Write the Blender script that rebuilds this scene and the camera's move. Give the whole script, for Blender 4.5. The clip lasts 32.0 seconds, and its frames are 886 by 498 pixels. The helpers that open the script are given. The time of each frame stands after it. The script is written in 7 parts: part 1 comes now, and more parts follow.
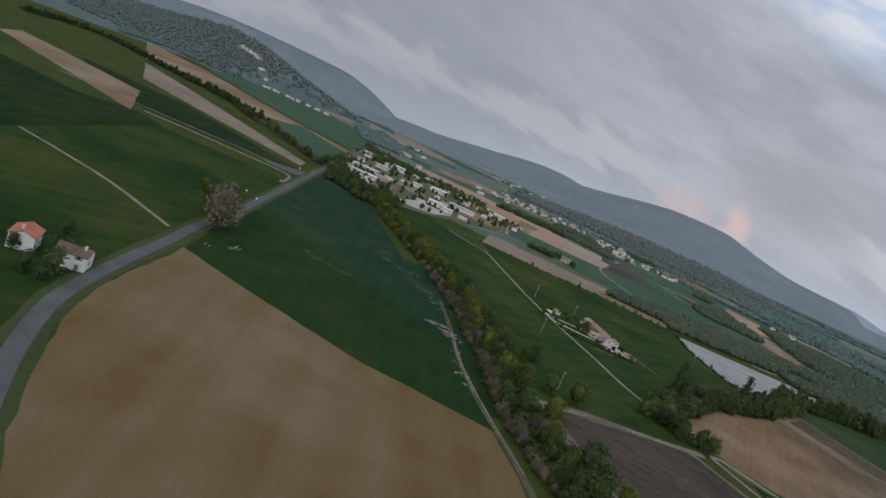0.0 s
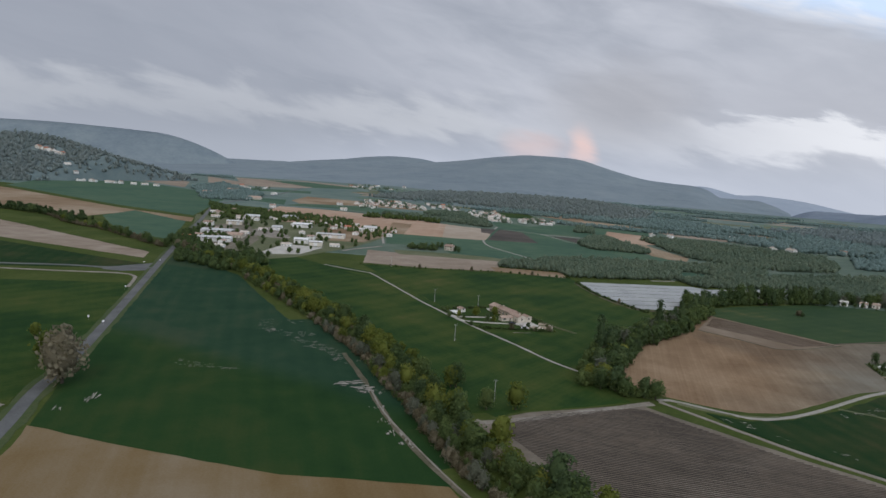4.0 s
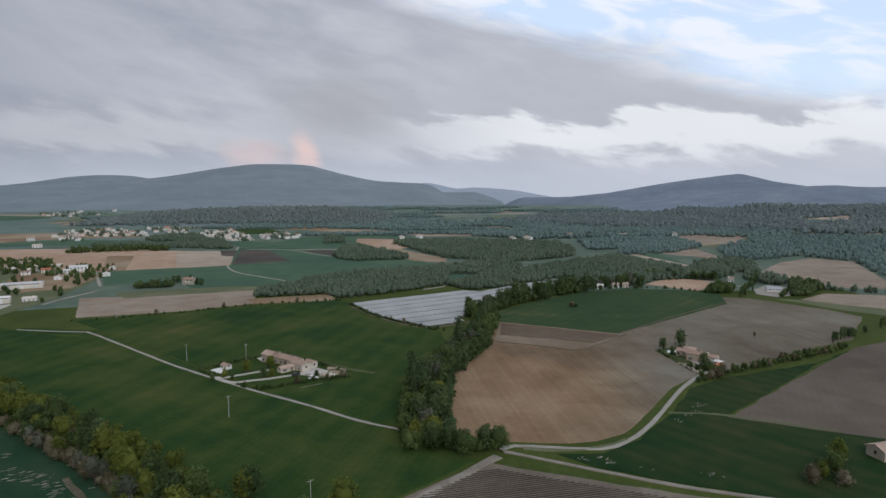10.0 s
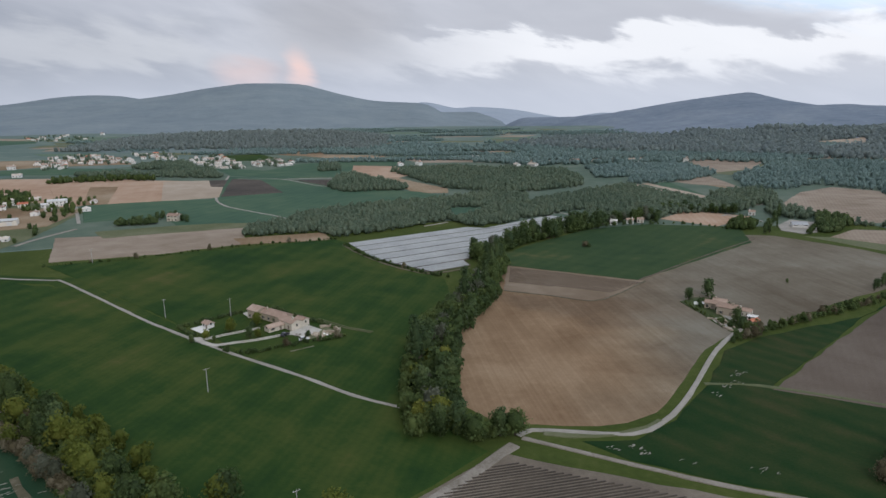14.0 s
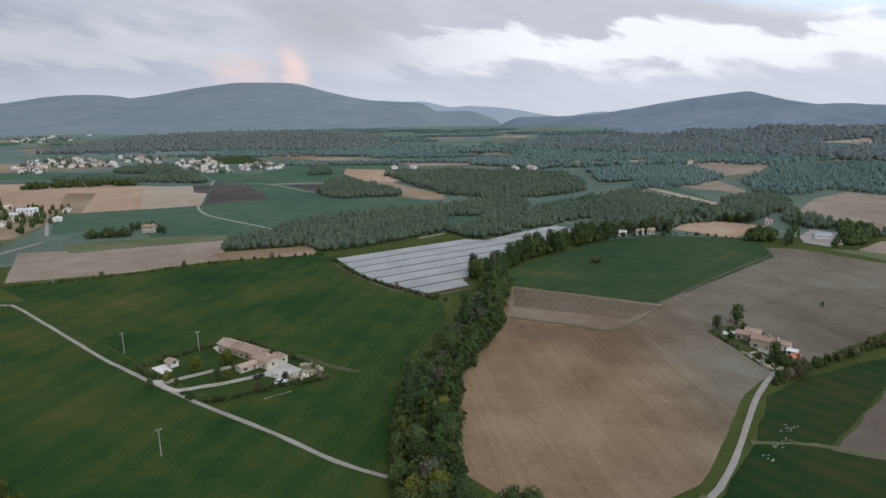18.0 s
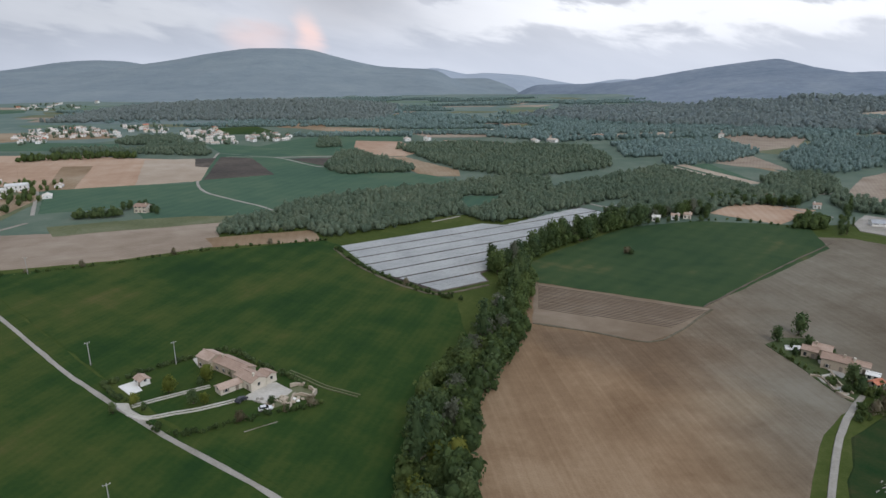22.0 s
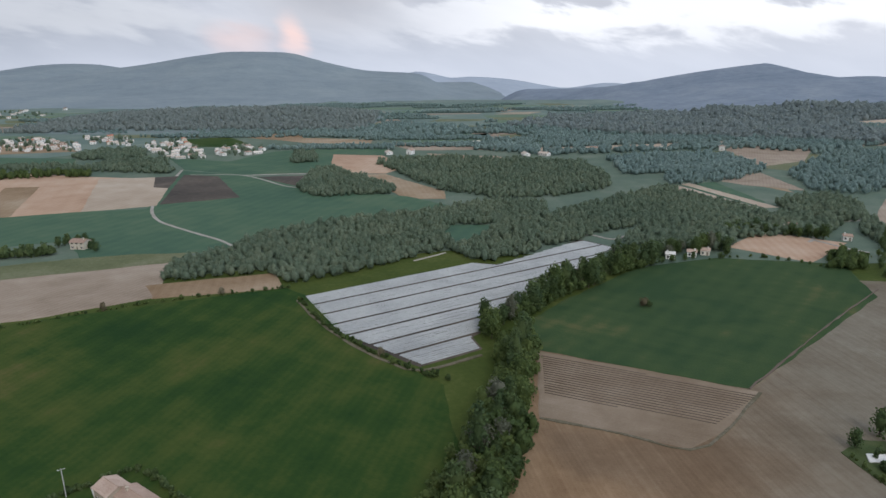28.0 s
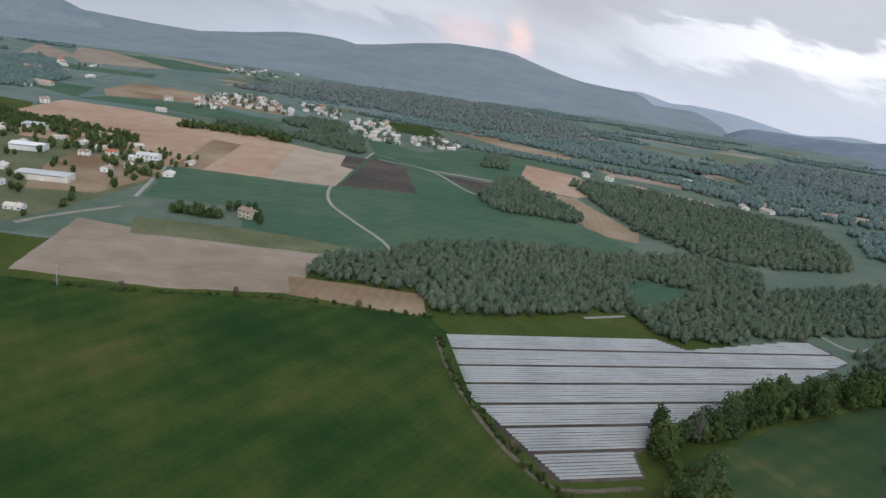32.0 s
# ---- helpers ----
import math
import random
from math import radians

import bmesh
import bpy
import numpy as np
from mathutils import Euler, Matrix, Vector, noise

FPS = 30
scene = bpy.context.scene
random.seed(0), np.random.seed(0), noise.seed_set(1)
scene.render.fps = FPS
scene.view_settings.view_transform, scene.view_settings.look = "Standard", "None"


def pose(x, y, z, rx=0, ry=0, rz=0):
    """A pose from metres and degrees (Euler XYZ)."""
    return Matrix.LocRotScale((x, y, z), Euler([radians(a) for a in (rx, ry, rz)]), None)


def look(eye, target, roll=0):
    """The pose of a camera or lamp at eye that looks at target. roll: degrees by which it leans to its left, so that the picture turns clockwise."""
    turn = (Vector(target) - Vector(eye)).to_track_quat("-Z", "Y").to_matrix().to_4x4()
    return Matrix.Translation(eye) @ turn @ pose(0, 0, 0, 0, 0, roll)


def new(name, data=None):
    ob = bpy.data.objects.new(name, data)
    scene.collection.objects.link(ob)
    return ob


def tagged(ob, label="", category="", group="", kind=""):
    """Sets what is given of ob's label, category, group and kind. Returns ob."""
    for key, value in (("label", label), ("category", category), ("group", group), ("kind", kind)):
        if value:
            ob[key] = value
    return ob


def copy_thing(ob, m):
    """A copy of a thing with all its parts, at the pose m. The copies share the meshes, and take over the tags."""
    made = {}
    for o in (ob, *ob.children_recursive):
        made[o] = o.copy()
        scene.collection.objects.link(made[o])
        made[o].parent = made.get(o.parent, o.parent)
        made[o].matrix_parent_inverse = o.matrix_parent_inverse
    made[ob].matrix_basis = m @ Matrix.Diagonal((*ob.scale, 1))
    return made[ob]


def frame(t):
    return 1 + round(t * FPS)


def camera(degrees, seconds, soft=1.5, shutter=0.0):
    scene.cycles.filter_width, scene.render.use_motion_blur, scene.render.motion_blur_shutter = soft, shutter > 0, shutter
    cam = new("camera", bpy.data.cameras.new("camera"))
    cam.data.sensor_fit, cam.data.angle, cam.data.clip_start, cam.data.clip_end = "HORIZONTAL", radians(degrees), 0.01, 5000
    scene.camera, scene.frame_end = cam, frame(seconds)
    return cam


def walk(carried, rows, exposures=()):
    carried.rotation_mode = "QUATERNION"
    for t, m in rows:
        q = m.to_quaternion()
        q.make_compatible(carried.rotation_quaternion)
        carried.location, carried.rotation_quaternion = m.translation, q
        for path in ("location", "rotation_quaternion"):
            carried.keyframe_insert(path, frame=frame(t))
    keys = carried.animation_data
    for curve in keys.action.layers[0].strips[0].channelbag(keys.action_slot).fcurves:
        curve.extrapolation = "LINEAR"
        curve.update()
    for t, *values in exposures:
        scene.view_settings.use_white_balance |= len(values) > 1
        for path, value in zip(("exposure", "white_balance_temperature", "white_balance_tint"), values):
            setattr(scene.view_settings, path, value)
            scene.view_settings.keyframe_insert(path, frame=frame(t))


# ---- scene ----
# ---- camera ----
cam = camera(68.5, 32.0, soft=1.5)
PATH = [
    (0, 49.8, -108.2, 80.6, 33.15, -9.76, 23.55),
    (0.1, 49.8, -108.0, 81.0, 32.93, -9.58, 21.05),
    (0.2, 49.8, -107.8, 81.4, 29.24, -9.00, 15.00),
    (0.3, 49.7, -107.6, 81.7, 25.00, -8.05, 9.27),
    (0.4, 49.7, -107.4, 82.1, 20.47, -7.46, 7.23),
    (0.5, 49.6, -107.2, 82.5, 18.17, -7.09, 7.70),
    (1, 49.1, -105.8, 84.2, 20.78, -7.51, 5.80),
    (1.5, 48.3, -104.0, 85.9, 23.36, -7.87, 4.26),
    (2, 47.1, -102.4, 87.6, 23.32, -7.70, 4.28),
    (2.5, 45.1, -99.5, 88.5, 23.29, -7.56, 4.27),
    (3, 42.8, -95.8, 89.6, 23.14, -7.70, 4.08),
    (3.5, 40.2, -92.2, 90.5, 23.15, -7.55, 4.02),
    (5.5, 29.9, -77.4, 94.3, 23.00, -7.52, 3.57),
    (6, 27.3, -73.4, 95.0, 22.99, -7.54, 3.52),
    (6.5, 24.1, -67.7, 95.1, 22.41, -7.49, 3.75),
    (7, 18.2, -61.1, 93.6, 13.82, -6.47, 8.70),
    (7.5, 12.2, -52.0, 92.1, 9.80, -5.77, 3.99),
    (8, 9.2, -45.1, 91.0, 5.50, -5.39, 0.64),
    (8.5, 5.7, -40.5, 91.2, 1.31, -5.42, -0.50),
    (9, 3.4, -37.1, 92.0, 0.01, -5.51, -0.25),
    (9.5, 2.3, -33.4, 92.7, 0.03, -5.56, -0.30),
    (10, 1.1, -29.2, 93.9, 0.01, -6.33, -0.24),
    (10.5, 0.7, -23.4, 95.7, 0.20, -8.69, -0.38),
    (11, -0.1, -19.0, 96.6, 0.33, -8.74, -0.41),
    (11.5, 0.0, -13.5, 97.6, 0.37, -12.13, -0.71),
    (12, -0.2, -9.0, 98.4, -0.09, -13.13, -0.51),
    (12.5, -0.3, -4.8, 98.9, -0.03, -13.21, -0.51),
    (13, -0.6, -0.2, 99.5, -0.08, -13.35, -0.55),
    (13.5, -1.1, 4.6, 99.8, -0.11, -13.34, -0.49),
    (14, -1.4, 8.9, 100.1, -0.04, -13.33, -0.48),
    (14.5, -1.4, 13.3, 100.6, -0.05, -13.45, -0.58),
    (16.5, -1.8, 32.6, 102.1, -0.37, -13.52, -0.44),
    (17, -1.7, 37.2, 102.4, -0.43, -13.48, -0.48),
    (17.5, -2.1, 42.0, 102.5, -0.59, -13.42, -0.51),
    (18, -2.2, 46.7, 102.3, -0.48, -13.44, -0.54),
    (18.5, -2.9, 52.5, 102.3, 0.39, -13.47, -0.69),
    (19, -2.7, 57.7, 102.5, 0.83, -13.65, -0.25),
    (19.5, -2.2, 62.6, 102.6, 0.98, -14.47, -0.41),
    (20, -1.8, 68.1, 102.5, 1.06, -16.12, -0.51),
    (20.5, -1.9, 73.0, 102.5, 0.95, -15.98, -0.42),
    (21, -2.1, 78.1, 102.6, 0.93, -15.94, -0.47),
    (21.5, -2.0, 83.2, 103.1, 0.87, -16.25, -0.46),
    (22, -2.3, 88.2, 103.6, 0.84, -16.21, -0.40),
    (22.5, -2.3, 92.9, 104.6, 0.71, -16.26, -0.48),
    (23, -2.4, 98.1, 104.9, 0.67, -16.27, -0.53),
    (23.5, -2.3, 103.2, 105.3, 0.67, -16.27, -0.48),
    (24, -2.6, 108.3, 105.9, 0.55, -16.20, -0.53),
    (24.5, -2.5, 113.5, 106.4, 0.52, -16.19, -0.59),
    (26.5, -2.2, 134.0, 108.4, -0.04, -16.12, -0.39),
    (27, -2.1, 139.3, 109.0, -0.22, -16.05, -0.35),
    (27.5, -1.7, 144.5, 109.5, -0.38, -15.93, -0.37),
    (28, -1.7, 149.6, 110.2, -0.46, -16.02, -0.37),
    (28.5, -1.5, 154.7, 110.9, -0.57, -16.03, -0.38),
    (29, -1.4, 159.9, 111.7, -0.80, -16.02, -0.44),
    (29.5, -1.7, 165.1, 112.4, -0.82, -16.07, -0.45),
    (30, -3.3, 173.6, 111.9, 0.21, -16.12, -0.36),
    (30.5, -6.2, 181.2, 112.7, 7.24, -16.33, 1.70),
    (31, -4.8, 191.1, 111.8, 11.22, -16.37, 3.30),
    (31.5, -5.8, 200.2, 111.5, 13.82, -16.34, 6.37),
    (32, -5.9, 207.9, 111.2, 15.59, -16.57, 8.26),
]


def aim(x, y, z, yaw, pitch, roll):
    """Pose from place, heading to the left of +y, pitch up and roll, in degrees."""
    a, b = radians(yaw), radians(pitch)
    way = Vector((-math.sin(a) * math.cos(b), math.cos(a) * math.cos(b), math.sin(b)))
    eye = Vector((x, y, z))
    return look(eye, eye + way * 100, roll)


walk(cam, [(t, aim(*row)) for t, *row in PATH], exposures=((0, 0.08), (1, 0.22), (6, 0.36), (8, 0.30), (11, 0.32), (13, 0.44), (17, 0.54), (20, 0.60), (24, 0.66), (32, 0.66)))

# ---- sky and light ----
SUN_AZ, SUN_EL = radians(165), radians(40)
world = bpy.data.worlds.new("world")
scene.world = world
world.use_nodes = True
wt = world.node_tree
wt.nodes.clear()


def wn(kind, **kw):
    n = wt.nodes.new(kind)
    for k, v in kw.items():
        if k == "op":
            n.operation = v
        else:
            n.inputs[int(k[1:])].default_value = v
    return n


def wm(op, a, b=None, c=None):
    n = wt.nodes.new("ShaderNodeMath")
    n.operation = op
    for i, v in enumerate((a, b, c)):
        if v is None:
            continue
        if isinstance(v, (int, float)):
            n.inputs[i].default_value = v
        else:
            wt.links.new(v, n.inputs[i])
    return n.outputs[0]


def wmix(fac, a, b):
    n = wt.nodes.new("ShaderNodeMix")
    n.data_type = "RGBA"
    for i, v in ((0, fac), (6, a), (7, b)):
        if isinstance(v, (int, float, tuple)):
            n.inputs[i].default_value = v
        else:
            wt.links.new(v, n.inputs[i])
    return n.outputs[2]


def wstep(v, lo, hi):
    n = wt.nodes.new("ShaderNodeMapRange")
    n.interpolation_type = "SMOOTHSTEP"
    wt.links.new(v, n.inputs[0])
    n.inputs[1].default_value, n.inputs[2].default_value = lo, hi
    return n.outputs[0]


def wnoise(vec, scale, detail, rough, dist=0.0):
    n = wt.nodes.new("ShaderNodeTexNoise")
    wt.links.new(vec, n.inputs["Vector"])
    n.inputs["Scale"].default_value = scale
    n.inputs["Detail"].default_value = detail
    n.inputs["Roughness"].default_value = rough
    n.inputs["Distortion"].default_value = dist
    return n.outputs[0]


wc = wt.nodes.new("ShaderNodeTexCoord")
ws = wt.nodes.new("ShaderNodeSeparateXYZ")
wt.links.new(wc.outputs["Generated"], ws.inputs[0])
wx, wy, wz = ws.outputs
azim = wm("MULTIPLY", wm("ARCTAN2", wx, wy), 57.2958)
elev = wm("MULTIPLY", wm("ARCSINE", wz), 57.2958)
wv = wt.nodes.new("ShaderNodeCombineXYZ")
slant = wm("ADD", elev, wm("MULTIPLY", azim, 0.20))
wt.links.new(wm("MULTIPLY", azim, 0.050), wv.inputs[0])
wt.links.new(wm("MULTIPLY", slant, 0.17), wv.inputs[1])
# soft layered cloud, drawn out along the deck
billow = wnoise(wv.outputs[0], 1.1, 6, 0.52, 0.5)
wisps = wnoise(wv.outputs[0], 3.0, 6, 0.55, 0.5)
broad = wnoise(wv.outputs[0], 0.5, 3, 0.5)
sky = wt.nodes.new("ShaderNodeTexSky")
sky.sky_type = "NISHITA"
sky.sun_disc = False
sky.sun_elevation, sky.sun_rotation = SUN_EL, SUN_AZ
sky.altitude = 200
blue = wt.nodes.new("ShaderNodeVectorMath")
blue.operation = "SCALE"
wt.links.new(sky.outputs[0], blue.inputs[0])
blue.inputs["Scale"].default_value = 0.12
bluepale = wmix(0.72, blue.outputs[0], (0.58, 0.69, 0.88, 1))
grey = wmix(wstep(wm("ADD", wm("MULTIPLY", billow, 0.65), wm("MULTIPLY", wisps, 0.35)), 0.30, 0.70), (0.29, 0.315, 0.372, 1), (0.43, 0.452, 0.512, 1))
grey = wmix(wm("MULTIPLY", wm("SUBTRACT", 1.0, wstep(azim, -46, -14)), 0.75), grey, (0.245, 0.27, 0.325, 1))
grey = wmix(wm("MULTIPLY", wstep(azim, -12, 22), 0.35), grey, (0.56, 0.575, 0.625, 1))
# brighter breaks low over the valley, with a lumpy upper edge
wl = wt.nodes.new("ShaderNodeCombineXYZ")
wt.links.new(wm("MULTIPLY", azim, 0.13), wl.inputs[0])
wt.links.new(wm("MULTIPLY", slant, 0.42), wl.inputs[1])
lumps = wnoise(wl.outputs[0], 1.0, 7, 0.55, 0.3)
rag = wm("ADD", elev, wm("MULTIPLY", wm("SUBTRACT", lumps, 0.5), 8.5))
band = wm("MULTIPLY", wstep(rag, 1.0, 2.6), wm("SUBTRACT", 1.0, wstep(rag, 4.3, 5.2)))
band = wm("MULTIPLY", band, wstep(azim, -11, 10))
shelf = wm("MULTIPLY", wstep(rag, 4.6, 5.6), wm("SUBTRACT", 1.0, wstep(elev, 6.0, 11.0)))
grey = wmix(wm("MULTIPLY", wm("MULTIPLY", shelf, wstep(azim, -12, 6)), 0.55), grey, (0.37, 0.385, 0.435, 1))
grey = wmix(wm("MULTIPLY", band, 0.75), grey, (0.71, 0.725, 0.765, 1))
streak = wm("MULTIPLY", wm("MULTIPLY", wstep(rag, 1.6, 3.2), wm("SUBTRACT", 1.0, wstep(rag, 3.6, 6.0))), wm("SUBTRACT", 1.0, wstep(azim, -22, -14)))
grey = wmix(wm("MULTIPLY", streak, 0.5), grey, (0.50, 0.52, 0.56, 1))


def glow(az, el, wide, high):
    """A soft spot of the sky."""
    da = wm("DIVIDE", wm("SUBTRACT", wm("ADD", azim, wm("MULTIPLY", wm("SUBTRACT", lumps, 0.5), 3.0)), az), wide)
    de = wm("DIVIDE", wm("SUBTRACT", wm("ADD", elev, wm("MULTIPLY", wm("SUBTRACT", wisps, 0.5), 3.0)), el), high)
    return wm("SUBTRACT", 1.0, wstep(wm("SQRT", wm("ADD", wm("MULTIPLY", da, da), wm("MULTIPLY", de, de))), 0.15, 1.0))


# smoke-dark cloud and the two pink lights over the hill
grey = wmix(wm("MULTIPLY", glow(-9.0, 6.0, 9.0, 5.0), 0.5), grey, (0.335, 0.335, 0.36, 1))
grey = wmix(wm("MULTIPLY", glow(-16.0, 1.6, 3.6, 2.6), 0.42), grey, (0.72, 0.50, 0.45, 1))
grey = wmix(wm("MULTIPLY", glow(-11.9, 1.8, 1.7, 3.0), 0.60), grey, (0.80, 0.53, 0.46, 1))
# open sky above the slanting edge of the deck
edge = wm("SUBTRACT", 15.5, wm("MULTIPLY", wm("ADD", azim, 9.0), 0.27))
over = wm("SUBTRACT", wm("ADD", elev, wm("MULTIPLY", wm("SUBTRACT", billow, 0.5), 8.0)), edge)
thin = wmix(wstep(wisps, 0.42, 0.62), bluepale, (0.69, 0.73, 0.81, 1))
fade = wm("MULTIPLY", wstep(over, -1.0, 3.0), wstep(azim, -30, -2))
clouds = wmix(fade, grey, thin)
# mist at the horizon
mist = wm("SUBTRACT", 1.0, wstep(elev, -1.0, 3.5))
clouds = wmix(wm("MULTIPLY", mist, 0.6), clouds, (0.43, 0.47, 0.56, 1))
clouds = wmix(wm("MULTIPLY", wm("MULTIPLY", wm("SUBTRACT", 1.0, wstep(elev, 1.0, 7.0)), wm("SUBTRACT", 1.0, wstep(azim, -44, -24))), 0.55), clouds, (0.27, 0.295, 0.345, 1))
bg = wt.nodes.new("ShaderNodeBackground")
wt.links.new(clouds, bg.inputs[0])
bg.inputs[1].default_value = 1.0
wo = wt.nodes.new("ShaderNodeOutputWorld")
wt.links.new(bg.outputs[0], wo.inputs[0])

sun = bpy.data.lights.new("sun", "SUN")
sun.energy, sun.angle, sun.color = 0.7, radians(25), (1.0, 0.95, 0.88)
sun_ob = new("sun", sun)
sd = Vector((math.sin(SUN_AZ) * math.cos(SUN_EL), math.cos(SUN_AZ) * math.cos(SUN_EL), math.sin(SUN_EL)))
sun_ob.matrix_world = look(sd * 1000, (0, 0, 0))


# ---- materials ----
def material(name, stops, scales=((0.03, 1.0), (0.4, 0.6), (3.0, 0.35)), rough=0.9, bump=0.0, bump_scale=1.5, stripes=None, rand=0.0, spec=0.2, lo=0.3, hi=0.7, island=0.0, thin=0.0, streaks=(), drift=None):
    """A matt surface: stops are colours along a mix of noises, each (frequency per metre, weight); stripes (angle, spacing, amount); streaks (angle, length, width, amount); drift (colour, direction, from, to, amount) tints one side."""
    m = bpy.data.materials.new(name)
    m.use_nodes = True
    nt = m.node_tree
    bs = nt.nodes["Principled BSDF"]
    bs.inputs["Roughness"].default_value = rough
    bs.inputs["Specular IOR Level"].default_value = spec
    geo = nt.nodes.new("ShaderNodeNewGeometry")
    total, acc = sum(w for _, w in scales), None

    def mth(op, a, b):
        n = nt.nodes.new("ShaderNodeMath")
        n.operation = op
        for i, v in enumerate((a, b)):
            if isinstance(v, (int, float)):
                n.inputs[i].default_value = v
            else:
                nt.links.new(v, n.inputs[i])
        return n.outputs[0]

    for f, w in scales:
        n = nt.nodes.new("ShaderNodeTexNoise")
        n.inputs["Scale"].default_value = f
        n.inputs["Detail"].default_value = 4
        n.inputs["Distortion"].default_value = 0.4
        nt.links.new(geo.outputs["Position"], n.inputs["Vector"])
        v = mth("MULTIPLY", n.outputs[0], w / total)
        acc = v if acc is None else mth("ADD", acc, v)
    for angle, spacing, amount in stripes or ():
        mp = nt.nodes.new("ShaderNodeMapping")
        mp.inputs["Rotation"].default_value = (0, 0, radians(angle))
        nt.links.new(geo.outputs["Position"], mp.inputs["Vector"])
        wv_ = nt.nodes.new("ShaderNodeTexWave")
        wv_.inputs["Scale"].default_value = 0.314 / spacing
        wv_.inputs["Distortion"].default_value = 1.2
        wv_.inputs["Detail Scale"].default_value = 0.6
        nt.links.new(mp.outputs[0], wv_.inputs["Vector"])
        acc = mth("ADD", acc, mth("MULTIPLY", mth("SUBTRACT", wv_.outputs["Fac"], 0.5), amount))
    for angle, length, width, amount in streaks:
        mp = nt.nodes.new("ShaderNodeMapping")
        mp.vector_type = "POINT"
        rot = nt.nodes.new("ShaderNodeMapping")
        rot.inputs["Rotation"].default_value = (0, 0, radians(-angle))
        nt.links.new(geo.outputs["Position"], rot.inputs["Vector"])
        mp.inputs["Scale"].default_value = (1 / length, 1 / width, 0.01)
        nt.links.new(rot.outputs[0], mp.inputs["Vector"])
        sn = nt.nodes.new("ShaderNodeTexNoise")
        sn.inputs["Scale"].default_value = 1.0
        sn.inputs["Detail"].default_value = 3
        nt.links.new(mp.outputs[0], sn.inputs["Vector"])
        acc = mth("ADD", acc, mth("MULTIPLY", mth("SUBTRACT", sn.outputs[0], 0.5), amount))
    if rand:
        oi = nt.nodes.new("ShaderNodeObjectInfo")
        acc = mth("ADD", acc, mth("MULTIPLY", mth("SUBTRACT", oi.outputs["Random"], 0.5), rand))
    if island:
        acc = mth("ADD", acc, mth("MULTIPLY", mth("SUBTRACT", geo.outputs["Random Per Island"], 0.5), island))
    rp = nt.nodes.new("ShaderNodeValToRGB")
    el = rp.color_ramp.elements
    while len(el) < len(stops):
        el.new(0.5)
    for i, c in enumerate(stops):
        el[i].position = lo + (hi - lo) * i / max(1, len(stops) - 1)
        el[i].color = (*c, 1)
    nt.links.new(acc, rp.inputs[0])
    colour = rp.outputs[0]
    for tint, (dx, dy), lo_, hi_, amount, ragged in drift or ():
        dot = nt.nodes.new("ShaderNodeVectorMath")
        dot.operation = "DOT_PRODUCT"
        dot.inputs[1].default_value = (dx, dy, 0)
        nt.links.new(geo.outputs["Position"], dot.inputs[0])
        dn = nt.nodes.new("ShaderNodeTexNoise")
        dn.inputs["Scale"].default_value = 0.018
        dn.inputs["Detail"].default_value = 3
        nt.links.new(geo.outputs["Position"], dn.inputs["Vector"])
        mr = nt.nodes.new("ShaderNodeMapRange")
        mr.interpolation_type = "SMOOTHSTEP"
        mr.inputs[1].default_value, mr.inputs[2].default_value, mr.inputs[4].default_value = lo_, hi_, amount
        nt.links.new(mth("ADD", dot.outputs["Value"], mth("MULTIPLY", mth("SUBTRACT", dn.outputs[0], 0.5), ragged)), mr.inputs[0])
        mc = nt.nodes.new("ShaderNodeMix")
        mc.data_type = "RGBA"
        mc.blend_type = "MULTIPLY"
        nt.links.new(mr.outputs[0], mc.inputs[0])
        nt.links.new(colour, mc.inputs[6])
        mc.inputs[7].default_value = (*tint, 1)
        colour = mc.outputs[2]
    nt.links.new(colour, bs.inputs["Base Color"])
    if thin:
        tr, mx = nt.nodes.new("ShaderNodeBsdfTranslucent"), nt.nodes.new("ShaderNodeMixShader")
        nt.links.new(rp.outputs[0], tr.inputs["Color"])
        mx.inputs[0].default_value = thin
        nt.links.new(bs.outputs[0], mx.inputs[1])
        nt.links.new(tr.outputs[0], mx.inputs[2])
        nt.links.new(mx.outputs[0], nt.nodes["Material Output"].inputs["Surface"])
    if bump:
        bn = nt.nodes.new("ShaderNodeTexNoise")
        bn.inputs["Scale"].default_value = bump_scale
        bn.inputs["Detail"].default_value = 6
        nt.links.new(geo.outputs["Position"], bn.inputs["Vector"])
        bp = nt.nodes.new("ShaderNodeBump")
        bp.inputs["Strength"].default_value = bump
        bp.inputs["Distance"].default_value = 0.3
        nt.links.new(bn.outputs[0], bp.inputs["Height"])
        nt.links.new(bp.outputs[0], bs.inputs["Normal"])
    return m


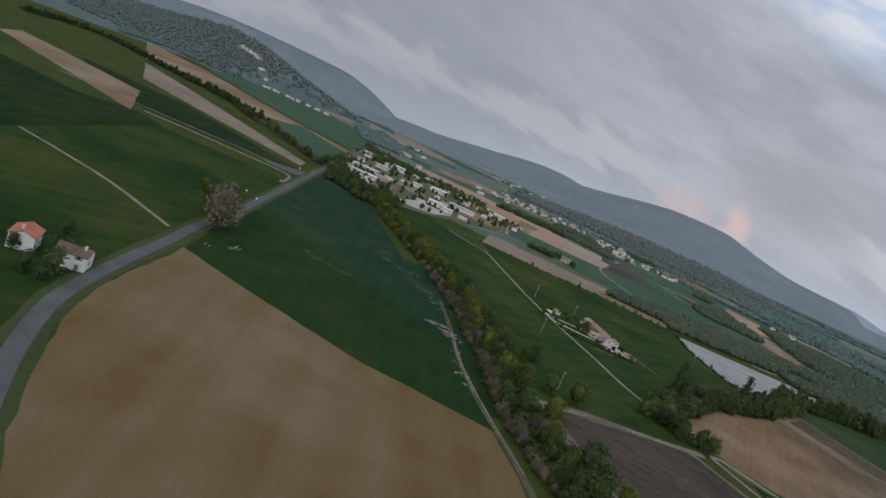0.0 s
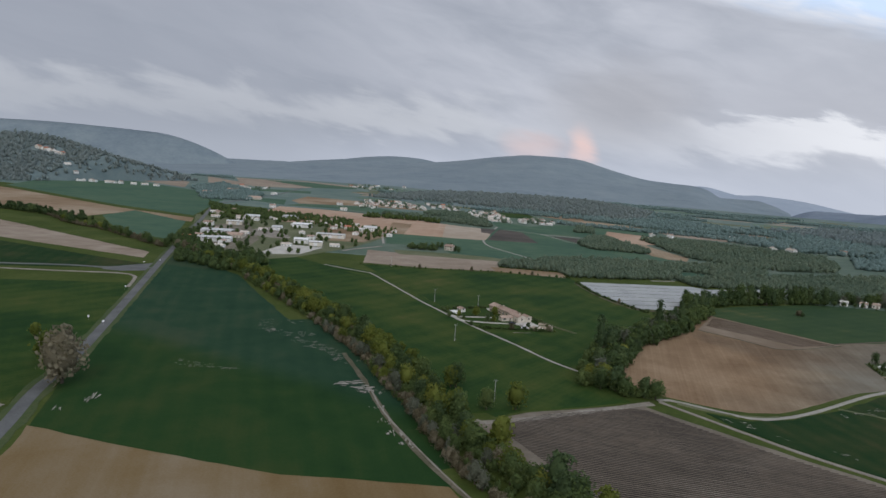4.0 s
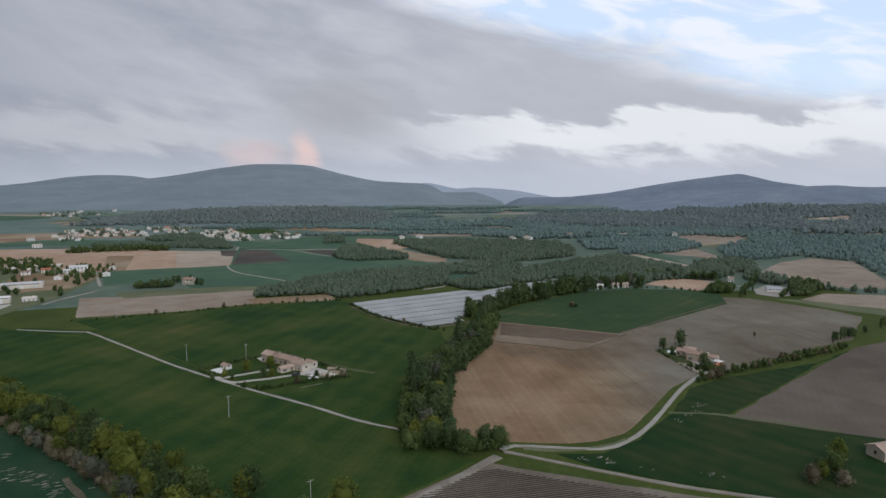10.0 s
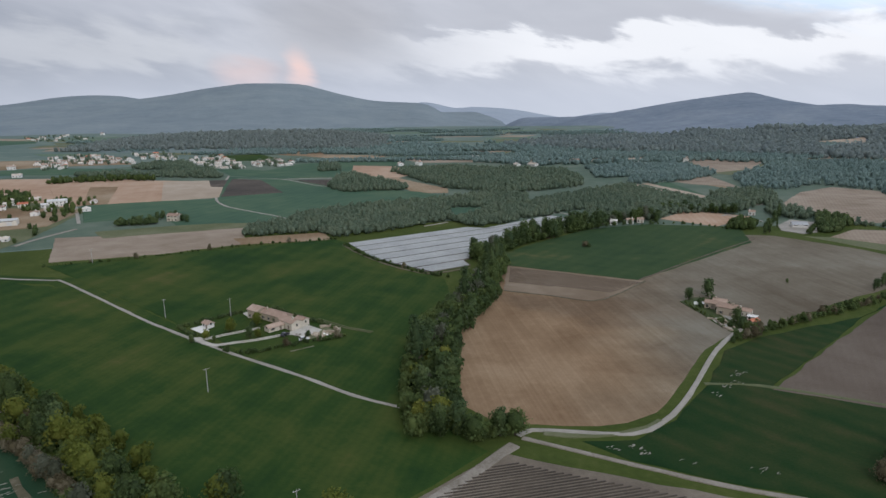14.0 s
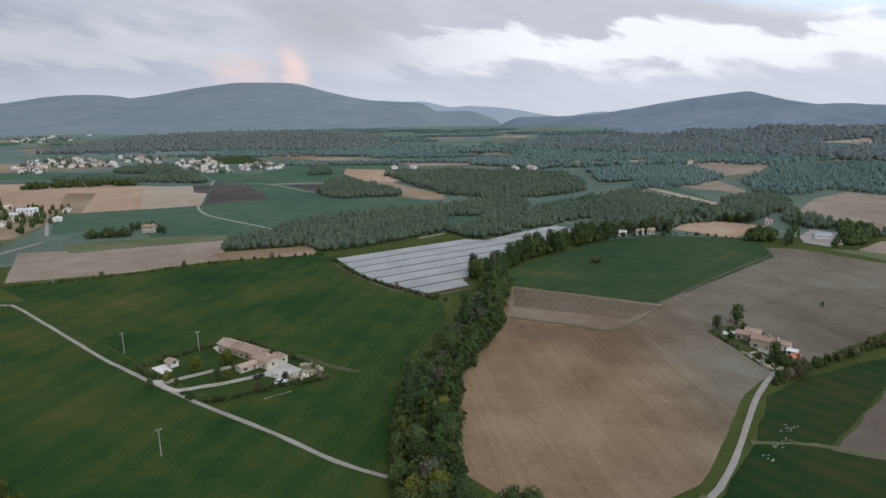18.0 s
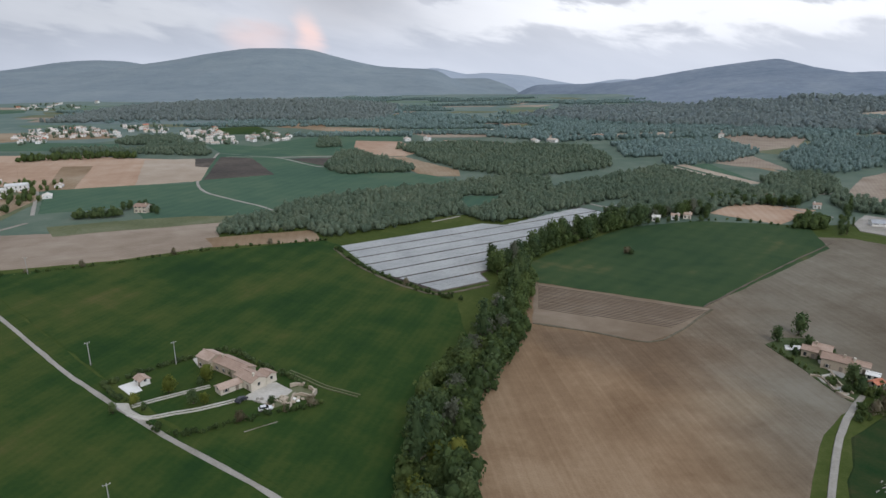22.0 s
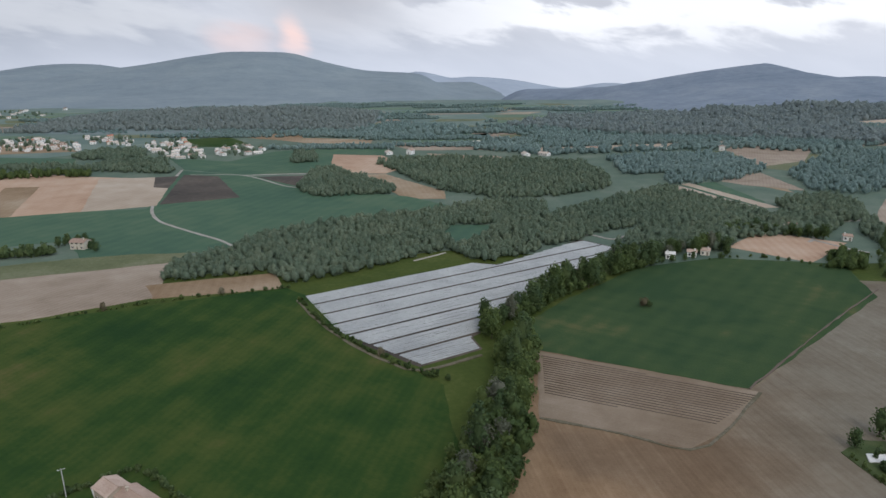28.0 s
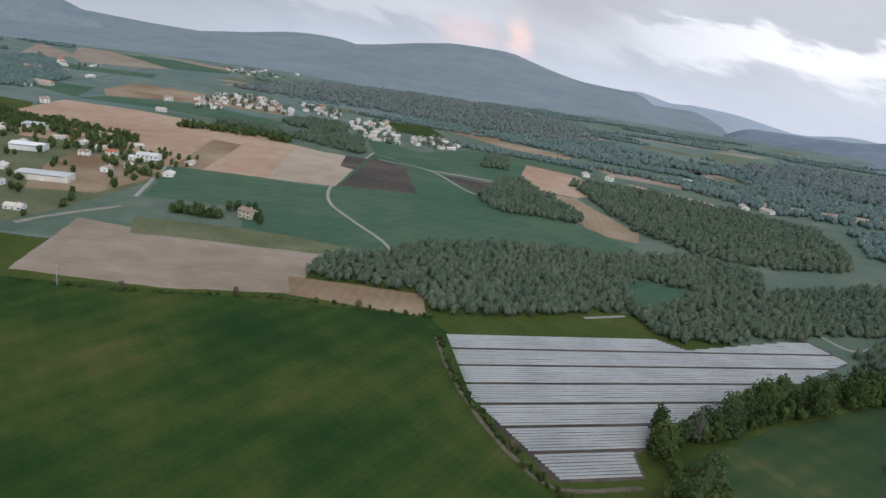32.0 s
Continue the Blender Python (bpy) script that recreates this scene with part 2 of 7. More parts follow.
M = {}
M["grass"] = material("meadow_grass", [(0.03, 0.055, 0.016), (0.055, 0.075, 0.025), (0.10, 0.10, 0.05)], bump=0.5)
# distant grass, made pale and bluish to carry the haze in its colour
M["grass_far"] = material("hazed_far_meadow", [(0.0817, 0.1257, 0.11), (0.1089, 0.1519, 0.1265), (0.1497, 0.1885, 0.154)], scales=((0.006, 1), (0.025, 0.9), (0.3, 0.3)), lo=0.38, hi=0.62)
M["crop"] = material("young_wheat", [(0.0149, 0.0393, 0.0115), (0.0267, 0.0541, 0.0134), (0.0497, 0.0696, 0.0175), (0.0869, 0.0833, 0.0283)], scales=((0.010, 1.2), (0.035, 0.8), (0.3, 0.25), (1.2, 0.2)), bump=0.5, stripes=((15, 13, 0.04), (15, 3.0, 0.02)), lo=0.38, hi=0.68, spec=0.04, streaks=((-37, 160, 9.0, 0.09), (-37, 60, 1.6, 0.05), (20, 120, 30.0, 0.06)))
M["crop_dark"] = material("dark_wheat", [(0.0085, 0.0267, 0.0086), (0.014, 0.0368, 0.0115), (0.0267, 0.0433, 0.0144), (0.0465, 0.0489, 0.0199)], scales=((0.012, 1.0), (0.06, 0.8), (1.2, 0.3)), bump=0.5, stripes=((-40, 9, 0.05),), lo=0.35, hi=0.65, spec=0.04, streaks=((-52, 120, 6.0, 0.12), (-52, 50, 1.5, 0.05)))
# farther wheat fields, lightened as if seen through distance haze
M["crop_blue"] = material("hazed_bluish_wheat", [(0.0492, 0.0936, 0.064), (0.0645, 0.1128, 0.0712), (0.0861, 0.1288, 0.0797)], scales=((0.01, 1.0), (0.05, 0.8), (1.0, 0.3)), stripes=((20, 10, 0.05),), lo=0.35, hi=0.65, spec=0.04, streaks=((20, 120, 7.0, 0.12),))
# most distant wheat: haze mixed into the green as a paler tone
M["crop_far"] = material("hazed_far_wheat", [(0.0715, 0.1155, 0.0770), (0.0935, 0.1430, 0.0880), (0.1210, 0.1595, 0.0990)], scales=((0.01, 1.0), (0.08, 0.6)))
# yellow patches are the crop's own; blue is raised slightly for haze
M["crop_bright"] = material("flowering_wheat", [(0.0291, 0.0563, 0.0245), (0.0437, 0.0706, 0.0286), (0.1135, 0.1054, 0.045)], scales=((0.014, 1.0), (0.05, 0.8), (1.2, 0.3)), bump=0.5, stripes=((40, 9, 0.05),), lo=0.40, hi=0.72, spec=0.04, streaks=((-35, 90, 6.0, 0.14), (40, 60, 14.0, 0.10)))
M["soil_row"] = material("row_soil", [(0.105, 0.084, 0.062), (0.158, 0.130, 0.098), (0.225, 0.190, 0.148)], scales=((0.03, 1.3), (0.3, 0.5), (2.0, 0.4)), lo=0.36, hi=0.64)
M["soil"] = material("tilled_soil", [(0.1854, 0.1224, 0.0719), (0.2562, 0.1842, 0.1180), (0.3236, 0.2540, 0.1776)], scales=((0.009, 1.5), (0.03, 0.7), (0.3, 0.3), (2.0, 0.3)), bump=0.6, stripes=((-10, 5.0, 0.02), (-10, 1.6, 0.012)), lo=0.39, hi=0.61, spec=0.04)
M["soil_big"] = material("wide_tilled_soil", [(0.152, 0.1186, 0.0796), (0.2166, 0.1774, 0.1244), (0.2898, 0.2548, 0.1897)], scales=((0.012, 1.3), (0.05, 0.8), (0.4, 0.35), (2.5, 0.3)), bump=0.6, stripes=((-8.4, 3.4, 0.02), (-8.4, 1.5, 0.015)), streaks=((-81.6, 110, 0.9, 0.12), (-81.6, 160, 4.0, 0.12)), drift=(((1.12, 0.84, 0.66), (-0.97, 0.25), -45, 15, 0.75, 70), ((0.66, 0.69, 0.74), (0.9, 0.43), 170, 205, 0.85, 190)), lo=0.36, hi=0.64, spec=0.04)
M["soil_bed"] = material("bed_formed_soil", [(0.165, 0.122, 0.083), (0.215, 0.165, 0.118), (0.275, 0.222, 0.168)], scales=((0.02, 1.2), (0.1, 0.7), (1.5, 0.35)), bump=0.6, streaks=((-24.5, 60, 1.2, 0.10),), lo=0.36, hi=0.64, spec=0.04)
M["soil_near"] = material("pale_tilled_soil", [(0.1398, 0.0874, 0.0333), (0.1805, 0.1254, 0.0625), (0.2213, 0.1702, 0.1089)], scales=((0.01, 1.0), (0.04, 0.6), (1.5, 0.3)), bump=0.6, stripes=((-40, 18, 0.05),), lo=0.36, hi=0.64, spec=0.04, streaks=((-50, 140, 9.0, 0.20), (-50, 60, 2.0, 0.07)))
M["soil_grey"] = material("grey_tilled_soil", [(0.2059, 0.1583, 0.1166), (0.2727, 0.2162, 0.1643), (0.3339, 0.2773, 0.2173)], scales=((0.012, 1.0), (0.06, 0.8), (1.5, 0.35)), bump=0.6, stripes=((25, 3, 0.05),), lo=0.36, hi=0.64, spec=0.04, streaks=((20, 120, 6.0, 0.14), (20, 50, 1.4, 0.06)))
M["soil_orange"] = material("ochre_soil", [(0.2970, 0.1815, 0.1155), (0.3740, 0.2475, 0.1650), (0.4290, 0.3135, 0.2255)], scales=((0.008, 1.0), (0.06, 0.6), (1.0, 0.3)), stripes=((10, 5, 0.06),), lo=0.36, hi=0.64, streaks=((-70, 160, 8.0, 0.14), (-70, 60, 2.0, 0.06)))
M["soil_dark"] = material("damp_row_soil", [(0.040, 0.033, 0.027), (0.066, 0.054, 0.043), (0.115, 0.092, 0.070)], scales=((0.02, 1.0), (0.2, 0.6), (2.0, 0.35)), bump=0.7, lo=0.36, hi=0.64)
M["olive"] = material("rough_pasture", [(0.0316, 0.0488, 0.0132), (0.0553, 0.0746, 0.0184), (0.0921, 0.1033, 0.0329)], bump=0.5, spec=0.04)
M["verge"] = material("dry_verge", [(0.0595, 0.0808, 0.0333), (0.1105, 0.1187, 0.057), (0.17, 0.171, 0.1045)], bump=0.5)
M["earth"] = material("trodden_earth", [(0.070, 0.066, 0.036), (0.105, 0.092, 0.058), (0.165, 0.140, 0.100)], scales=((0.08, 1), (0.6, 0.8), (3.0, 0.4)), bump=0.3, lo=0.36, hi=0.64)
M["chalk"] = material("bright_chalk_gravel", [(0.34, 0.32, 0.27), (0.45, 0.42, 0.37), (0.56, 0.53, 0.47)], scales=((0.1, 1), (1.5, 0.8), (8, 0.4)), bump=0.3, lo=0.35, hi=0.65)
M["gravel"] = material("chalk_gravel", [(0.2176, 0.201, 0.165), (0.2924, 0.268, 0.231), (0.3604, 0.335, 0.2904)], scales=((0.1, 1), (1.5, 0.8), (8, 0.4)), bump=0.3, lo=0.35, hi=0.65)
M["dust"] = material("dry_dirt_track", [(0.1693, 0.1456, 0.1142), (0.2399, 0.2111, 0.1714), (0.2964, 0.2694, 0.2285)], scales=((0.1, 1), (1.5, 0.8)), bump=0.3, lo=0.35, hi=0.65)
M["asphalt"] = material("worn_asphalt", [(0.0864, 0.0864, 0.084), (0.1152, 0.1152, 0.112), (0.144, 0.144, 0.1365)], scales=((0.1, 1), (2, 0.6)), rough=0.85, lo=0.35, hi=0.65)
M["plastic"] = material("mulch_film", [(0.2239, 0.2306, 0.2237), (0.2879, 0.2932, 0.2814), (0.3599, 0.3636, 0.3464)], scales=((0.05, 1), (0.5, 0.7), (4, 0.4)), rough=0.45, spec=0.5, lo=0.35, hi=0.65)
M["leaf"] = material("leaves", [(0.0508, 0.0799, 0.0286), (0.0823, 0.121, 0.039), (0.1354, 0.1755, 0.0546)], scales=((0.15, 1.0), (1.5, 0.6)), rough=0.75, rand=0.30, island=0.16, lo=0.3, hi=0.7, thin=0.45)
M["leaf_yellow"] = material("spring_leaves", [(0.095, 0.118, 0.022), (0.15, 0.175, 0.032), (0.215, 0.225, 0.048)], scales=((0.15, 1.0), (1.5, 0.6)), rough=0.75, rand=0.30, island=0.16, thin=0.45)
M["leaf_dark"] = material("dark_leaves", [(0.0435, 0.0731, 0.0304), (0.0726, 0.1096, 0.0426), (0.1179, 0.1552, 0.0578)], scales=((0.15, 1.0), (1.5, 0.6)), rough=0.75, rand=0.25, island=0.2, thin=0.35)
M["leaf_brown"] = material("bare_twigs", [(0.11, 0.092, 0.052), (0.16, 0.138, 0.082), (0.225, 0.195, 0.13)], scales=((0.15, 1.0), (1.5, 0.6)), rough=0.85, rand=0.5, island=0.25, thin=0.4)
M["leaf_grey"] = material("willow_leaves", [(0.085, 0.095, 0.062), (0.125, 0.135, 0.092), (0.18, 0.185, 0.135)], scales=((0.15, 1.0), (1.5, 0.6)), rough=0.8, rand=0.35, island=0.2, thin=0.4)
# woods beyond the near fields: distance haze painted in as lighter, bluer leaves
M["leaf_wood"] = material("hazed_woodland_leaves", [(0.1296, 0.1836, 0.1298), (0.176, 0.229, 0.1563), (0.2373, 0.2788, 0.1864)], scales=((0.012, 0.7), (0.07, 1.0), (0.5, 0.6)), rough=0.8, island=0.14, lo=0.33, hi=0.67, thin=0.5)
M["leaf_far"] = material("hazed_far_woodland", [(0.1894, 0.2719, 0.2595), (0.241, 0.3263, 0.3017), (0.3008, 0.3842, 0.35)], scales=((0.008, 0.7), (0.06, 1.0), (0.4, 0.6)), rough=0.85, island=0.1, lo=0.33, hi=0.67, thin=0.5)
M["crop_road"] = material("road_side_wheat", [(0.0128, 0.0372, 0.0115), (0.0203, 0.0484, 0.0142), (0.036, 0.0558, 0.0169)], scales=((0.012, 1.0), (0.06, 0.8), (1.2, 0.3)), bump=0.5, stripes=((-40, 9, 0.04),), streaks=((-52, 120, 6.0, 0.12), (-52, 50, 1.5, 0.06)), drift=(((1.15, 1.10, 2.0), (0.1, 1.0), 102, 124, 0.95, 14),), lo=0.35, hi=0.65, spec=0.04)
M["soil_pale"] = material("pale_stubble_soil", [(0.2860, 0.2200, 0.1595), (0.3520, 0.2805, 0.2090), (0.4180, 0.3465, 0.2695)], scales=((0.008, 1.0), (0.06, 0.6), (1.0, 0.3)), stripes=((10, 5, 0.06),), lo=0.36, hi=0.64)
M["yard"] = material("trodden_yard", [(0.0941, 0.0886, 0.0595), (0.1606, 0.1404, 0.1005), (0.2767, 0.2398, 0.1847)], scales=((0.03, 1), (0.12, 0.9), (0.8, 0.5)), lo=0.38, hi=0.66)
M["tile_pale"] = material("bleached_tiles", [(0.4620, 0.3850, 0.3190), (0.5720, 0.4950, 0.4290), (0.6600, 0.6050, 0.5390)], scales=((0.3, 1), (2.5, 0.9)), rand=0.5)
M["sheet_grey"] = material("dull_sheet_roof", [(0.26, 0.27, 0.28), (0.34, 0.35, 0.36), (0.42, 0.43, 0.44)], scales=((0.1, 1), (1, 0.6)), rough=0.55, spec=0.4, rand=0.4)
# ridge and rise woods: leaf colour paled towards blue-grey to stand for haze
M["leaf_ridge"] = material("hazed_ridge_woodland", [(0.2128, 0.262, 0.2644), (0.26, 0.3069, 0.2967), (0.3151, 0.3593, 0.3289)], scales=((0.008, 0.7), (0.06, 1.0), (0.4, 0.6)), rough=0.85, island=0.1, lo=0.33, hi=0.67, thin=0.5)
M["leaf_mist"] = material("haze_tinted_woodland", [(0.236, 0.2783, 0.2652), (0.2713, 0.3124, 0.2916), (0.3127, 0.3465, 0.3181)], scales=((0.008, 0.7), (0.06, 1.0), (0.4, 0.6)), rough=0.85, island=0.1, lo=0.33, hi=0.67, thin=0.5)
M["soil_dull"] = material("dull_tilled_soil", [(0.0828, 0.0616, 0.0442), (0.1125, 0.0862, 0.0646), (0.144, 0.1144, 0.0884)], scales=((0.012, 1.0), (0.06, 0.8), (1.5, 0.35)), bump=0.6, stripes=((25, 3, 0.02),), lo=0.36, hi=0.64)
M["tile_brown"] = material("dark_brown_tiles", [(0.12, 0.08, 0.06), (0.17, 0.12, 0.09), (0.22, 0.16, 0.125)], scales=((0.3, 1), (2.5, 0.9)), bump=0.4, bump_scale=4)
# mid-distance meadow, its green lightened and blued for haze
M["mid_meadow"] = material("hazed_valley_meadow", [(0.0759, 0.1104, 0.0858), (0.1035, 0.1388, 0.103), (0.1449, 0.1699, 0.1326)], scales=((0.012, 1.0), (0.05, 0.8), (0.5, 0.4)), lo=0.36, hi=0.64, spec=0.05)
M["bark"] = material("bark", [(0.05, 0.04, 0.03), (0.10, 0.08, 0.06)], scales=((1.0, 1), (8, 0.6)))
M["stone"] = material("rubble_wall", [(0.33, 0.27, 0.20), (0.43, 0.36, 0.28), (0.50, 0.43, 0.35)], scales=((0.3, 1), (2.5, 0.8), (9, 0.4)), bump=0.3, rand=0.15)
M["plaster"] = material("pale_render", [(0.50, 0.44, 0.35), (0.60, 0.54, 0.45), (0.66, 0.61, 0.53)], scales=((0.2, 1), (2, 0.6)), rand=0.35)
M["white"] = material("white_render", [(0.62, 0.60, 0.56), (0.72, 0.70, 0.66), (0.78, 0.77, 0.74)], scales=((0.2, 1), (2, 0.6)), rand=0.3)
M["tile"] = material("clay_tiles", [(0.28, 0.195, 0.15), (0.37, 0.265, 0.205), (0.46, 0.35, 0.28)], scales=((0.3, 1), (2.5, 0.9), (9, 0.4)), bump=0.4, bump_scale=4, rand=0.3, stripes=None)
M["tile_red"] = material("bright_clay_tiles", [(0.38, 0.12, 0.07), (0.48, 0.17, 0.10), (0.52, 0.24, 0.15)], scales=((0.3, 1), (2.5, 0.9)), rand=0.2)
M["sheet"] = material("pale_metal_sheet", [(0.50, 0.50, 0.49), (0.64, 0.635, 0.615), (0.76, 0.75, 0.73)], scales=((0.1, 1), (1, 0.6)), rough=0.5, spec=0.5, rand=0.5)
M["glass"] = material("dark_panes", [(0.02, 0.025, 0.03), (0.05, 0.055, 0.06)], rough=0.15, spec=0.5)
M["wood"] = material("weathered_timber", [(0.16, 0.13, 0.10), (0.24, 0.20, 0.16), (0.32, 0.28, 0.23)], scales=((0.8, 1), (6, 0.6)))
M["concrete"] = material("pole_concrete", [(0.34, 0.33, 0.30), (0.44, 0.43, 0.40)], scales=((0.8, 1), (5, 0.6)))
# hills: the blue of distance haze is painted into these four base colours
M["hill"] = material("haze_tinted_slope", [(0.1454, 0.1818, 0.2041), (0.1772, 0.2136, 0.2301), (0.2136, 0.2499, 0.2562)], scales=((0.004, 1.0), (0.015, 0.8), (0.06, 0.7)), lo=0.36, hi=0.64)
M["hill_r"] = material("haze_blue_slope", [(0.116, 0.1512, 0.1948), (0.1566, 0.1904, 0.2327), (0.2088, 0.2408, 0.2706)], scales=((0.004, 1.0), (0.015, 0.8), (0.06, 0.7)), lo=0.36, hi=0.64)
M["hill_far"] = material("haze_pale_range", [(0.27, 0.31, 0.36), (0.31, 0.35, 0.40), (0.35, 0.39, 0.44)], scales=((0.003, 1.0), (0.012, 0.8), (0.05, 0.5)))
M["hill_low"] = material("haze_tinted_rise", [(0.1063, 0.1438, 0.1438), (0.1375, 0.1750, 0.1688), (0.1688, 0.2063, 0.1938)], scales=((0.006, 1.0), (0.03, 0.8), (0.15, 0.5)), lo=0.36, hi=0.64)


# ---- builders ----
def mesh_of(name, verts, faces, mat, smooth=False):
    me = bpy.data.meshes.new(name)
    me.from_pydata([tuple(v) for v in verts], [], faces)
    me.materials.append(mat)
    if smooth:
        me.polygons.foreach_set("use_smooth", [True] * len(me.polygons))
    me.update()
    return me


def part(name, bm, mat, parent, label=""):
    """Link a bmesh, or a finished mesh, as one mesh object under parent."""
    if isinstance(bm, bmesh.types.BMesh):
        me = bpy.data.meshes.new(name)
        bm.to_mesh(me)
        bm.free()
        me.materials.append(mat)
    else:
        me = bm
    ob = new(name, me)
    ob.parent = parent
    if label:
        ob["label"] = label
    return ob


def spline(pts, step=6.0):
    """Smooth line through plan points."""
    p = [np.array(q, float) for q in pts]
    p = [2 * p[0] - p[1]] + p + [2 * p[-1] - p[-2]]
    out = []
    for i in range(1, len(p) - 2):
        n = max(2, int(np.linalg.norm(p[i + 1] - p[i]) / step))
        for k in range(n):
            t = k / n
            a, b, c, d = p[i - 1 : i + 3]
            out.append(0.5 * (2 * b + (c - a) * t + (2 * a - 5 * b + 4 * c - d) * t * t + (3 * b - a - 3 * c + d) * t**3))
    return out + [p[-2]]


SHEETS = []
RIM = 2120.0  # the flat valley floor ends there


def sheet(name, pts, z, mat, label, category="field", kind="structure", ragged=0.6):
    """A field: a slab with a slightly wavering outline."""
    rng = random.Random(len(name) * 7 + int(abs(pts[0][0]) + abs(pts[0][1])))
    pts = [(x * min(1, RIM / math.hypot(x, y)), y * min(1, RIM / math.hypot(x, y))) for x, y in pts]
    ring = []
    for (ax, ay), (bx, by) in zip(pts, pts[1:] + pts[:1]):
        d = math.hypot(bx - ax, by - ay)
        n = max(1, min(40, int(d / 7)))
        for k in range(n):
            t, w = k / n, (ragged if k else 0)
            ring.append((ax + (bx - ax) * t + rng.uniform(-w, w), ay + (by - ay) * t + rng.uniform(-w, w)))
    SHEETS.append(name)
    z += 0.006 * (len(SHEETS) % 25) if z > 0 else 0
    bm = bmesh.new()
    top = [bm.verts.new((x, y, z)) for x, y in ring]
    mx, my = sum(x for x, y in ring) / len(ring), sum(y for x, y in ring) / len(ring)
    lip = 1.1 if category in ("field", "meadow") else 0.15
    bot = [bm.verts.new((x + lip * (x - mx) / math.hypot(x - mx, y - my), y + lip * (y - my) / math.hypot(x - mx, y - my), -0.06)) for x, y in ring]
    f = bm.faces.new(top)
    f.normal_update()
    if f.normal.z < 0:
        f.normal_flip()
    for i in range(len(ring)):
        j = (i + 1) % len(ring)
        bm.faces.new((top[i], bot[i], bot[j], top[j]))
    bmesh.ops.triangulate(bm, faces=[f])
    me = bpy.data.meshes.new(name)
    bm.to_mesh(me)
    bm.free()
    me.materials.append(mat)
    return tagged(new(name, me), label, category, kind=kind)


def ribbon(name, pts, width, z, mat, label, category="road", crown=0.06, kind="structure", wobble=0.0):
    """A road along plan points, with a slight crown and side slopes."""
    line = spline(pts)
    rng = random.Random(int(abs(pts[0][0]) * 3 + width * 10))
    verts, faces = [], []
    for i, q in enumerate(line):
        d = line[min(i + 1, len(line) - 1)] - line[max(i - 1, 0)]
        n = np.array([-d[1], d[0]]) / (np.hypot(*d) + 1e-9)
        w1, w2 = width / 2 + rng.uniform(-wobble, wobble), width / 2 + rng.uniform(-wobble, wobble)
        lip = min(0.3, width * 0.12)
        for off, h in ((-w1 - lip, -0.3), (-w1, z), (0, z + crown), (w2, z), (w2 + lip, -0.3)):
            verts.append((*(q + n * off), h))
    for i in range(len(line) - 1):
        for k in range(4):
            a = i * 5 + k
            faces.append((a, a + 5, a + 6, a + 1))
    return tagged(new(name, mesh_of(name, verts, faces, mat)), label, category, kind=kind)


def inside(x, y, poly):
    r, n = False, len(poly)
    for i in range(n):
        (x1, y1), (x2, y2) = poly[i], poly[i - 1]
        if (y1 > y) != (y2 > y) and x < (x2 - x1) * (y - y1) / (y2 - y1) + x1:
            r = not r
    return r


def rows_in(poly, direction, spacing, inset=1.0):
    """Row lines of a field along a direction, clipped to its outline: (index, start, end)."""
    d = np.array(direction, float)
    d /= np.hypot(*d)
    n = np.array([-d[1], d[0]])
    p = [np.array(q, float) for q in poly]
    lo, hi = min(q @ n for q in p), max(q @ n for q in p)
    out, k, o = [], 0, lo + inset
    while o < hi - inset:
        cuts = []
        for a, b in zip(p, p[1:] + p[:1]):
            u, v = a @ n - o, b @ n - o
            if (u > 0) != (v > 0):
                c = a + (b - a) * (u / (u - v))
                cuts.append(c @ d)
        cuts.sort()
        for s, e in zip(cuts[::2], cuts[1::2]):
            if e - s > 2 * inset + 2:
                out.append((k, n * o + d * (s + inset), n * o + d * (e - inset)))
        k, o = k + 1, o + spacing
    return out


def ridge_mesh(name, a, b, width, height, mat, seed=0, base=0.1):
    """A long low ridge with an uneven back."""
    rng = random.Random(seed)
    L = float(np.hypot(*(b - a)))
    n = max(2, int(L / 9))
    d = (b - a) / L
    s = np.array([-d[1], d[0]])
    verts, faces = [], []
    for i in range(n + 1):
        q = a + (b - a) * i / n + s * rng.uniform(-0.08, 0.08) * width
        h = height * rng.uniform(0.8, 1.15)
        for off, z in ((-0.5, 0), (-0.3, 0.8), (0, 1), (0.3, 0.8), (0.5, 0)):
            verts.append((*(q + s * off * width), base + z * h))
    for i in range(n):
        for k in range(4):
            c = i * 5 + k
            faces.append((c, c + 5, c + 6, c + 1))
    return mesh_of(name, verts, faces, mat, True)


def box(bm, x0, y0, z0, x1, y1, z1):
    vs = [bm.verts.new((x, y, z)) for z in (z0, z1) for x, y in ((x0, y0), (x1, y0), (x1, y1), (x0, y1))]
    for f in ((0, 3, 2, 1), (4, 5, 6, 7), (0, 1, 5, 4), (1, 2, 6, 5), (2, 3, 7, 6), (3, 0, 4, 7)):
        bm.faces.new([vs[i] for i in f])


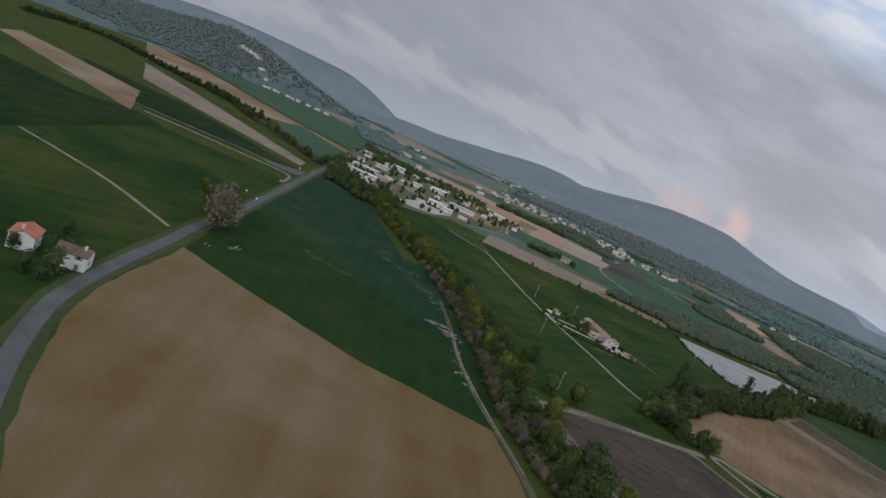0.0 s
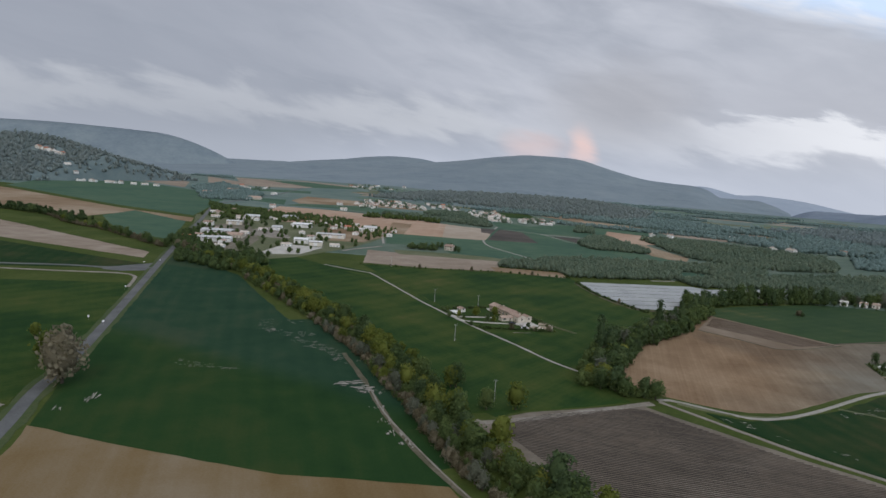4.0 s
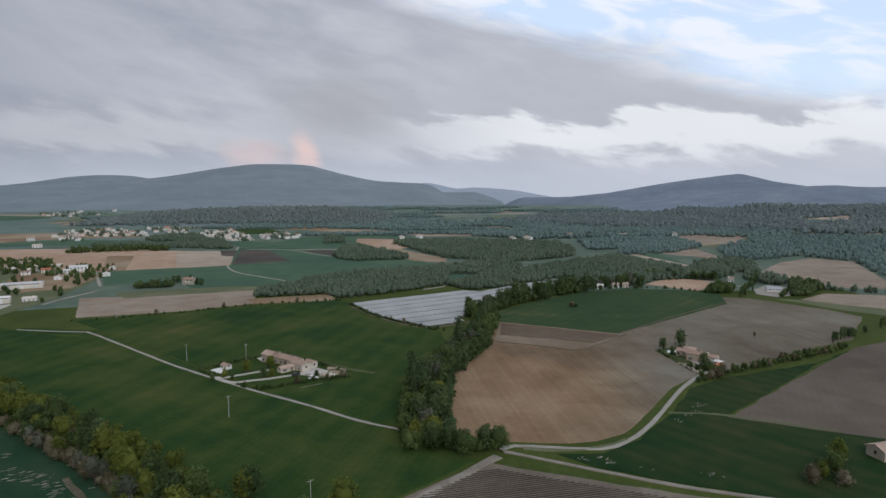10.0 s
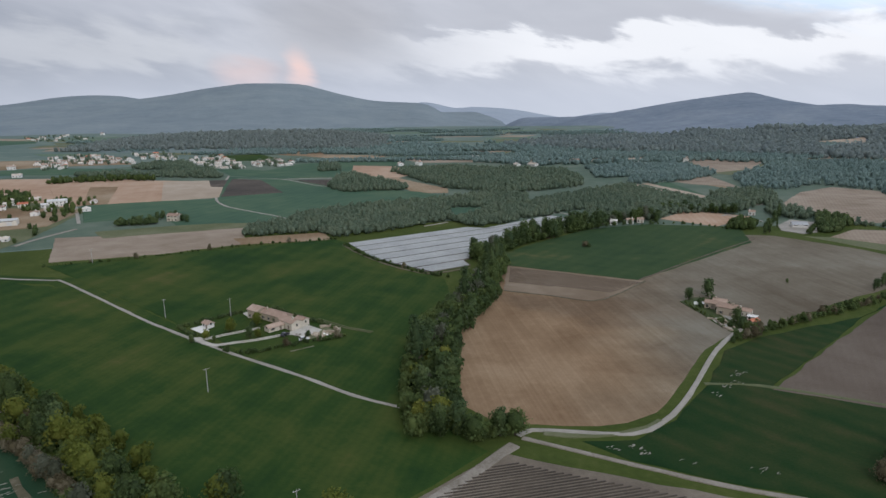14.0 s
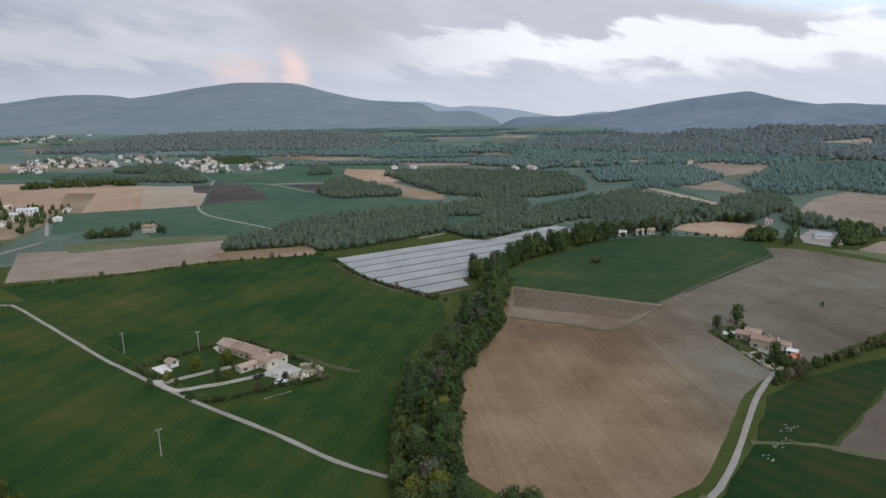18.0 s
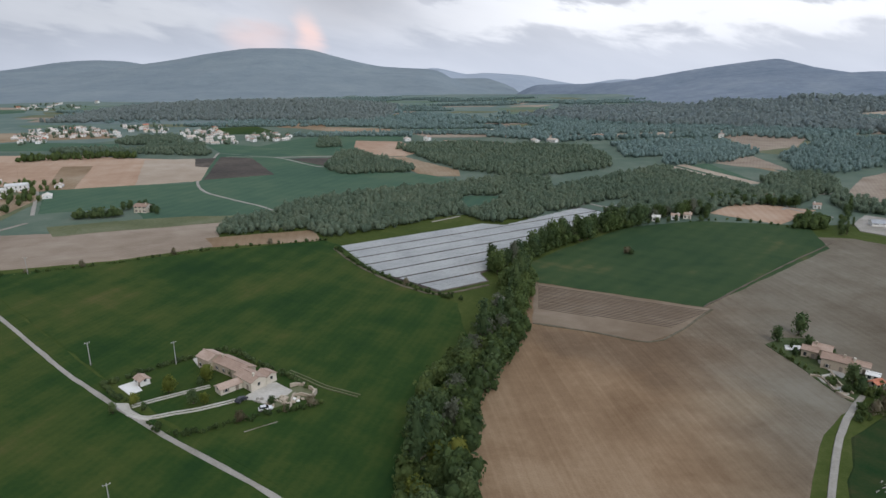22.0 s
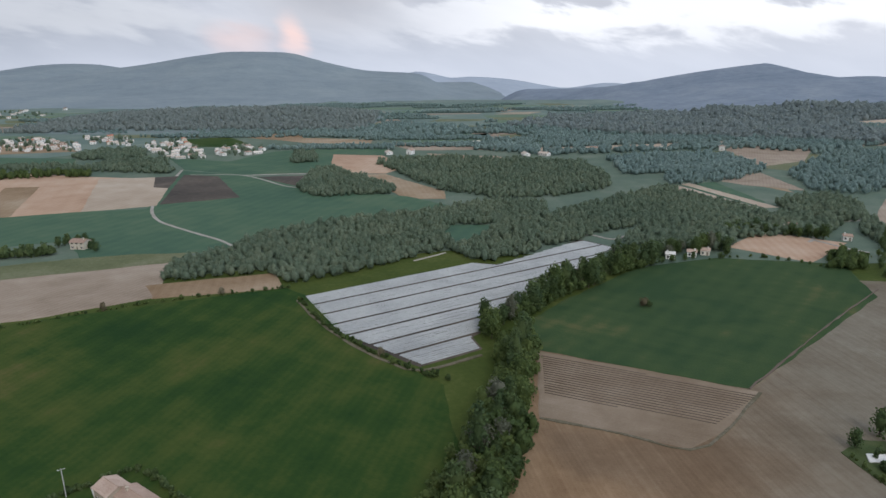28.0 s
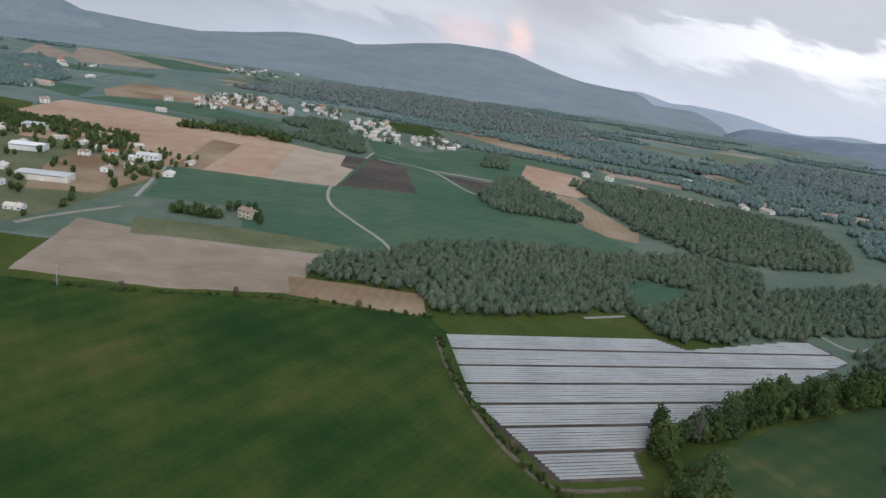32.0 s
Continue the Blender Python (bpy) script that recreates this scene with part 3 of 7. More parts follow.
# ---- ground and backdrop ----
def build_ground():
    n, verts, faces = 140, [], []
    xs = [math.copysign(abs(t) ** 1.5, t) * 5000 for t in np.linspace(-1, 1, n)]
    ys = [math.copysign(abs(t) ** 1.5, t) * 5000 for t in np.linspace(-1, 1, n)]
    for y in ys:
        for x in xs:
            r = math.hypot(x, y)
            verts.append((x, y, -0.05 - (0.0 if r < 2200 else 0.11 * (r - 2200))))
    for j in range(n - 1):
        for i in range(n - 1):
            a = j * n + i
            faces.append((a, a + 1, a + n + 1, a + n))
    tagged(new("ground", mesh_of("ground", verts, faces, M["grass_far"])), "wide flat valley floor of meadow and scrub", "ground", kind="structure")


build_ground()


def hill(name, crest, depth_front, depth_back, mat, label, seed, rough=10.0, power=1.25, nx=130, ny=26, base=-280.0, taper=8.0):
    """A range: crest points (x, y, z) joined smoothly, sloping down to the plain in front and behind."""
    line = np.array(spline([np.array(c, float) for c in crest], 40.0))
    idx = np.linspace(0, len(line) - 1, nx)
    L = np.array([[np.interp(i, range(len(line)), line[:, k]) for k in range(3)] for i in idx])
    verts, faces = [], []
    for j in range(ny + 1):
        v = j / ny * 2 - 1
        for i in range(nx):
            x, y, z = L[i]
            if v <= 0:
                f, yy = (1 + v) ** power, y + v * depth_front
            else:
                f, yy = (1 - v) ** 1.1, y + v * depth_back
            k = noise.fractal(Vector((x / 420 + seed, yy / 420, seed)), 1.0, 2.0, 5)
            s = noise.fractal(Vector((x / 90 + seed, yy / 160, seed + 3)), 1.0, 2.0, 4)
            amp = min(1.0, f * 4) * (1 - f**6)
            end = min(1.0, i / taper, (nx - 1 - i) / taper)
            f *= end * end * (3 - 2 * end)
            verts.append((x, yy, base + (z - base) * f + (k * rough + s * rough * 0.35) * amp - 70 * (1 - end) ** 2))
    for j in range(ny):
        for i in range(nx - 1):
            a = j * nx + i
            faces.append((a, a + 1, a + nx + 1, a + nx))
    return tagged(new(name, mesh_of(name, verts, faces, mat, True)), label, "hill", kind="structure")



# farther ranges get paler, bluer colours in place of real haze
hill("backdrop_hill_1", [(-2544, 3606, -83), (-2179, 3613, -48), (-1965, 3623, 1), (-1751, 3640, 72), (-1568, 3645, 100), (-1446, 3649, 117), (-1294, 3654, 142), (-1142, 3658, 161), (-1050, 3659, 169), (-776, 3656, 163), (-655, 3649, 136), (-534, 3641, 105), (-382, 3633, 74), (-230, 3629, 63), (-78, 3625, 50), (74, 3606, -25), (378, 3593, -73)], 2050, 700, M["hill"], "long flat-topped wooded hill with blue haze in its colour", 1.0, 16, 1.5, base=-8)
hill("backdrop_hill_2", [(-6119, 4370, 17), (-4658, 4371, 56), (-3563, 4358, 28), (-2832, 4355, 31), (-2612, 4368, 89), (-2393, 4373, 112), (-2174, 4372, 113), (-1991, 4366, 94), (-1627, 4346, 19)], 2300, 500, M["hill"], "rounded hill behind, coloured pale for haze", 5.0, 10, 1.5, base=-20)
RIDGE = hill("backdrop_hill_3", [(247, 2366, -40), (367, 2366, -37), (448, 2371, -12), (548, 2377, 16), (648, 2382, 38), (849, 2389, 71), (1049, 2394, 96), (1119, 2394, 98), (1169, 2387, 68), (1248, 2382, 52), (1448, 2383, 57), (1584, 2380, 50), (2048, 2379, 55), (2848, 2367, 22)], 1420, 700, M["hill_r"], "wooded ridge with a steep shoulder, coloured blue for haze", 9.0, 14, 1.35, base=-4)
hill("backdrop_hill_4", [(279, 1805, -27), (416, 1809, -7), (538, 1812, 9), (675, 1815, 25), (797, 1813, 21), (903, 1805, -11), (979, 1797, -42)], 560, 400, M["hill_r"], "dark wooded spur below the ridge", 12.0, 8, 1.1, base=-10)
hill("backdrop_hill_5", [(-327, 4538, -10), (-135, 4552, 52), (94, 4541, 12), (209, 4542, 19), (476, 4536, 1), (705, 4526, -38), (858, 4521, -55), (1088, 4526, -27), (1279, 4523, -37), (1623, 4513, -70)], 1500, 300, M["hill_far"], "mountains at the valley head, coloured pale for haze", 15.0, 10, 1.2, base=-150)
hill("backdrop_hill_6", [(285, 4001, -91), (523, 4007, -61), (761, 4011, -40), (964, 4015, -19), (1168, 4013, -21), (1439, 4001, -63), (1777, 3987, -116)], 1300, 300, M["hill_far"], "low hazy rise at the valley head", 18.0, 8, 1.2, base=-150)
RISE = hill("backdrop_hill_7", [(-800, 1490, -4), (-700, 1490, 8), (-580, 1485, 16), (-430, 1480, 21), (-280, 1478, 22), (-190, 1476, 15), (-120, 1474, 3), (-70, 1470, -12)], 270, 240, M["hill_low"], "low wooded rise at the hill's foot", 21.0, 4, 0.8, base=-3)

# ---- fields ----
sheet("field", [(-156.5, 41.3), (-109.7, 48.4), (-70.5, 55.9), (-26.0, 74.5), (-6.0, 58.5), (16.0, 38.0), (34.0, 14.0), (-7.0, -49.0), (-42.6, -67.4)] + [(-146.0, 29.4), (-120.0, -6.8), (-98.0, -25.9), (-71.7, -43.7), (-60.4, -52.5), (-39.5, -63.8)][::-1], 0.10, M["soil_near"], "broad pale brown tilled field beside the road")
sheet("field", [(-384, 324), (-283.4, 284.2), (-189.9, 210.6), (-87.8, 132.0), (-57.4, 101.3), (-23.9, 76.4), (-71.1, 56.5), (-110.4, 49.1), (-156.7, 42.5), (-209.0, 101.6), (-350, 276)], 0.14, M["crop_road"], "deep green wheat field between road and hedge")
sheet("field", [(-180.1, 51.0), (-292.3, 37.5), (-296.2, 31.3), (-395, 159), (-309.1, 215.9), (-208.4, 95.0)], 0.12, M["crop"], "green field beside the road junction")
sheet("field", [(-175.8, 46.1), (-288.8, 36.2), (-349.3, 15.5), (-189.9, -54.2), (-100.7, -60.3), (-92.7, -38.6), (-115.3, -21.1), (-138.5, 5.3)], 0.10, M["crop"], "rough olive pasture beside the road")
sheet("field", [(-659, 218), (-543, 268), (-355, 270), (-353, 252), (-427, 195), (-491, 157)], 0.12, M["crop_dark"], "dark green field above the side road")
sheet("field", [(-837, 378), (-645, 353), (-404, 313), (-385, 290), (-535, 283), (-649, 279)], 0.10, M["soil_grey"], "long grey-brown tilled strip")
sheet("field", [(-1296, 620), (-1081, 631), (-729, 557), (-583, 546), (-555, 513), (-673, 510), (-654, 428), (-795, 448), (-902, 412)], 0.10, M["soil"], "tan tilled field behind the tree line")
sheet("field", [(-658, 474), (-689, 549), (-558, 508), (-452, 381), (-527, 388)], 0.12, M["crop_blue"], "bluish green field beside the road")
sheet("field", [(-1139, 668), (-1398, 962), (-1328, 1056), (-909, 928), (-784, 822), (-607, 570), (-761, 584)], 0.12, M["crop_blue"], "large bluish green wheat field")
sheet("field", [(-1860, 1457), (-2091, 1743), (-1207, 1169), (-1051, 996), (-1388, 1107)], 0.10, M["soil_grey"], "pale brown field below the hill village")
sheet("field", [(-248, 349), (-217.6, 351.5), (-173.0, 325.4), (-109.4, 272.6), (-93.4, 261.8), (-11.1, 203.5), (10.5, 178.3), (-22.0, 146.0), (-45.0, 128.0), (-76.0, 153.0), (-110.0, 186.0), (-158.0, 221.0), (-262.0, 292.0)], 0.12, M["crop"], "green wheat field between hedge and farm track")
sheet("field", [(-243, 394), (-198, 416), (-80, 464), (-67, 452), (-29.1, 385.2), (-0.9, 358.4), (3.9, 308.9), (-7.8, 269.6), (-9.4, 237.3), (-9.7, 206.0), (-16.4, 207.7), (-78.2, 252.1)], 0.12, M["crop"], "wide green wheat field behind the farmhouse")
sheet("field", [(-285, 476), (-227, 485), (-157, 511), (-141, 452), (-188, 424), (-247, 404)], 0.11, M["soil_grey"], "long grey-brown tilled field")
sheet("field", [(-153, 469), (-92, 488), (-81, 464), (-141, 450)], 0.11, M["soil"], "narrow tan tilled field at the wood's edge")
sheet("field", [(-267, 498), (-244, 508), (-138, 549), (-129, 537), (-151, 529), (-158, 508), (-227, 483), (-249, 473)], 0.10, M["verge"], "strip of pale grass below the lone house")
sheet("field", [(-349, 633), (-231, 655), (-274, 845), (-193, 812), (-120, 734), (-28, 697), (6, 660), (-50, 600), (-115, 550), (-121, 532), (-187, 527), (-213, 520), (-242, 561), (-297, 537)], 0.12, M["crop_blue"], "bluish green field crossed by a track")
sheet("field", [(-600, 703), (-650, 809), (-567, 833), (-445, 837), (-362, 811), (-306, 800), (-274, 784), (-236, 675), (-236, 666), (-295, 653), (-357, 642), (-396, 642), (-451, 634), (-493, 613)], 0.11, M["soil_orange"], "wide ochre ploughed field")
for pl, mt, lb in (([(-455, 757), (-404, 751), (-345, 623), (-361, 614)], "soil_orange", "ochre end of the striped field"), ([(-404, 751), (-373, 754), (-324, 630), (-345, 623)], "soil", "brown strip of the ochre field"), ([(-373, 754), (-375, 794), (-338, 794), (-279, 647), (-324, 630)], "soil_orange", "broad ochre strip"), ([(-338, 794), (-286, 803), (-265, 748), (-250, 743), (-229, 667), (-279, 647)], "soil_pale", "pale strip with faint rows"), ([(-286, 803), (-265, 809), (-250, 745), (-265, 748)], "soil_dark", "small dark fallow corner")):
    sheet("field", pl, 0.30, M[mt], lb)
sheet("field", [(-228, 671), (-263, 818), (-224, 807), (-171, 698)], 0.16, M["soil_dark"], "dull brown fallow wedge beside the track")
sheet("field", [(-728, 948), (-781, 1071), (-674, 1083), (-551, 1117), (-477, 1014), (-596, 981), (-675, 899)], 0.10, M["soil"], "pale stubble field before the village")
sheet("field", [(-662, 838), (-571, 878), (-474, 878), (-400, 861), (-442, 944), (-585, 966), (-670, 894)], 0.10, M["crop_blue"], "narrow green field before the village")
sheet("field", [(-68, 450), (19, 504), (32, 500), (90, 552), (106, 534), (12.2, 400.3), (15.6, 388.9), (-8.7, 373.6), (-44.5, 404.9)], 0.09, M["soil_dark"], "dark soil under film-covered rows")
sheet("field", [(27.0, 402.0), (58, 441), (104, 486), (117, 495), (160, 509), (225, 496), (210, 443), (106.6, 353.6), (39.8, 385.9)], 0.12, M["crop_bright"], "green wheat field beyond the creek")
sheet("field", [(37.6, 385.1), (108.5, 351.0), (85.5, 326.5), (72.0, 317.5), (54.0, 326.5), (31.0, 336.5)], 0.12, M["soil_bed"], "bed-formed tan field with dark furrows")
sheet("field", [(4.9, 298.7), (26.4, 336.7), (33.6, 382.7), (80, 445), (165, 477), (236, 463), (271, 419), (279, 396), (234.9, 335.8), (204.8, 320.5), (144.8, 281.7), (121.6, 273.8), (106.1, 261.1), (66.1, 202.7), (39.8, 193.6), (16.8, 194.1), (1.8, 211.9)], 0.02, M["soil_big"], "big rounded brown tilled field")
sheet("field", [(0, 564), (9, 595), (41, 592), (29, 564), (14, 538)], 0.14, M["crop_blue"], "small green clearing inside the wood")
sheet("field", [(23.6, 194.6), (36.6, 192.9), (47.0, 192.7), (56.3, 194.7), (67.2, 201.2), (76.6, 213.6), (88.8, 232.9), (102.9, 252.8), (114.1, 263.6), (122.2, 268.6), (119.4, 291.8), (67.0, 241.3), (26.8, 213.4)], 0.03, M["soil_big"], "rounded lower end of the brown tilled field")
sheet("field", [(111.5, 252.1), (130.1, 264.8), (188.9, 289.4), (223.9, 314.9), (188.9, 289.4), (109.4, 214.8), (95.2, 225.1)], 0.12, M["crop_dark"], "green field below the hamlet")
sheet("field", [(110.4, 214.7), (225.8, 317.8), (289, 350), (165.5, 191.0), (147.8, 200.3)], 0.12, M["soil_dull"], "grey-brown field beside the hamlet lane")
sheet("field", [(94.8, 224.0), (112.0, 216.1), (147.2, 199.5), (165.5, 191.0), (125.2, 139.1), (113.1, 148.2), (92.1, 154.8), (72.5, 162.4), (51.6, 172.5), (40.4, 182.9), (56.2, 183.2), (72.6, 195.2)], 0.12, M["crop_dark"], "dark green field inside the lane's bend")
sheet("field", [(15.5, 176.6), (34.2, 168.2), (69.4, 154.7), (109.5, 142.8), (136.0, 135.6), (98.5, 98.1), (10.0, 87.9), (-33.5, 122.1), (-21.2, 142.9)], 0.10, M["soil_row"], "brown field in long rows")
sheet("field", [(177, 532), (213, 568), (253, 539), (210, 500)], 0.12, M["soil_orange"], "small ochre field behind a hedge")
sheet("field", [(207, 730), (219, 739), (247, 642), (231, 642)], 0.16, M["soil_pale"], "pale strips of covered rows")
sheet("field", [(224, 743), (234, 749), (263, 643), (252, 642)], 0.16, M["soil_pale"], "narrow pale strip beside the covered rows")
sheet("field", [(-132, 971), (-76, 969), (-36, 864), (-55, 819), (-113, 822)], 0.12, M["soil_orange"], "ochre field between groves")
sheet("field", [(-87, 810), (-55, 815), (-31, 773), (4, 719), (5, 687), (-27, 687), (-66, 770)], 0.12, M["soil"], "brown field beside the grove")
for pl, mt, lb in (
    ([(-387, 1149), (-324, 1172), (-271, 1086), (-296, 1052), (-334, 1055)], "crop", "bright green field inside the village"), ([(-367, 1236), (-317, 1305), (-222, 1232), (-202, 1123), (-270, 1145)], "soil", "tan fields behind the village"),
    ([(-326, 943), (-245, 911), (-213, 995), (-122, 1047), (-59, 1060), (-71, 953), (-131, 966), (-118, 828), (-203, 820), (-274, 853)], "crop_blue", "green fields below the village"), ([(-183, 801), (-114, 811), (-105, 782), (-121, 740)], "soil_dark", "dark fallow wedge between tracks"),
    ([(-266, 1151), (-185, 1151), (-98, 1119), (-97, 1074), (-190, 1092)], "soil", "pale far strip"), ([(-918, 973), (-794, 924), (-740, 944), (-669, 844), (-801, 874)], "crop_blue", "far green field by the road"), ([(-1064, 1097), (-938, 1091), (-866, 1006), (-938, 1011)], "soil_grey", "far pale field"),
    ([(-1445, 1485), (-1188, 1346), (-1116, 1240), (-1192, 1218)], "soil_grey", "far tan field"), ([(-1146, 1198), (-985, 1170), (-889, 1239), (-846, 1174), (-938, 1104), (-1051, 1109)], "crop_blue", "far long green field"), ([(-1397, 1557), (-1270, 1617), (-994, 1398), (-991, 1322), (-1064, 1240), (-1151, 1294)], "soil_grey", "far stubble field"),
    ([(-1296, 1572), (-1169, 1633), (-969, 1582), (-926, 1509), (-994, 1398)], "crop_blue", "far narrow green field"), ([(-1768, 2172), (-1744, 2405), (-1003, 1656), (-962, 1572), (-1194, 1662), (-1324, 1699)], "soil_grey", "far wide stubble field"), ([(-1870, 1944), (-2498, 2986), (-1755, 2282), (-1341, 1620)], "crop_far", "far pale meadow"),
    ([(97, 1567), (211, 1614), (225, 1390), (115, 1389)], "crop_far", "far pale green field"), ([(11, 1355), (80, 1325), (110, 1287), (56, 1250)], "verge", "far green field at the valley head"), ([(244, 1005), (376, 1062), (298, 1016)], "soil_grey", "far pale strip by houses"),
    ([(342, 962), (400, 997), (463, 927), (366, 814), (345, 834)], "verge", "far dull meadow"), ([(274, 777), (318, 801), (306, 701), (291, 737)], "soil", "far tan field among woods"), ([(224, 736), (259, 755), (263, 663), (248, 650)], "crop_blue", "green field beside covered strips"),
    ([(313, 601), (365, 669), (417, 704), (448, 673), (395, 544), (367, 503), (320, 511), (307, 540), (293, 562)], "soil_grey", "wide tan fields beyond the valley farm"), ([(274, 458), (305, 482), (347, 473), (313, 423), (294, 436)], "soil_grey", "pale stubble strip beside the valley farm"), ([(256, 461), (273, 456), (293, 435), (312, 421), (297, 399), (282, 417)], "verge", "rough brown strip beside the valley farm"),
    ([(268, 759), (327, 804), (321, 709), (280, 739)], "soil_grey", "pale clearing among woods"), ([(120, 1010), (420, 1075), (420, 1045), (130, 980)], "soil_pale", "long pale strip before the ridge"), ([(374, 1030), (503, 1021), (415, 882), (348, 844)], "soil_grey", "hazy tan field before the ridge"),
):
    sheet("field", pl, 0.13, M[mt], lb)
sheet("field", [(-14, 967), (72, 937), (90, 890), (9, 929)], 0.12, M["soil_orange"], "long ochre strip behind the grove")

sheet("field", [(-514, 95), (-443, 119), (-433, 161), (-398, 163), (-288.6, 21.5), (-288.7, -0.6)], 0.12, M["crop_dark"], "dark green field beyond the fork")
sheet("meadow", [(-420, 60), (60, -40), (300, 40), (340, 240), (330, 520), (150, 480), (20, 540), (-300, 430), (-420, 330)], -0.03, M["olive"], "rough grass round the near fields", "meadow")
ribbon("track", [(-294.0, 31.8), (-259.0, 40.1), (-225.9, 46.1), (-177.9, 47.2)], 1.6, 0.3, M["dust"], "thin dirt track between pastures", "track", wobble=0.2)
ribbon("track", [(-440, 172), (-413, 192), (-375, 214), (-344, 233), (-330, 233), (-321, 226), (-302, 204)], 2.2, 0.3, M["dust"], "pale side track rounding the field corner", "track", wobble=0.2)
sheet("meadow", [(-420, 60), (-420, 330), (-330, 430), (-640, 760), (-1250, 700), (-1200, 100), (-500, -60)], -0.02, M["olive"], "rough pasture beyond the road", "meadow")
sheet("field", [(-668, 144), (-534, 151), (-428, 154), (-541, 219), (-651, 199), (-717, 181)], 0.16, M["soil"], "tan field beside the tree line")
FLANK = [(-160, 216), (-112, 182), (-78, 149), (-48, 123), (-21, 97), (8, 73), (24, 58)]
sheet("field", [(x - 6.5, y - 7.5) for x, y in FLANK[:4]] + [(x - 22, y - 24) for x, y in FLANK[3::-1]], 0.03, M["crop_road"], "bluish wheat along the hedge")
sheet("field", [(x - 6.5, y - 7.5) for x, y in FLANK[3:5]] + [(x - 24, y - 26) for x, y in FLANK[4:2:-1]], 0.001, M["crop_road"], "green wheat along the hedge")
sheet("meadow", [(-330, 425), (20, 535), (150, 478), (330, 515), (340, 240), (520, 300), (760, 700), (700, 1180), (-300, 1180), (-640, 765)], -0.015, M["mid_meadow"], "valley meadow between fields and woods, tinted for haze", "meadow")
sheet("meadow", [(-500, -70), (-300, 20), (60, 10), (300, 60), (345, 240), (520, 300), (600, -300), (0, -500), (-600, -400)], -0.036, M["olive"], "rough grass below the near fields", "meadow")
sheet("meadow", [(-351, 308), (-306, 385), (-216.0, 347.0), (-238.4, 342.7), (-109.8, 270.5), (-0.6, 186.3), (-30.8, 132.2), (-86.4, 154.7), (-180.1, 235.3), (-288.6, 299.9)], -0.012, M["crop"], "rough grass beside the hedge", "meadow")
# far patchwork of strips and woods on the valley floor
far_rng = random.Random(77)
FARWOOD = []
for i in range(330):
    y = 1020 + 1050 * far_rng.random() ** 1.3
    x = far_rng.uniform(-0.62, 0.62) * y + 0.03 * y
    if -720 < x < -180 and y < 1180:
        continue
    if math.hypot(x, y) > 1980:
        continue
    w, d, sk = far_rng.uniform(50, 200), far_rng.uniform(9, 42) if i % 5 > 1 else far_rng.uniform(25, 75), far_rng.uniform(-25, 25)
    quad = [(x - w / 2 + sk, y - d / 2), (x + w / 2 + sk, y - d / 2 + far_rng.uniform(-12, 12)), (x + w / 2 - sk, y + d / 2), (x - w / 2 - sk, y + d / 2 + far_rng.uniform(-12, 12))]
    if i % 5 < 2:
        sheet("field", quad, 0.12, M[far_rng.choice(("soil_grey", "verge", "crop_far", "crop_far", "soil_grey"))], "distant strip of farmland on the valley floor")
    else:
        FARWOOD.append(quad)
# ---- roads ----
ROAD = [(-163.0, 38.9), (-134.9, 3.6), (-110.9, -22.9), (-87.2, -40.5), (-74.9, -47.8), (-58.7, -56.6), (-39.7, -64.5)][::-1] + [(-182.3, 61.9), (-217.8, 110.1), (-367, 293), (-438, 381), (-568, 544), (-708, 721), (-758, 833), (-850, 1067), (-995, 1351)]
ribbon("verge", ROAD[:12], 9.5, 0.17, M["grass"], "dark grassy verge of the country road", "verge", wobble=0.6)
ribbon("road", ROAD, 4.7, 0.25, M["asphalt"], "grey two-lane country road with worn asphalt")
ribbon("road", [(-344, 262), (-352, 254), (-366, 243), (-394, 229), (-430, 203), (-520, 140)], 4.6, 0.23, M["asphalt"], "side road joining the country road")
sheet("junction", [(-338, 254), (-346, 265), (-358, 282), (-362, 268), (-366, 250), (-372, 240), (-362, 236), (-350, 240)], 0.16, M["asphalt"], "worn asphalt mouth of the side road", "road", ragged=0.2)
TRACK = [(-155.7, 310.7), (-183.0, 333.6), (-209.9, 356.1), (-220, 362), (-237, 364), (-265, 369)][:1:-1] + [(-158.7, 309.8), (-140.8, 295.1), (-125.1, 282.3), (-111.5, 271.5), (-103.1, 265.3), (-94.4, 258.9), (-79.3, 247.9)][1:] + [(-53, 230), (-32, 214), (-11, 203)]
ribbon("verge", TRACK, 13, 0.06, M["crop"], "grassy verge of the farm track", "verge", wobble=0.5)
ribbon("track", TRACK, 1.7, 0.24, M["gravel"], "pale gravel farm track", "track", wobble=0.15)
ribbon("track", [(20.7, 186.2), (25.6, 189.8), (38.0, 188.4), (55.5, 186.8), (66.4, 193.4), (77.0, 205.6), (89.6, 224.2), (103.4, 246.1), (111.0, 256.5), (118.5, 265.5), (124.2, 271.6), (128.2, 275.5)], 1.8, 0.24, M["gravel"], "pale winding lane to the hamlet", "track", wobble=0.15)
ribbon("track", [(22.0, 185.1), (36.0, 177.8), (51.0, 170.3), (71.6, 160.1), (91.2, 152.9), (112.1, 146.8), (133.2, 140.5)], 1.7, 0.24, M["dust"], "pale dirt lane along the row field", "track", wobble=0.2)
ribbon("track", [(-36.1, 124.0), (-26.1, 129.9), (19.2, 181.3)], 3.5, 0.22, M["dust"], "dusty field track", "track", wobble=0.3)
ribbon("track", [(-120, 529), (-141, 556), (-176, 586), (-209, 619), (-234, 673), (-255, 757), (-277, 850)], 2.4, 0.24, M["gravel"], "pale track across the green field", "track", wobble=0.2)
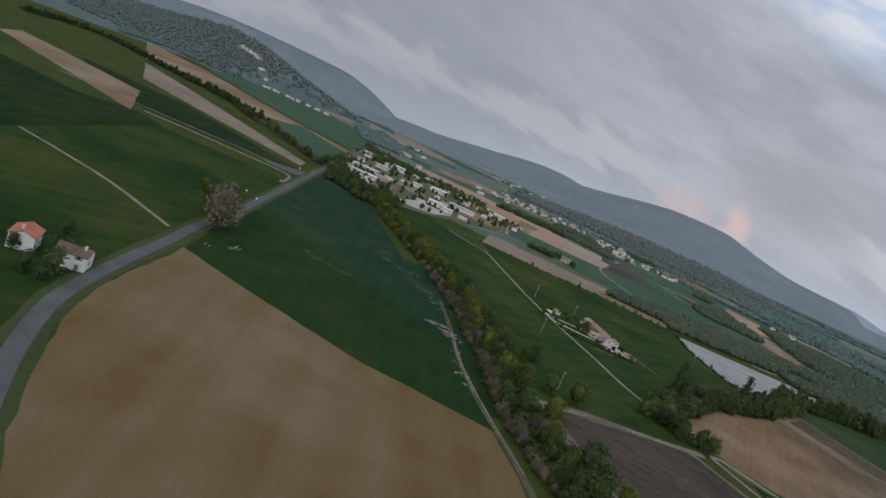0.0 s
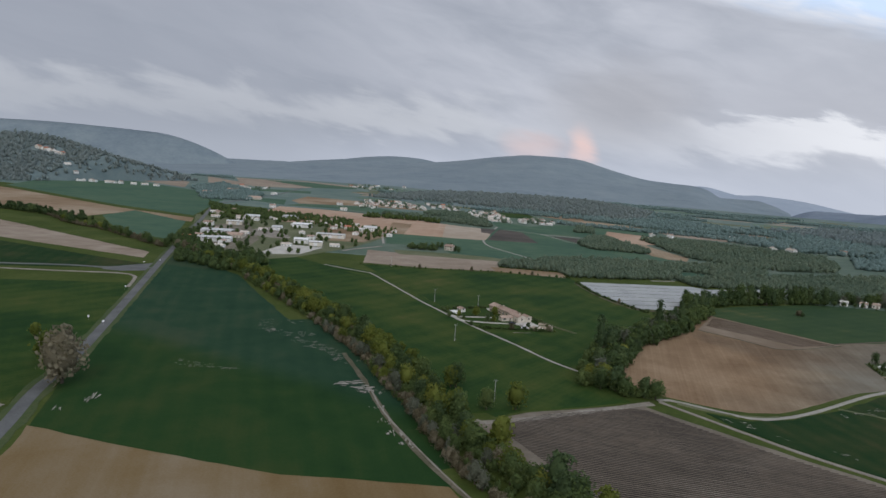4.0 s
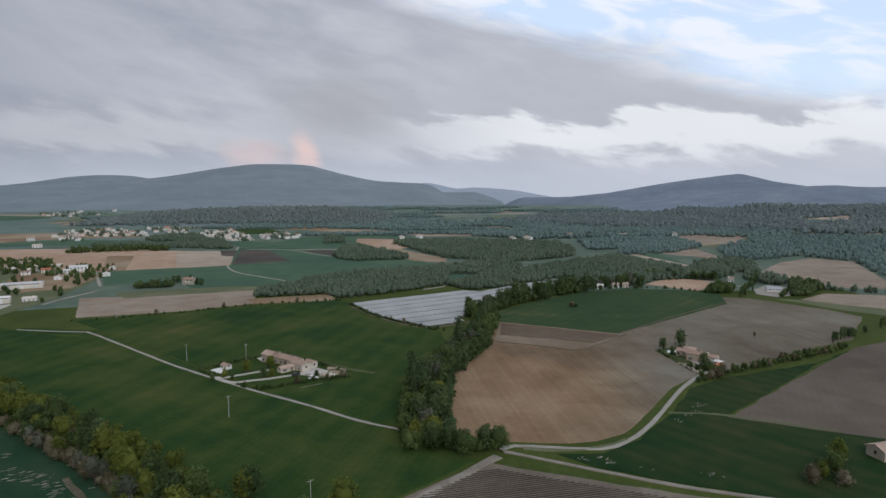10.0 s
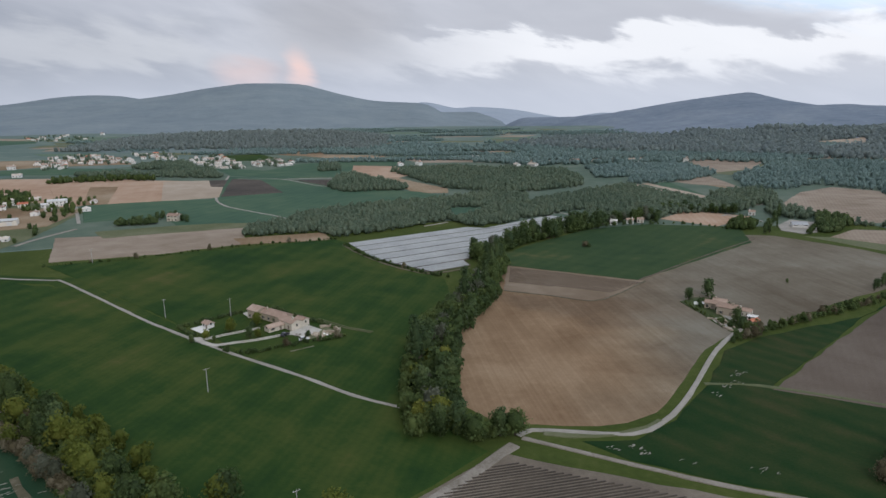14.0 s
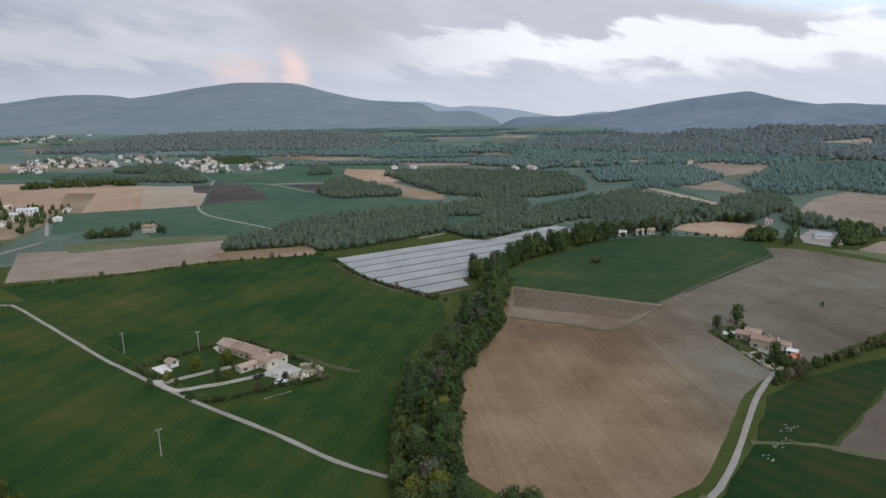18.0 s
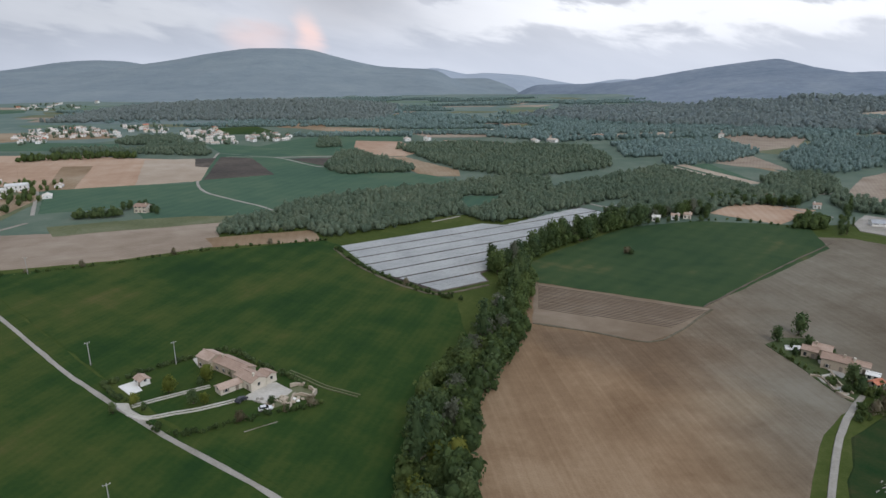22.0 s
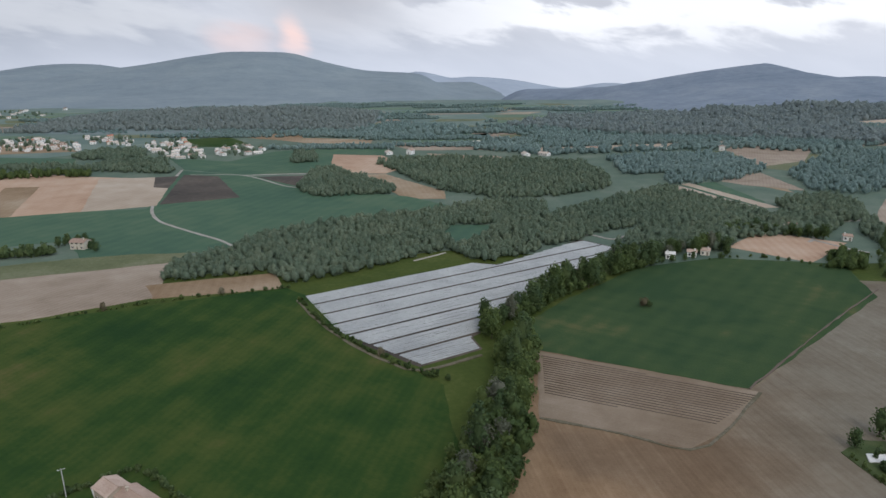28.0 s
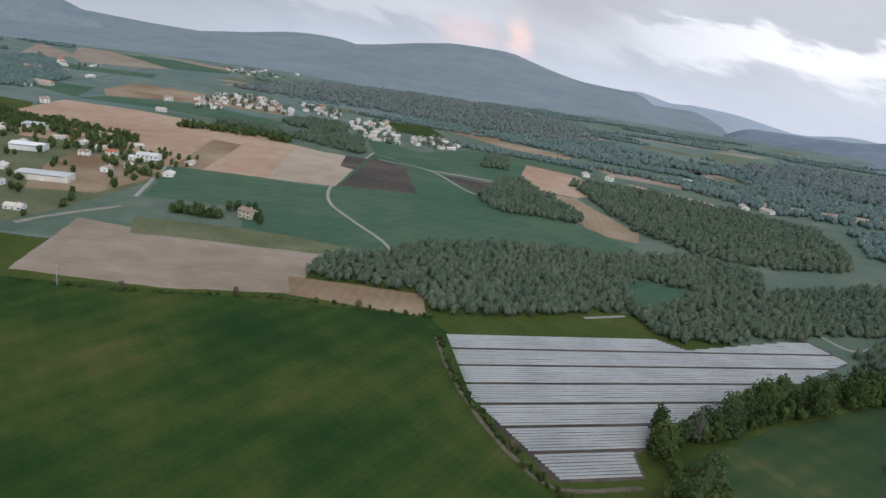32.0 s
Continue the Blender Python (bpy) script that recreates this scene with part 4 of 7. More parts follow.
ribbon("track", [(-256, 818), (-200, 812), (-144, 751), (-121, 740)], 2.2, 0.24, M["gravel"], "pale forked track", "track", wobble=0.2)
ribbon("track", [(-200, 812), (-154, 820), (-116, 819), (-103, 793)], 3.0, 0.24, M["gravel"], "pale upper branch of the forked track", "track", wobble=0.2)
ribbon("track", [(-298, 531), (-339, 603), (-356, 641), (-296, 655), (-238, 665), (-234, 668)], 2.6, 0.24, M["gravel"], "pale track along the ochre field", "track", wobble=0.2)
ribbon("track", [(-299, 449), (-298, 466), (-293, 491), (-288, 509)], 3.0, 0.24, M["dust"], "dusty track to the trading estate", "track", wobble=0.2)
ribbon("track", [(90.6, 221.5), (108.9, 219.2), (130.5, 210.0), (146.6, 202.3)], 1.8, 0.22, M["verge"], "grassy field boundary", "track", wobble=0.4)
hill("backdrop_hill_9", [(-6604, 1175, -119), (-6003, 1444, -59), (-5402, 1712, 8), (-4653, 2049, 99), (-4202, 2251, 148), (-3901, 2384, 171), (-3597, 2516, 175), (-3292, 2646, 166), (-2986, 2776, 151), (-2680, 2905, 135), (-2373, 3034, 113), (-2066, 3163, 91), (-1759, 3293, 68)], 900, 500, M["hill"], "range beyond the mound with haze in its colour", 31.0, 8, 0.9, taper=34.0)
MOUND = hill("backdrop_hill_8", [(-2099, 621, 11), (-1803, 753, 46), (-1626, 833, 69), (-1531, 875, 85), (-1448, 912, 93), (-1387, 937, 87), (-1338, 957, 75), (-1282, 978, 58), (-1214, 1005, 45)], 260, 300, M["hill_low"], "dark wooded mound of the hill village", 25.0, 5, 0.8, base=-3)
ribbon("track", [(106.3, 353.0), (132.0, 376.8), (171, 413), (217, 453)], 0.7, 0.34, M["soil_dull"], "dirt path between wheat and tilled field", "track", wobble=0.3)
ribbon("ditch_bank", [(30.5, 335.5), (54.0, 325.6), (72.0, 316.4), (85.8, 325.4), (108.8, 350.4)], 1.0, 0.24, M["earth"], "low dark bank of a field ditch", "bank", wobble=0.35)
ribbon("bank", [(28.7, 187.6), (43.7, 185.9), (56.3, 188.4), (67.0, 194.8)], 2.2, 0.22, M["verge"], "bare earth bank below the lane", "bank", wobble=0.5)
ribbon("track", [(-62.9, 254.0), (-59.1, 256.6), (-54.6, 259.6)], 0.25, 0.3, M["dust"], "thin pale line of stones in the wheat", "track", wobble=0.1)
ribbon("track", [(-70, 445), (-56, 420), (-38.8, 395.4), (-20.5, 376.3), (-7.7, 369.9), (15.1, 382.5)], 1.4, 0.3, M["earth"], "dirt path beside the covered rows", "track", wobble=0.3)
ribbon("track", [(90, 555), (98, 565), (111, 552), (126, 567), (143, 589)], 1.6, 0.3, M["gravel"], "pale path at the wood's edge", "track", wobble=0.2)
ribbon("track", [(-16, 509), (-6, 517), (3, 525)], 1.4, 0.3, M["gravel"], "short pale path into the wood", "track", wobble=0.2)
for q in ([(231, 541), (241, 552), (248, 570)], [(275, 593), (292, 597), (310, 599), (317, 613)], [(237, 546), (242, 535), (247, 525), (254, 517)]):
    ribbon("track", q, 2.4, 0.32, M["gravel"], "pale lane round the valley farm", "track", wobble=0.2)


# ---- trees ----
def quads(name, V, F, mat, smooth=False):
    """A mesh from arrays of corners and four-cornered faces."""
    me = bpy.data.meshes.new(name)
    V, F = np.asarray(V, np.float32), np.asarray(F, np.int32)
    me.vertices.add(len(V))
    me.vertices.foreach_set("co", V.ravel())
    me.loops.add(F.size)
    me.loops.foreach_set("vertex_index", F.ravel())
    me.polygons.add(len(F))
    me.polygons.foreach_set("loop_start", np.arange(0, F.size, 4, dtype=np.int32))
    me.materials.append(mat)
    me.update(calc_edges=True)
    if smooth:
        me.polygons.foreach_set("use_smooth", np.ones(len(F), bool))
    return me


def leaf_cloud(rng, centres, radii, per, size):
    """Leaf tufts on the outside of clumps: corners and faces."""
    V, F = [], []
    for c, r in zip(centres, radii):
        d = rng.normal(size=(per, 3))
        d[:, 2] += 0.35
        d /= np.linalg.norm(d, axis=1)[:, None]
        at_ = c + d * r * rng.uniform(0.65, 1.05, (per, 1))
        n = d + rng.normal(scale=0.55, size=(per, 3))
        n /= np.linalg.norm(n, axis=1)[:, None]
        u = np.cross(n, rng.normal(size=(per, 3)))
        u /= np.linalg.norm(u, axis=1)[:, None]
        v = np.cross(n, u)
        s = size * rng.uniform(0.6, 1.3, (per, 1))
        k = len(V) * 4 * 0
        quad = np.stack([at_ - u * s - v * s * 0.7, at_ + u * s - v * s * 0.6, at_ + u * s * 0.8 + v * s * 0.7 + n * s * 0.25, at_ - u * s * 0.9 + v * s * 0.6], 1)
        V.append(quad.reshape(-1, 3))
    V = np.concatenate(V)
    return V, np.arange(len(V)).reshape(-1, 4)


def core(rng, c, r, nu=8, nv=5):
    """A lumpy inner mass that closes the crown."""
    V, F = [], []
    for j in range(nv + 1):
        a = math.pi * j / nv
        for i in range(nu):
            b = 2 * math.pi * i / nu
            k = rng.uniform(0.8, 1.1)
            V.append((c[0] + r[0] * k * math.sin(a) * math.cos(b), c[1] + r[1] * k * math.sin(a) * math.sin(b), c[2] + r[2] * k * math.cos(a)))
    for j in range(nv):
        for i in range(nu):
            F.append((j * nu + i, (j + 1) * nu + i, (j + 1) * nu + (i + 1) % nu, j * nu + (i + 1) % nu))
    return np.array(V), np.array(F)


def crown_arrays(seed, h, w, base, clumps, per, size, shape="round", heart=0.33, nu=8, nv=5):
    rng = np.random.default_rng(seed)
    C, R = [], []
    for i in range(clumps):
        z = rng.uniform(0, 1)
        if shape == "column":
            rad = w * 0.5 * (0.55 + 0.45 * math.sin(math.pi * min(1, z * 0.9 + 0.12)))
            rr = w * rng.uniform(0.28, 0.4)
        elif shape == "shrub":
            rad = w * 0.5 * math.sqrt(1 - 0.8 * z * z)
            rr = w * rng.uniform(0.16, 0.26)
        else:
            rad = w * 0.5 * math.sqrt(max(0.05, 1 - (2 * z - 0.85) ** 2 / 1.5))
            rr = w * rng.uniform(0.15, 0.27)
        a, q = rng.uniform(0, 2 * math.pi), rng.uniform(0.35, 0.85)
        C.append((rad * q * math.cos(a), rad * q * math.sin(a), base + (h - base) * (0.08 + 0.84 * z)))
        R.append(rr)
    V, F = leaf_cloud(rng, np.array(C), R, per, size)
    cv, cf = core(rng, (0, 0, base + (h - base) * 0.5), (w * heart, w * heart, (h - base) * (0.42 if heart < 0.35 else 0.48)), nu, nv)
    return np.concatenate([V, cv]), np.concatenate([F, cf + len(V)])


def trunk_mesh(name, h, r, limbs, seed):
    rng = random.Random(seed)
    bm = bmesh.new()

    def tube(p, q, r0, r1, n=6):
        d = (q - p).normalized()
        u = d.orthogonal().normalized()
        v = d.cross(u)
        rings = [[bm.verts.new(c + (u * math.cos(2 * math.pi * i / n) + v * math.sin(2 * math.pi * i / n)) * r) for i in range(n)] for c, r in ((p, r0), (p.lerp(q, 0.5) + u * r0 * 0.3, (r0 + r1) / 2), (q, r1))]
        for a, b in zip(rings, rings[1:]):
            for i in range(n):
                bm.faces.new((a[i], a[(i + 1) % n], b[(i + 1) % n], b[i]))

    tube(Vector((0, 0, -0.2)), Vector((0, 0, h * 0.75)), r, r * 0.4)
    for i in range(limbs):
        a = 2 * math.pi * (i + rng.random() * 0.5) / limbs
        z = h * rng.uniform(0.25, 0.5)
        tube(Vector((0, 0, z)), Vector((math.cos(a) * h * 0.25, math.sin(a) * h * 0.25, z + h * rng.uniform(0.2, 0.35))), r * 0.5, r * 0.15, 5)
    me = bpy.data.meshes.new(name)
    bm.to_mesh(me)
    bm.free()
    me.materials.append(M["bark"])
    return me


TREES = {}


def tree_kind(key, label, mat, h, w, base, clumps, per, size, shape="round", category="tree", name="tree"):
    """Three shapes of one kind of tree, each trunk and crown."""
    TREES[key] = []
    for k in range(3):
        V, F = crown_arrays(hash_of(key) + k * 17, h, w * (0.9 + 0.1 * k), base, clumps, per, size, shape)
        TREES[key].append((quads("crown", V, F, mat), trunk_mesh("trunk", max(base + (h - base) * 0.5, 1.0), 0.035 * h if shape != "shrub" else 0.05, 4, k), label, category, name))


def hash_of(key):
    return sum((i + 3) * ord(c) for i, c in enumerate(key))


tree_kind("round", "round-crowned broadleaf tree in spring leaf", M["leaf"], 9.0, 7.5, 1.2, 34, 15, 0.36)
tree_kind("yellow", "broadleaf tree in yellow-green young leaf", M["leaf_yellow"], 8.0, 6.8, 1.0, 32, 15, 0.34)
tree_kind("dark", "dark dense evergreen tree", M["leaf_dark"], 9.0, 6.5, 0.8, 32, 15, 0.34, name="evergreen_tree")
tree_kind("poplar", "tall slim columnar poplar", M["leaf_dark"], 15.0, 3.6, 1.0, 30, 15, 0.34, "column", name="poplar")
tree_kind("brown", "bare brownish shrub with fine twigs", M["leaf_brown"], 5.0, 5.0, 0.2, 26, 14, 0.26, "shrub", "shrub", "shrub")
tree_kind("bush", "low green hedge bush", M["leaf"], 2.6, 3.4, 0.05, 14, 12, 0.24, "shrub", "bush", "bush")
tree_kind("brown_tree", "big brownish tree just coming into leaf", M["leaf_brown"], 11.0, 10.5, 1.0, 44, 16, 0.4)
tree_kind("grey", "grey-green willow just coming into leaf", M["leaf_grey"], 9.5, 6.5, 1.0, 30, 14, 0.32, name="willow")
tree_kind("cypress", "dark narrow cypress in the garden", M["leaf_dark"], 10.0, 2.0, 0.3, 22, 12, 0.24, "column", name="cypress")
PICK = random.Random(5)


def plant(key, x, y, scale=1.0, group="", tall=1.0, label="", z=0.0):
    crown, trunk, lab, cat, name = PICK.choice(TREES[key])
    root = new(name)
    root.empty_display_size = 0.5
    root.matrix_world = Matrix.Translation((x, y, z)) @ Matrix.Rotation(PICK.uniform(0, 6.28), 4, "Z") @ Matrix.Diagonal((scale, scale, scale * tall, 1))
    tagged(root, label or lab, cat, group)
    for n, me in (("trunk", trunk), ("crown", crown)):
        o = new(n, me)
        o.parent = root
    return root


def belt(pts, width, spacing, mix, group, size=(0.8, 1.2), lane=None):
    """Trees scattered along a line: mix is a list of (kind, weight, side or None)."""
    line = spline(pts, spacing)
    keys = [k for k, w in mix for _ in range(w)]
    for i, q in enumerate(line):
        d = line[min(i + 1, len(line) - 1)] - line[max(i - 1, 0)]
        n = np.array([-d[1], d[0]]) / (np.hypot(*d) + 1e-9)
        p = q + n * PICK.uniform(-width / 2, width / 2) + d / (np.hypot(*d) + 1e-9) * PICK.uniform(-0.4, 0.4) * spacing
        plant(PICK.choice(keys), p[0], p[1], PICK.uniform(*size), group, PICK.uniform(0.85, 1.15))


WOODS = [crown_arrays(50 + k, 9.0, 7.2, 1.0, 10, 11, 0.75) for k in range(6)]
WOODS_FINE = [crown_arrays(150 + k, 9.0, 8.4, 0.3, 8, 7, 0.72, heart=0.38, nu=7, nv=4) for k in range(8)]
WOODS_FAR = []
for k in range(7):
    g = np.random.default_rng(300 + k)
    v, f = leaf_cloud(g, np.array([(g.uniform(-1, 1), 0, 4.5), (1.8, g.uniform(-1, 1), 6.0), (-1.2, 1.4, 5.2)]), [2.6, 2.0, 2.2], 5, 1.15)
    cv, cf = core(g, (0, 0, 3.6), (3.8, 3.8, 3.9), 6, 4)
    WOODS_FAR.append((np.concatenate([v, cv]), np.concatenate([f, cf + len(v)])))


OPEN = []


def wood(name, poly, spacing, mat, label, size=(0.8, 1.15), kinds=WOODS, seed=1, holes=(), z=0.0, floor=None):
    """A stand of closely set trees as one growth."""
    rng = random.Random(seed)
    xs, ys = [p[0] for p in poly], [p[1] for p in poly]
    V, F, n = [], [], 0
    y = min(ys)
    while y < max(ys):
        x = min(xs)
        while x < max(xs):
            px, py = x + rng.uniform(-1.0, 1.0) * spacing, y + rng.uniform(-1.0, 1.0) * spacing
            if floor:
                z = floor(px, py)
            qx, qy = px + 1.1 * spacing * noise.noise(Vector((px / (9 * spacing), py / (9 * spacing), 3))), py + 1.1 * spacing * noise.noise(Vector((px / (9 * spacing), py / (9 * spacing), 8)))
            if px * px + py * py < RIM * RIM and inside(qx, qy, poly) and not any(inside(px, py, h) for h in holes) and not any(a < px < b and c_ < py < e and inside(px, py, h) for a, b, c_, e, h in OPEN):
                v, f = kinds[rng.randrange(len(kinds))]
                s, a = rng.uniform(*size), rng.uniform(0, 6.28)
                c, d = math.cos(a) * s, math.sin(a) * s
                w = np.stack([v[:, 0] * c - v[:, 1] * d + px, v[:, 0] * d + v[:, 1] * c + py, v[:, 2] * s * rng.uniform(0.7, 1.3) + z], 1)
                V.append(w)
                F.append(f + n)
                n += len(v)
            x += spacing
        y += spacing
    if V:
        tagged(new(name, quads(name, np.concatenate(V), np.concatenate(F), mat)), label, "wood", kind="stuff")


for h in ([(205, 730), (234, 751), (268, 640), (229, 640)], [(224, 736), (259, 755), (280, 663), (258, 645)], [(228, 640), (262, 640), (262, 610), (238, 606)], [(270, 755), (305, 775), (318, 709), (287, 665)], [(342, 962), (400, 997), (463, 927), (366, 814), (345, 834)], [(244, 1005), (376, 1062), (298, 1016)], [(-14, 967), (72, 937), (90, 890), (9, 929)], [(301, 586), (326, 614), (384, 654), (448, 673), (395, 544), (367, 503), (320, 511)], [(97, 1567), (211, 1614), (225, 1390), (115, 1389)], [(11, 1355), (80, 1325), (110, 1287), (56, 1250)], [(120, 1010), (420, 1075), (420, 1045), (130, 980)], [(250, 471), (262, 500), (279, 522), (292, 510), (274, 474), (260, 466)]):
    OPEN.append((min(q[0] for q in h), max(q[0] for q in h), min(q[1] for q in h), max(q[1] for q in h), h))


# hedge along the stream between the road fields
def strip(pts, width):
    """The outline of a band of that width along a line."""
    line = spline(pts, 12)
    a, c = [], []
    for i, q in enumerate(line):
        d = line[min(i + 1, len(line) - 1)] - line[max(i - 1, 0)]
        n = np.array([-d[1], d[0]]) / (np.hypot(*d) + 1e-9) * width / 2
        a.append(tuple(q + n))
        c.append(tuple(q - n))
    return a + c[::-1]


HEDGE = [(-360, 322), (-270, 288), (-160, 216), (-112, 182), (-78, 149), (-48, 123), (-21, 97), (8, 73), (24, 58)]
HEDGE_R = [(x + 6, y + 7) for x, y in HEDGE[1:6]]
HEDGE_L = [(x - 6, y - 6) for x, y in HEDGE[1:]]
wood("undergrowth", strip(HEDGE, 10), 2.6, M["leaf"], "tangled green undergrowth of the long hedge", (0.28, 0.6), seed=61)
wood("undergrowth", strip([(-4.6, 187.0), (-7.4, 209.0), (-8.1, 237.3), (-4.5, 269.5), (3.6, 295.5), (16.3, 327.2), (25.7, 362.2), (31.5, 394.1)], 16), 3.0, M["leaf"], "dense undergrowth along the creek", (0.4, 0.8), seed=62)
wood("undergrowth", strip([(16.5, 400.3), (22.0, 412.8), (38, 427), (50, 442), (69, 461), (91, 482), (117, 500)], 8), 3.0, M["leaf"], "dense undergrowth beside the covered rows", (0.4, 0.8), seed=63)
wood("undergrowth", strip([(-8.9, 193.3), (2.1, 187.4), (14.4, 185.2), (20.1, 188.8)], 6), 3.0, M["leaf"], "undergrowth at the lane's end", (0.3, 0.6), seed=64)
belt(HEDGE, 7, 4.2, [("round", 4), ("yellow", 6), ("dark", 1), ("brown", 1)], "trees of the long hedge", (0.7, 1.3))
wood("undergrowth", strip(HEDGE_R, 5), 4.0, M["leaf_yellow"], "young leafy growth beside the hedge", (0.4, 0.8), seed=60)
belt(HEDGE_L, 4, 6.5, [("brown", 4), ("round", 2), ("bush", 2), ("yellow", 1)], "shrubs beside the long hedge", (0.6, 1.0))
wood("undergrowth", strip(HEDGE_L, 4), 2.6, M["leaf"], "low tangle along the hedge foot", (0.12, 0.38), seed=59)
FRINGE = [(-160, 205), (-112, 169), (-79, 139), (-52, 111), (-33, 92), (-12, 75), (4, 64), (16, 51)]
belt(FRINGE, 3.0, 2.4, [("brown", 8), ("grey", 1)], "bare shrubs along the hedge", (0.5, 0.9))
ribbon("track", [(-118, 166), (-104, 152), (-87, 134.5), (-75.5, 121.7), (-56.5, 102), (-34.4, 83.4), (-16.6, 70.5), (2, 55), (20, 38)], 2.0, 0.24, M["earth"], "trodden earth path along the hedge", "track", wobble=0.4)
ribbon("track", [(-82, 129.5), (-68, 113.5), (-46.5, 94.5), (-24, 76.5), (-6, 63)], 0.6, 0.36, M["dust"], "bare wheel line of the hedge path", "track", 0.02, wobble=0.15)
for key, x, y, k in (("yellow", -21, 106, 1.55), ("yellow", -57.7, 151.7, 1.3), ("yellow", 18, 81, 1.1), ("dark", 3, 86, 1.5), ("round", 10, 78, 1.35), ("yellow", -95, 171, 1.1), ("round", -45.7, 112, 1.0), ("grey", -35.6, 101, 0.75), ("grey", -28, 101, 0.7), ("grey", -20, 91, 0.7), ("round", -70, 150, 1.2), ("dark", -120, 190, 1.1)):
    plant(key, x, y, k, "trees of the long hedge")
# trees along the creek
belt([(-4.6, 187.0), (-7.4, 209.0), (-8.1, 237.3), (-4.5, 269.5), (3.6, 295.5), (16.3, 327.2), (25.7, 362.2), (31.5, 394.1)], 7, 4.6, [("round", 5), ("dark", 3), ("yellow", 2), ("poplar", 1), ("grey", 1)], "trees of the creek", (0.85, 1.4))
wood("undergrowth", strip([(-0.1, 189.4), (-0.7, 208.8), (-0.5, 237.1), (3.1, 269.3), (12.1, 298.5), (26.4, 336.7)], 9), 3.6, M["leaf"], "trees and scrub of the lower creek", (0.6, 1.1), seed=75)
belt([(-0.1, 189.4), (-0.7, 208.8), (-0.5, 237.1), (3.1, 269.3), (12.1, 298.5), (26.4, 336.7)], 6, 9.0, [("round", 4), ("dark", 3), ("grey", 2), ("yellow", 1)], "trees of the creek", (0.8, 1.35))
belt([(-8.9, 193.3), (2.1, 187.4), (14.4, 185.2), (20.1, 188.8)], 6, 4.5, [("round", 4), ("dark", 1), ("yellow", 1)], "trees of the creek", (0.7, 1.1))
belt([(16.5, 400.3), (22.0, 412.8), (38, 427), (50, 442), (69, 461), (91, 482), (117, 500)], 10, 5.0, [("round", 5), ("dark", 3), ("grey", 1)], "trees beyond the covered rows", (1.0, 1.55))
for x, y in [(46, 442), (48, 444), (71, 463), (73, 464), (95, 487), (102, 489), (107, 495)] + [(100, 501), (105, 497), (70, 460), (49, 446), (73, 461), (95, 493)]:
    plant("poplar", x, y, PICK.uniform(0.8, 1.05), "poplars of the creek")
# hedges and loose trees
wood("hedge", strip([(118.6, 260.7), (141.1, 274.9), (168.3, 290.1), (192.7, 302.5), (223.2, 319.8)], 4), 2.4, M["leaf"], "rough dark hedge of the hamlet lane", (0.2, 0.42), seed=66)
belt([(118.6, 260.7), (141.1, 274.9), (168.3, 290.1), (192.7, 302.5), (223.2, 319.8)], 3, 5.5, [("bush", 2), ("brown", 2)], "bushes of the hamlet hedge", (0.4, 1.0))
belt([(-242, 394), (-196, 412), (-139, 444), (-77, 464)], 1, 6.5, [("bush", 5), ("brown", 1)], "bushes at the field edge", (0.4, 0.8))
wood("hedge", strip([(-68, 445), (-56, 421), (-39.1, 397.7), (-20.7, 378.3), (-6.7, 366.9), (2.5, 361.7)], 2), 1.8, M["leaf"], "low scrub along the covered rows", (0.12, 0.26), seed=68)
wood("hedge", strip([(-242, 394), (-196, 412), (-139, 444), (-77, 464)], 1.5), 1.6, M["leaf"], "thin scrub line at the field edge", (0.08, 0.16), seed=69)
belt([(-68, 445), (-56, 421), (-39.1, 397.7), (-20.7, 378.3), (-6.7, 366.9), (2.5, 361.7)], 1.5, 8.0, [("bush", 4), ("brown", 2)], "bushes along the covered rows", (0.6, 1.0))
wood("undergrowth", strip([(-720, 440), (-611, 396), (-547, 385), (-472, 360), (-417, 342)], 9), 3.0, M["leaf_brown"], "brown scrub under the tree line", (0.2, 0.45), seed=65)
wood("grove", strip([(-972, 270), (-1025, 359), (-1008, 412), (-841, 416), (-744, 430), (-615, 423)], 12), 4.0, M["leaf"], "line of dark trees beyond the pasture", (0.4, 0.9), seed=58)
belt([(-720, 440), (-611, 396), (-547, 385), (-472, 360), (-417, 342)], 7, 10.0, [("round", 4), ("brown", 2), ("yellow", 2)], "trees behind the junction", (0.7, 1.1))
belt([(-783, 402), (-766, 430), (-694, 422)], 6, 12.0, [("dark", 3), ("round", 2)], "trees of the side field", (0.9, 1.2))
wood("grove", strip([(-267, 522), (-260, 524), (-252, 525), (-243, 527), (-234, 531)], 11), 2.7, M["leaf_dark"], "dense dark trees beside the lone house", (0.4, 0.75), seed=67)
belt([(-238, 544), (-237, 553), (-232, 557), (-223, 550), (-212, 535)], 3, 4.0, [("dark", 5)], "dark trees round the lone house", (0.5, 0.75))
for k, (x, y) in enumerate([(-386, 335), (-370, 332), (-335, 319), (-357, 371), (-369, 394), (-406, 347)]):
    plant(("brown_tree", "brown_tree", "dark", "round", "dark", "brown_tree")[k], x, y, (0.9, 0.8, 1.3, 1.1, 1.0, 0.7)[k], "trees at the road corner")
for key, (x, y), s in zip(("brown_tree", "yellow", "yellow", "round", "round", "yellow"), [(-182.1, 71.7), (-205.2, 83.5), (-26.8, 142.6), (-36.5, 136.8), (-55.7, 152.5), (-243.8, 103.7), (138.7, 346.9), (129.6, 352.9), (16.2, 193.2), (3.0, 211.0), (-99.4, 154.2)], (1.9, 1.6, 1.25, 0.95, 1.15, 0.95)):
    plant(key, x, y, s)

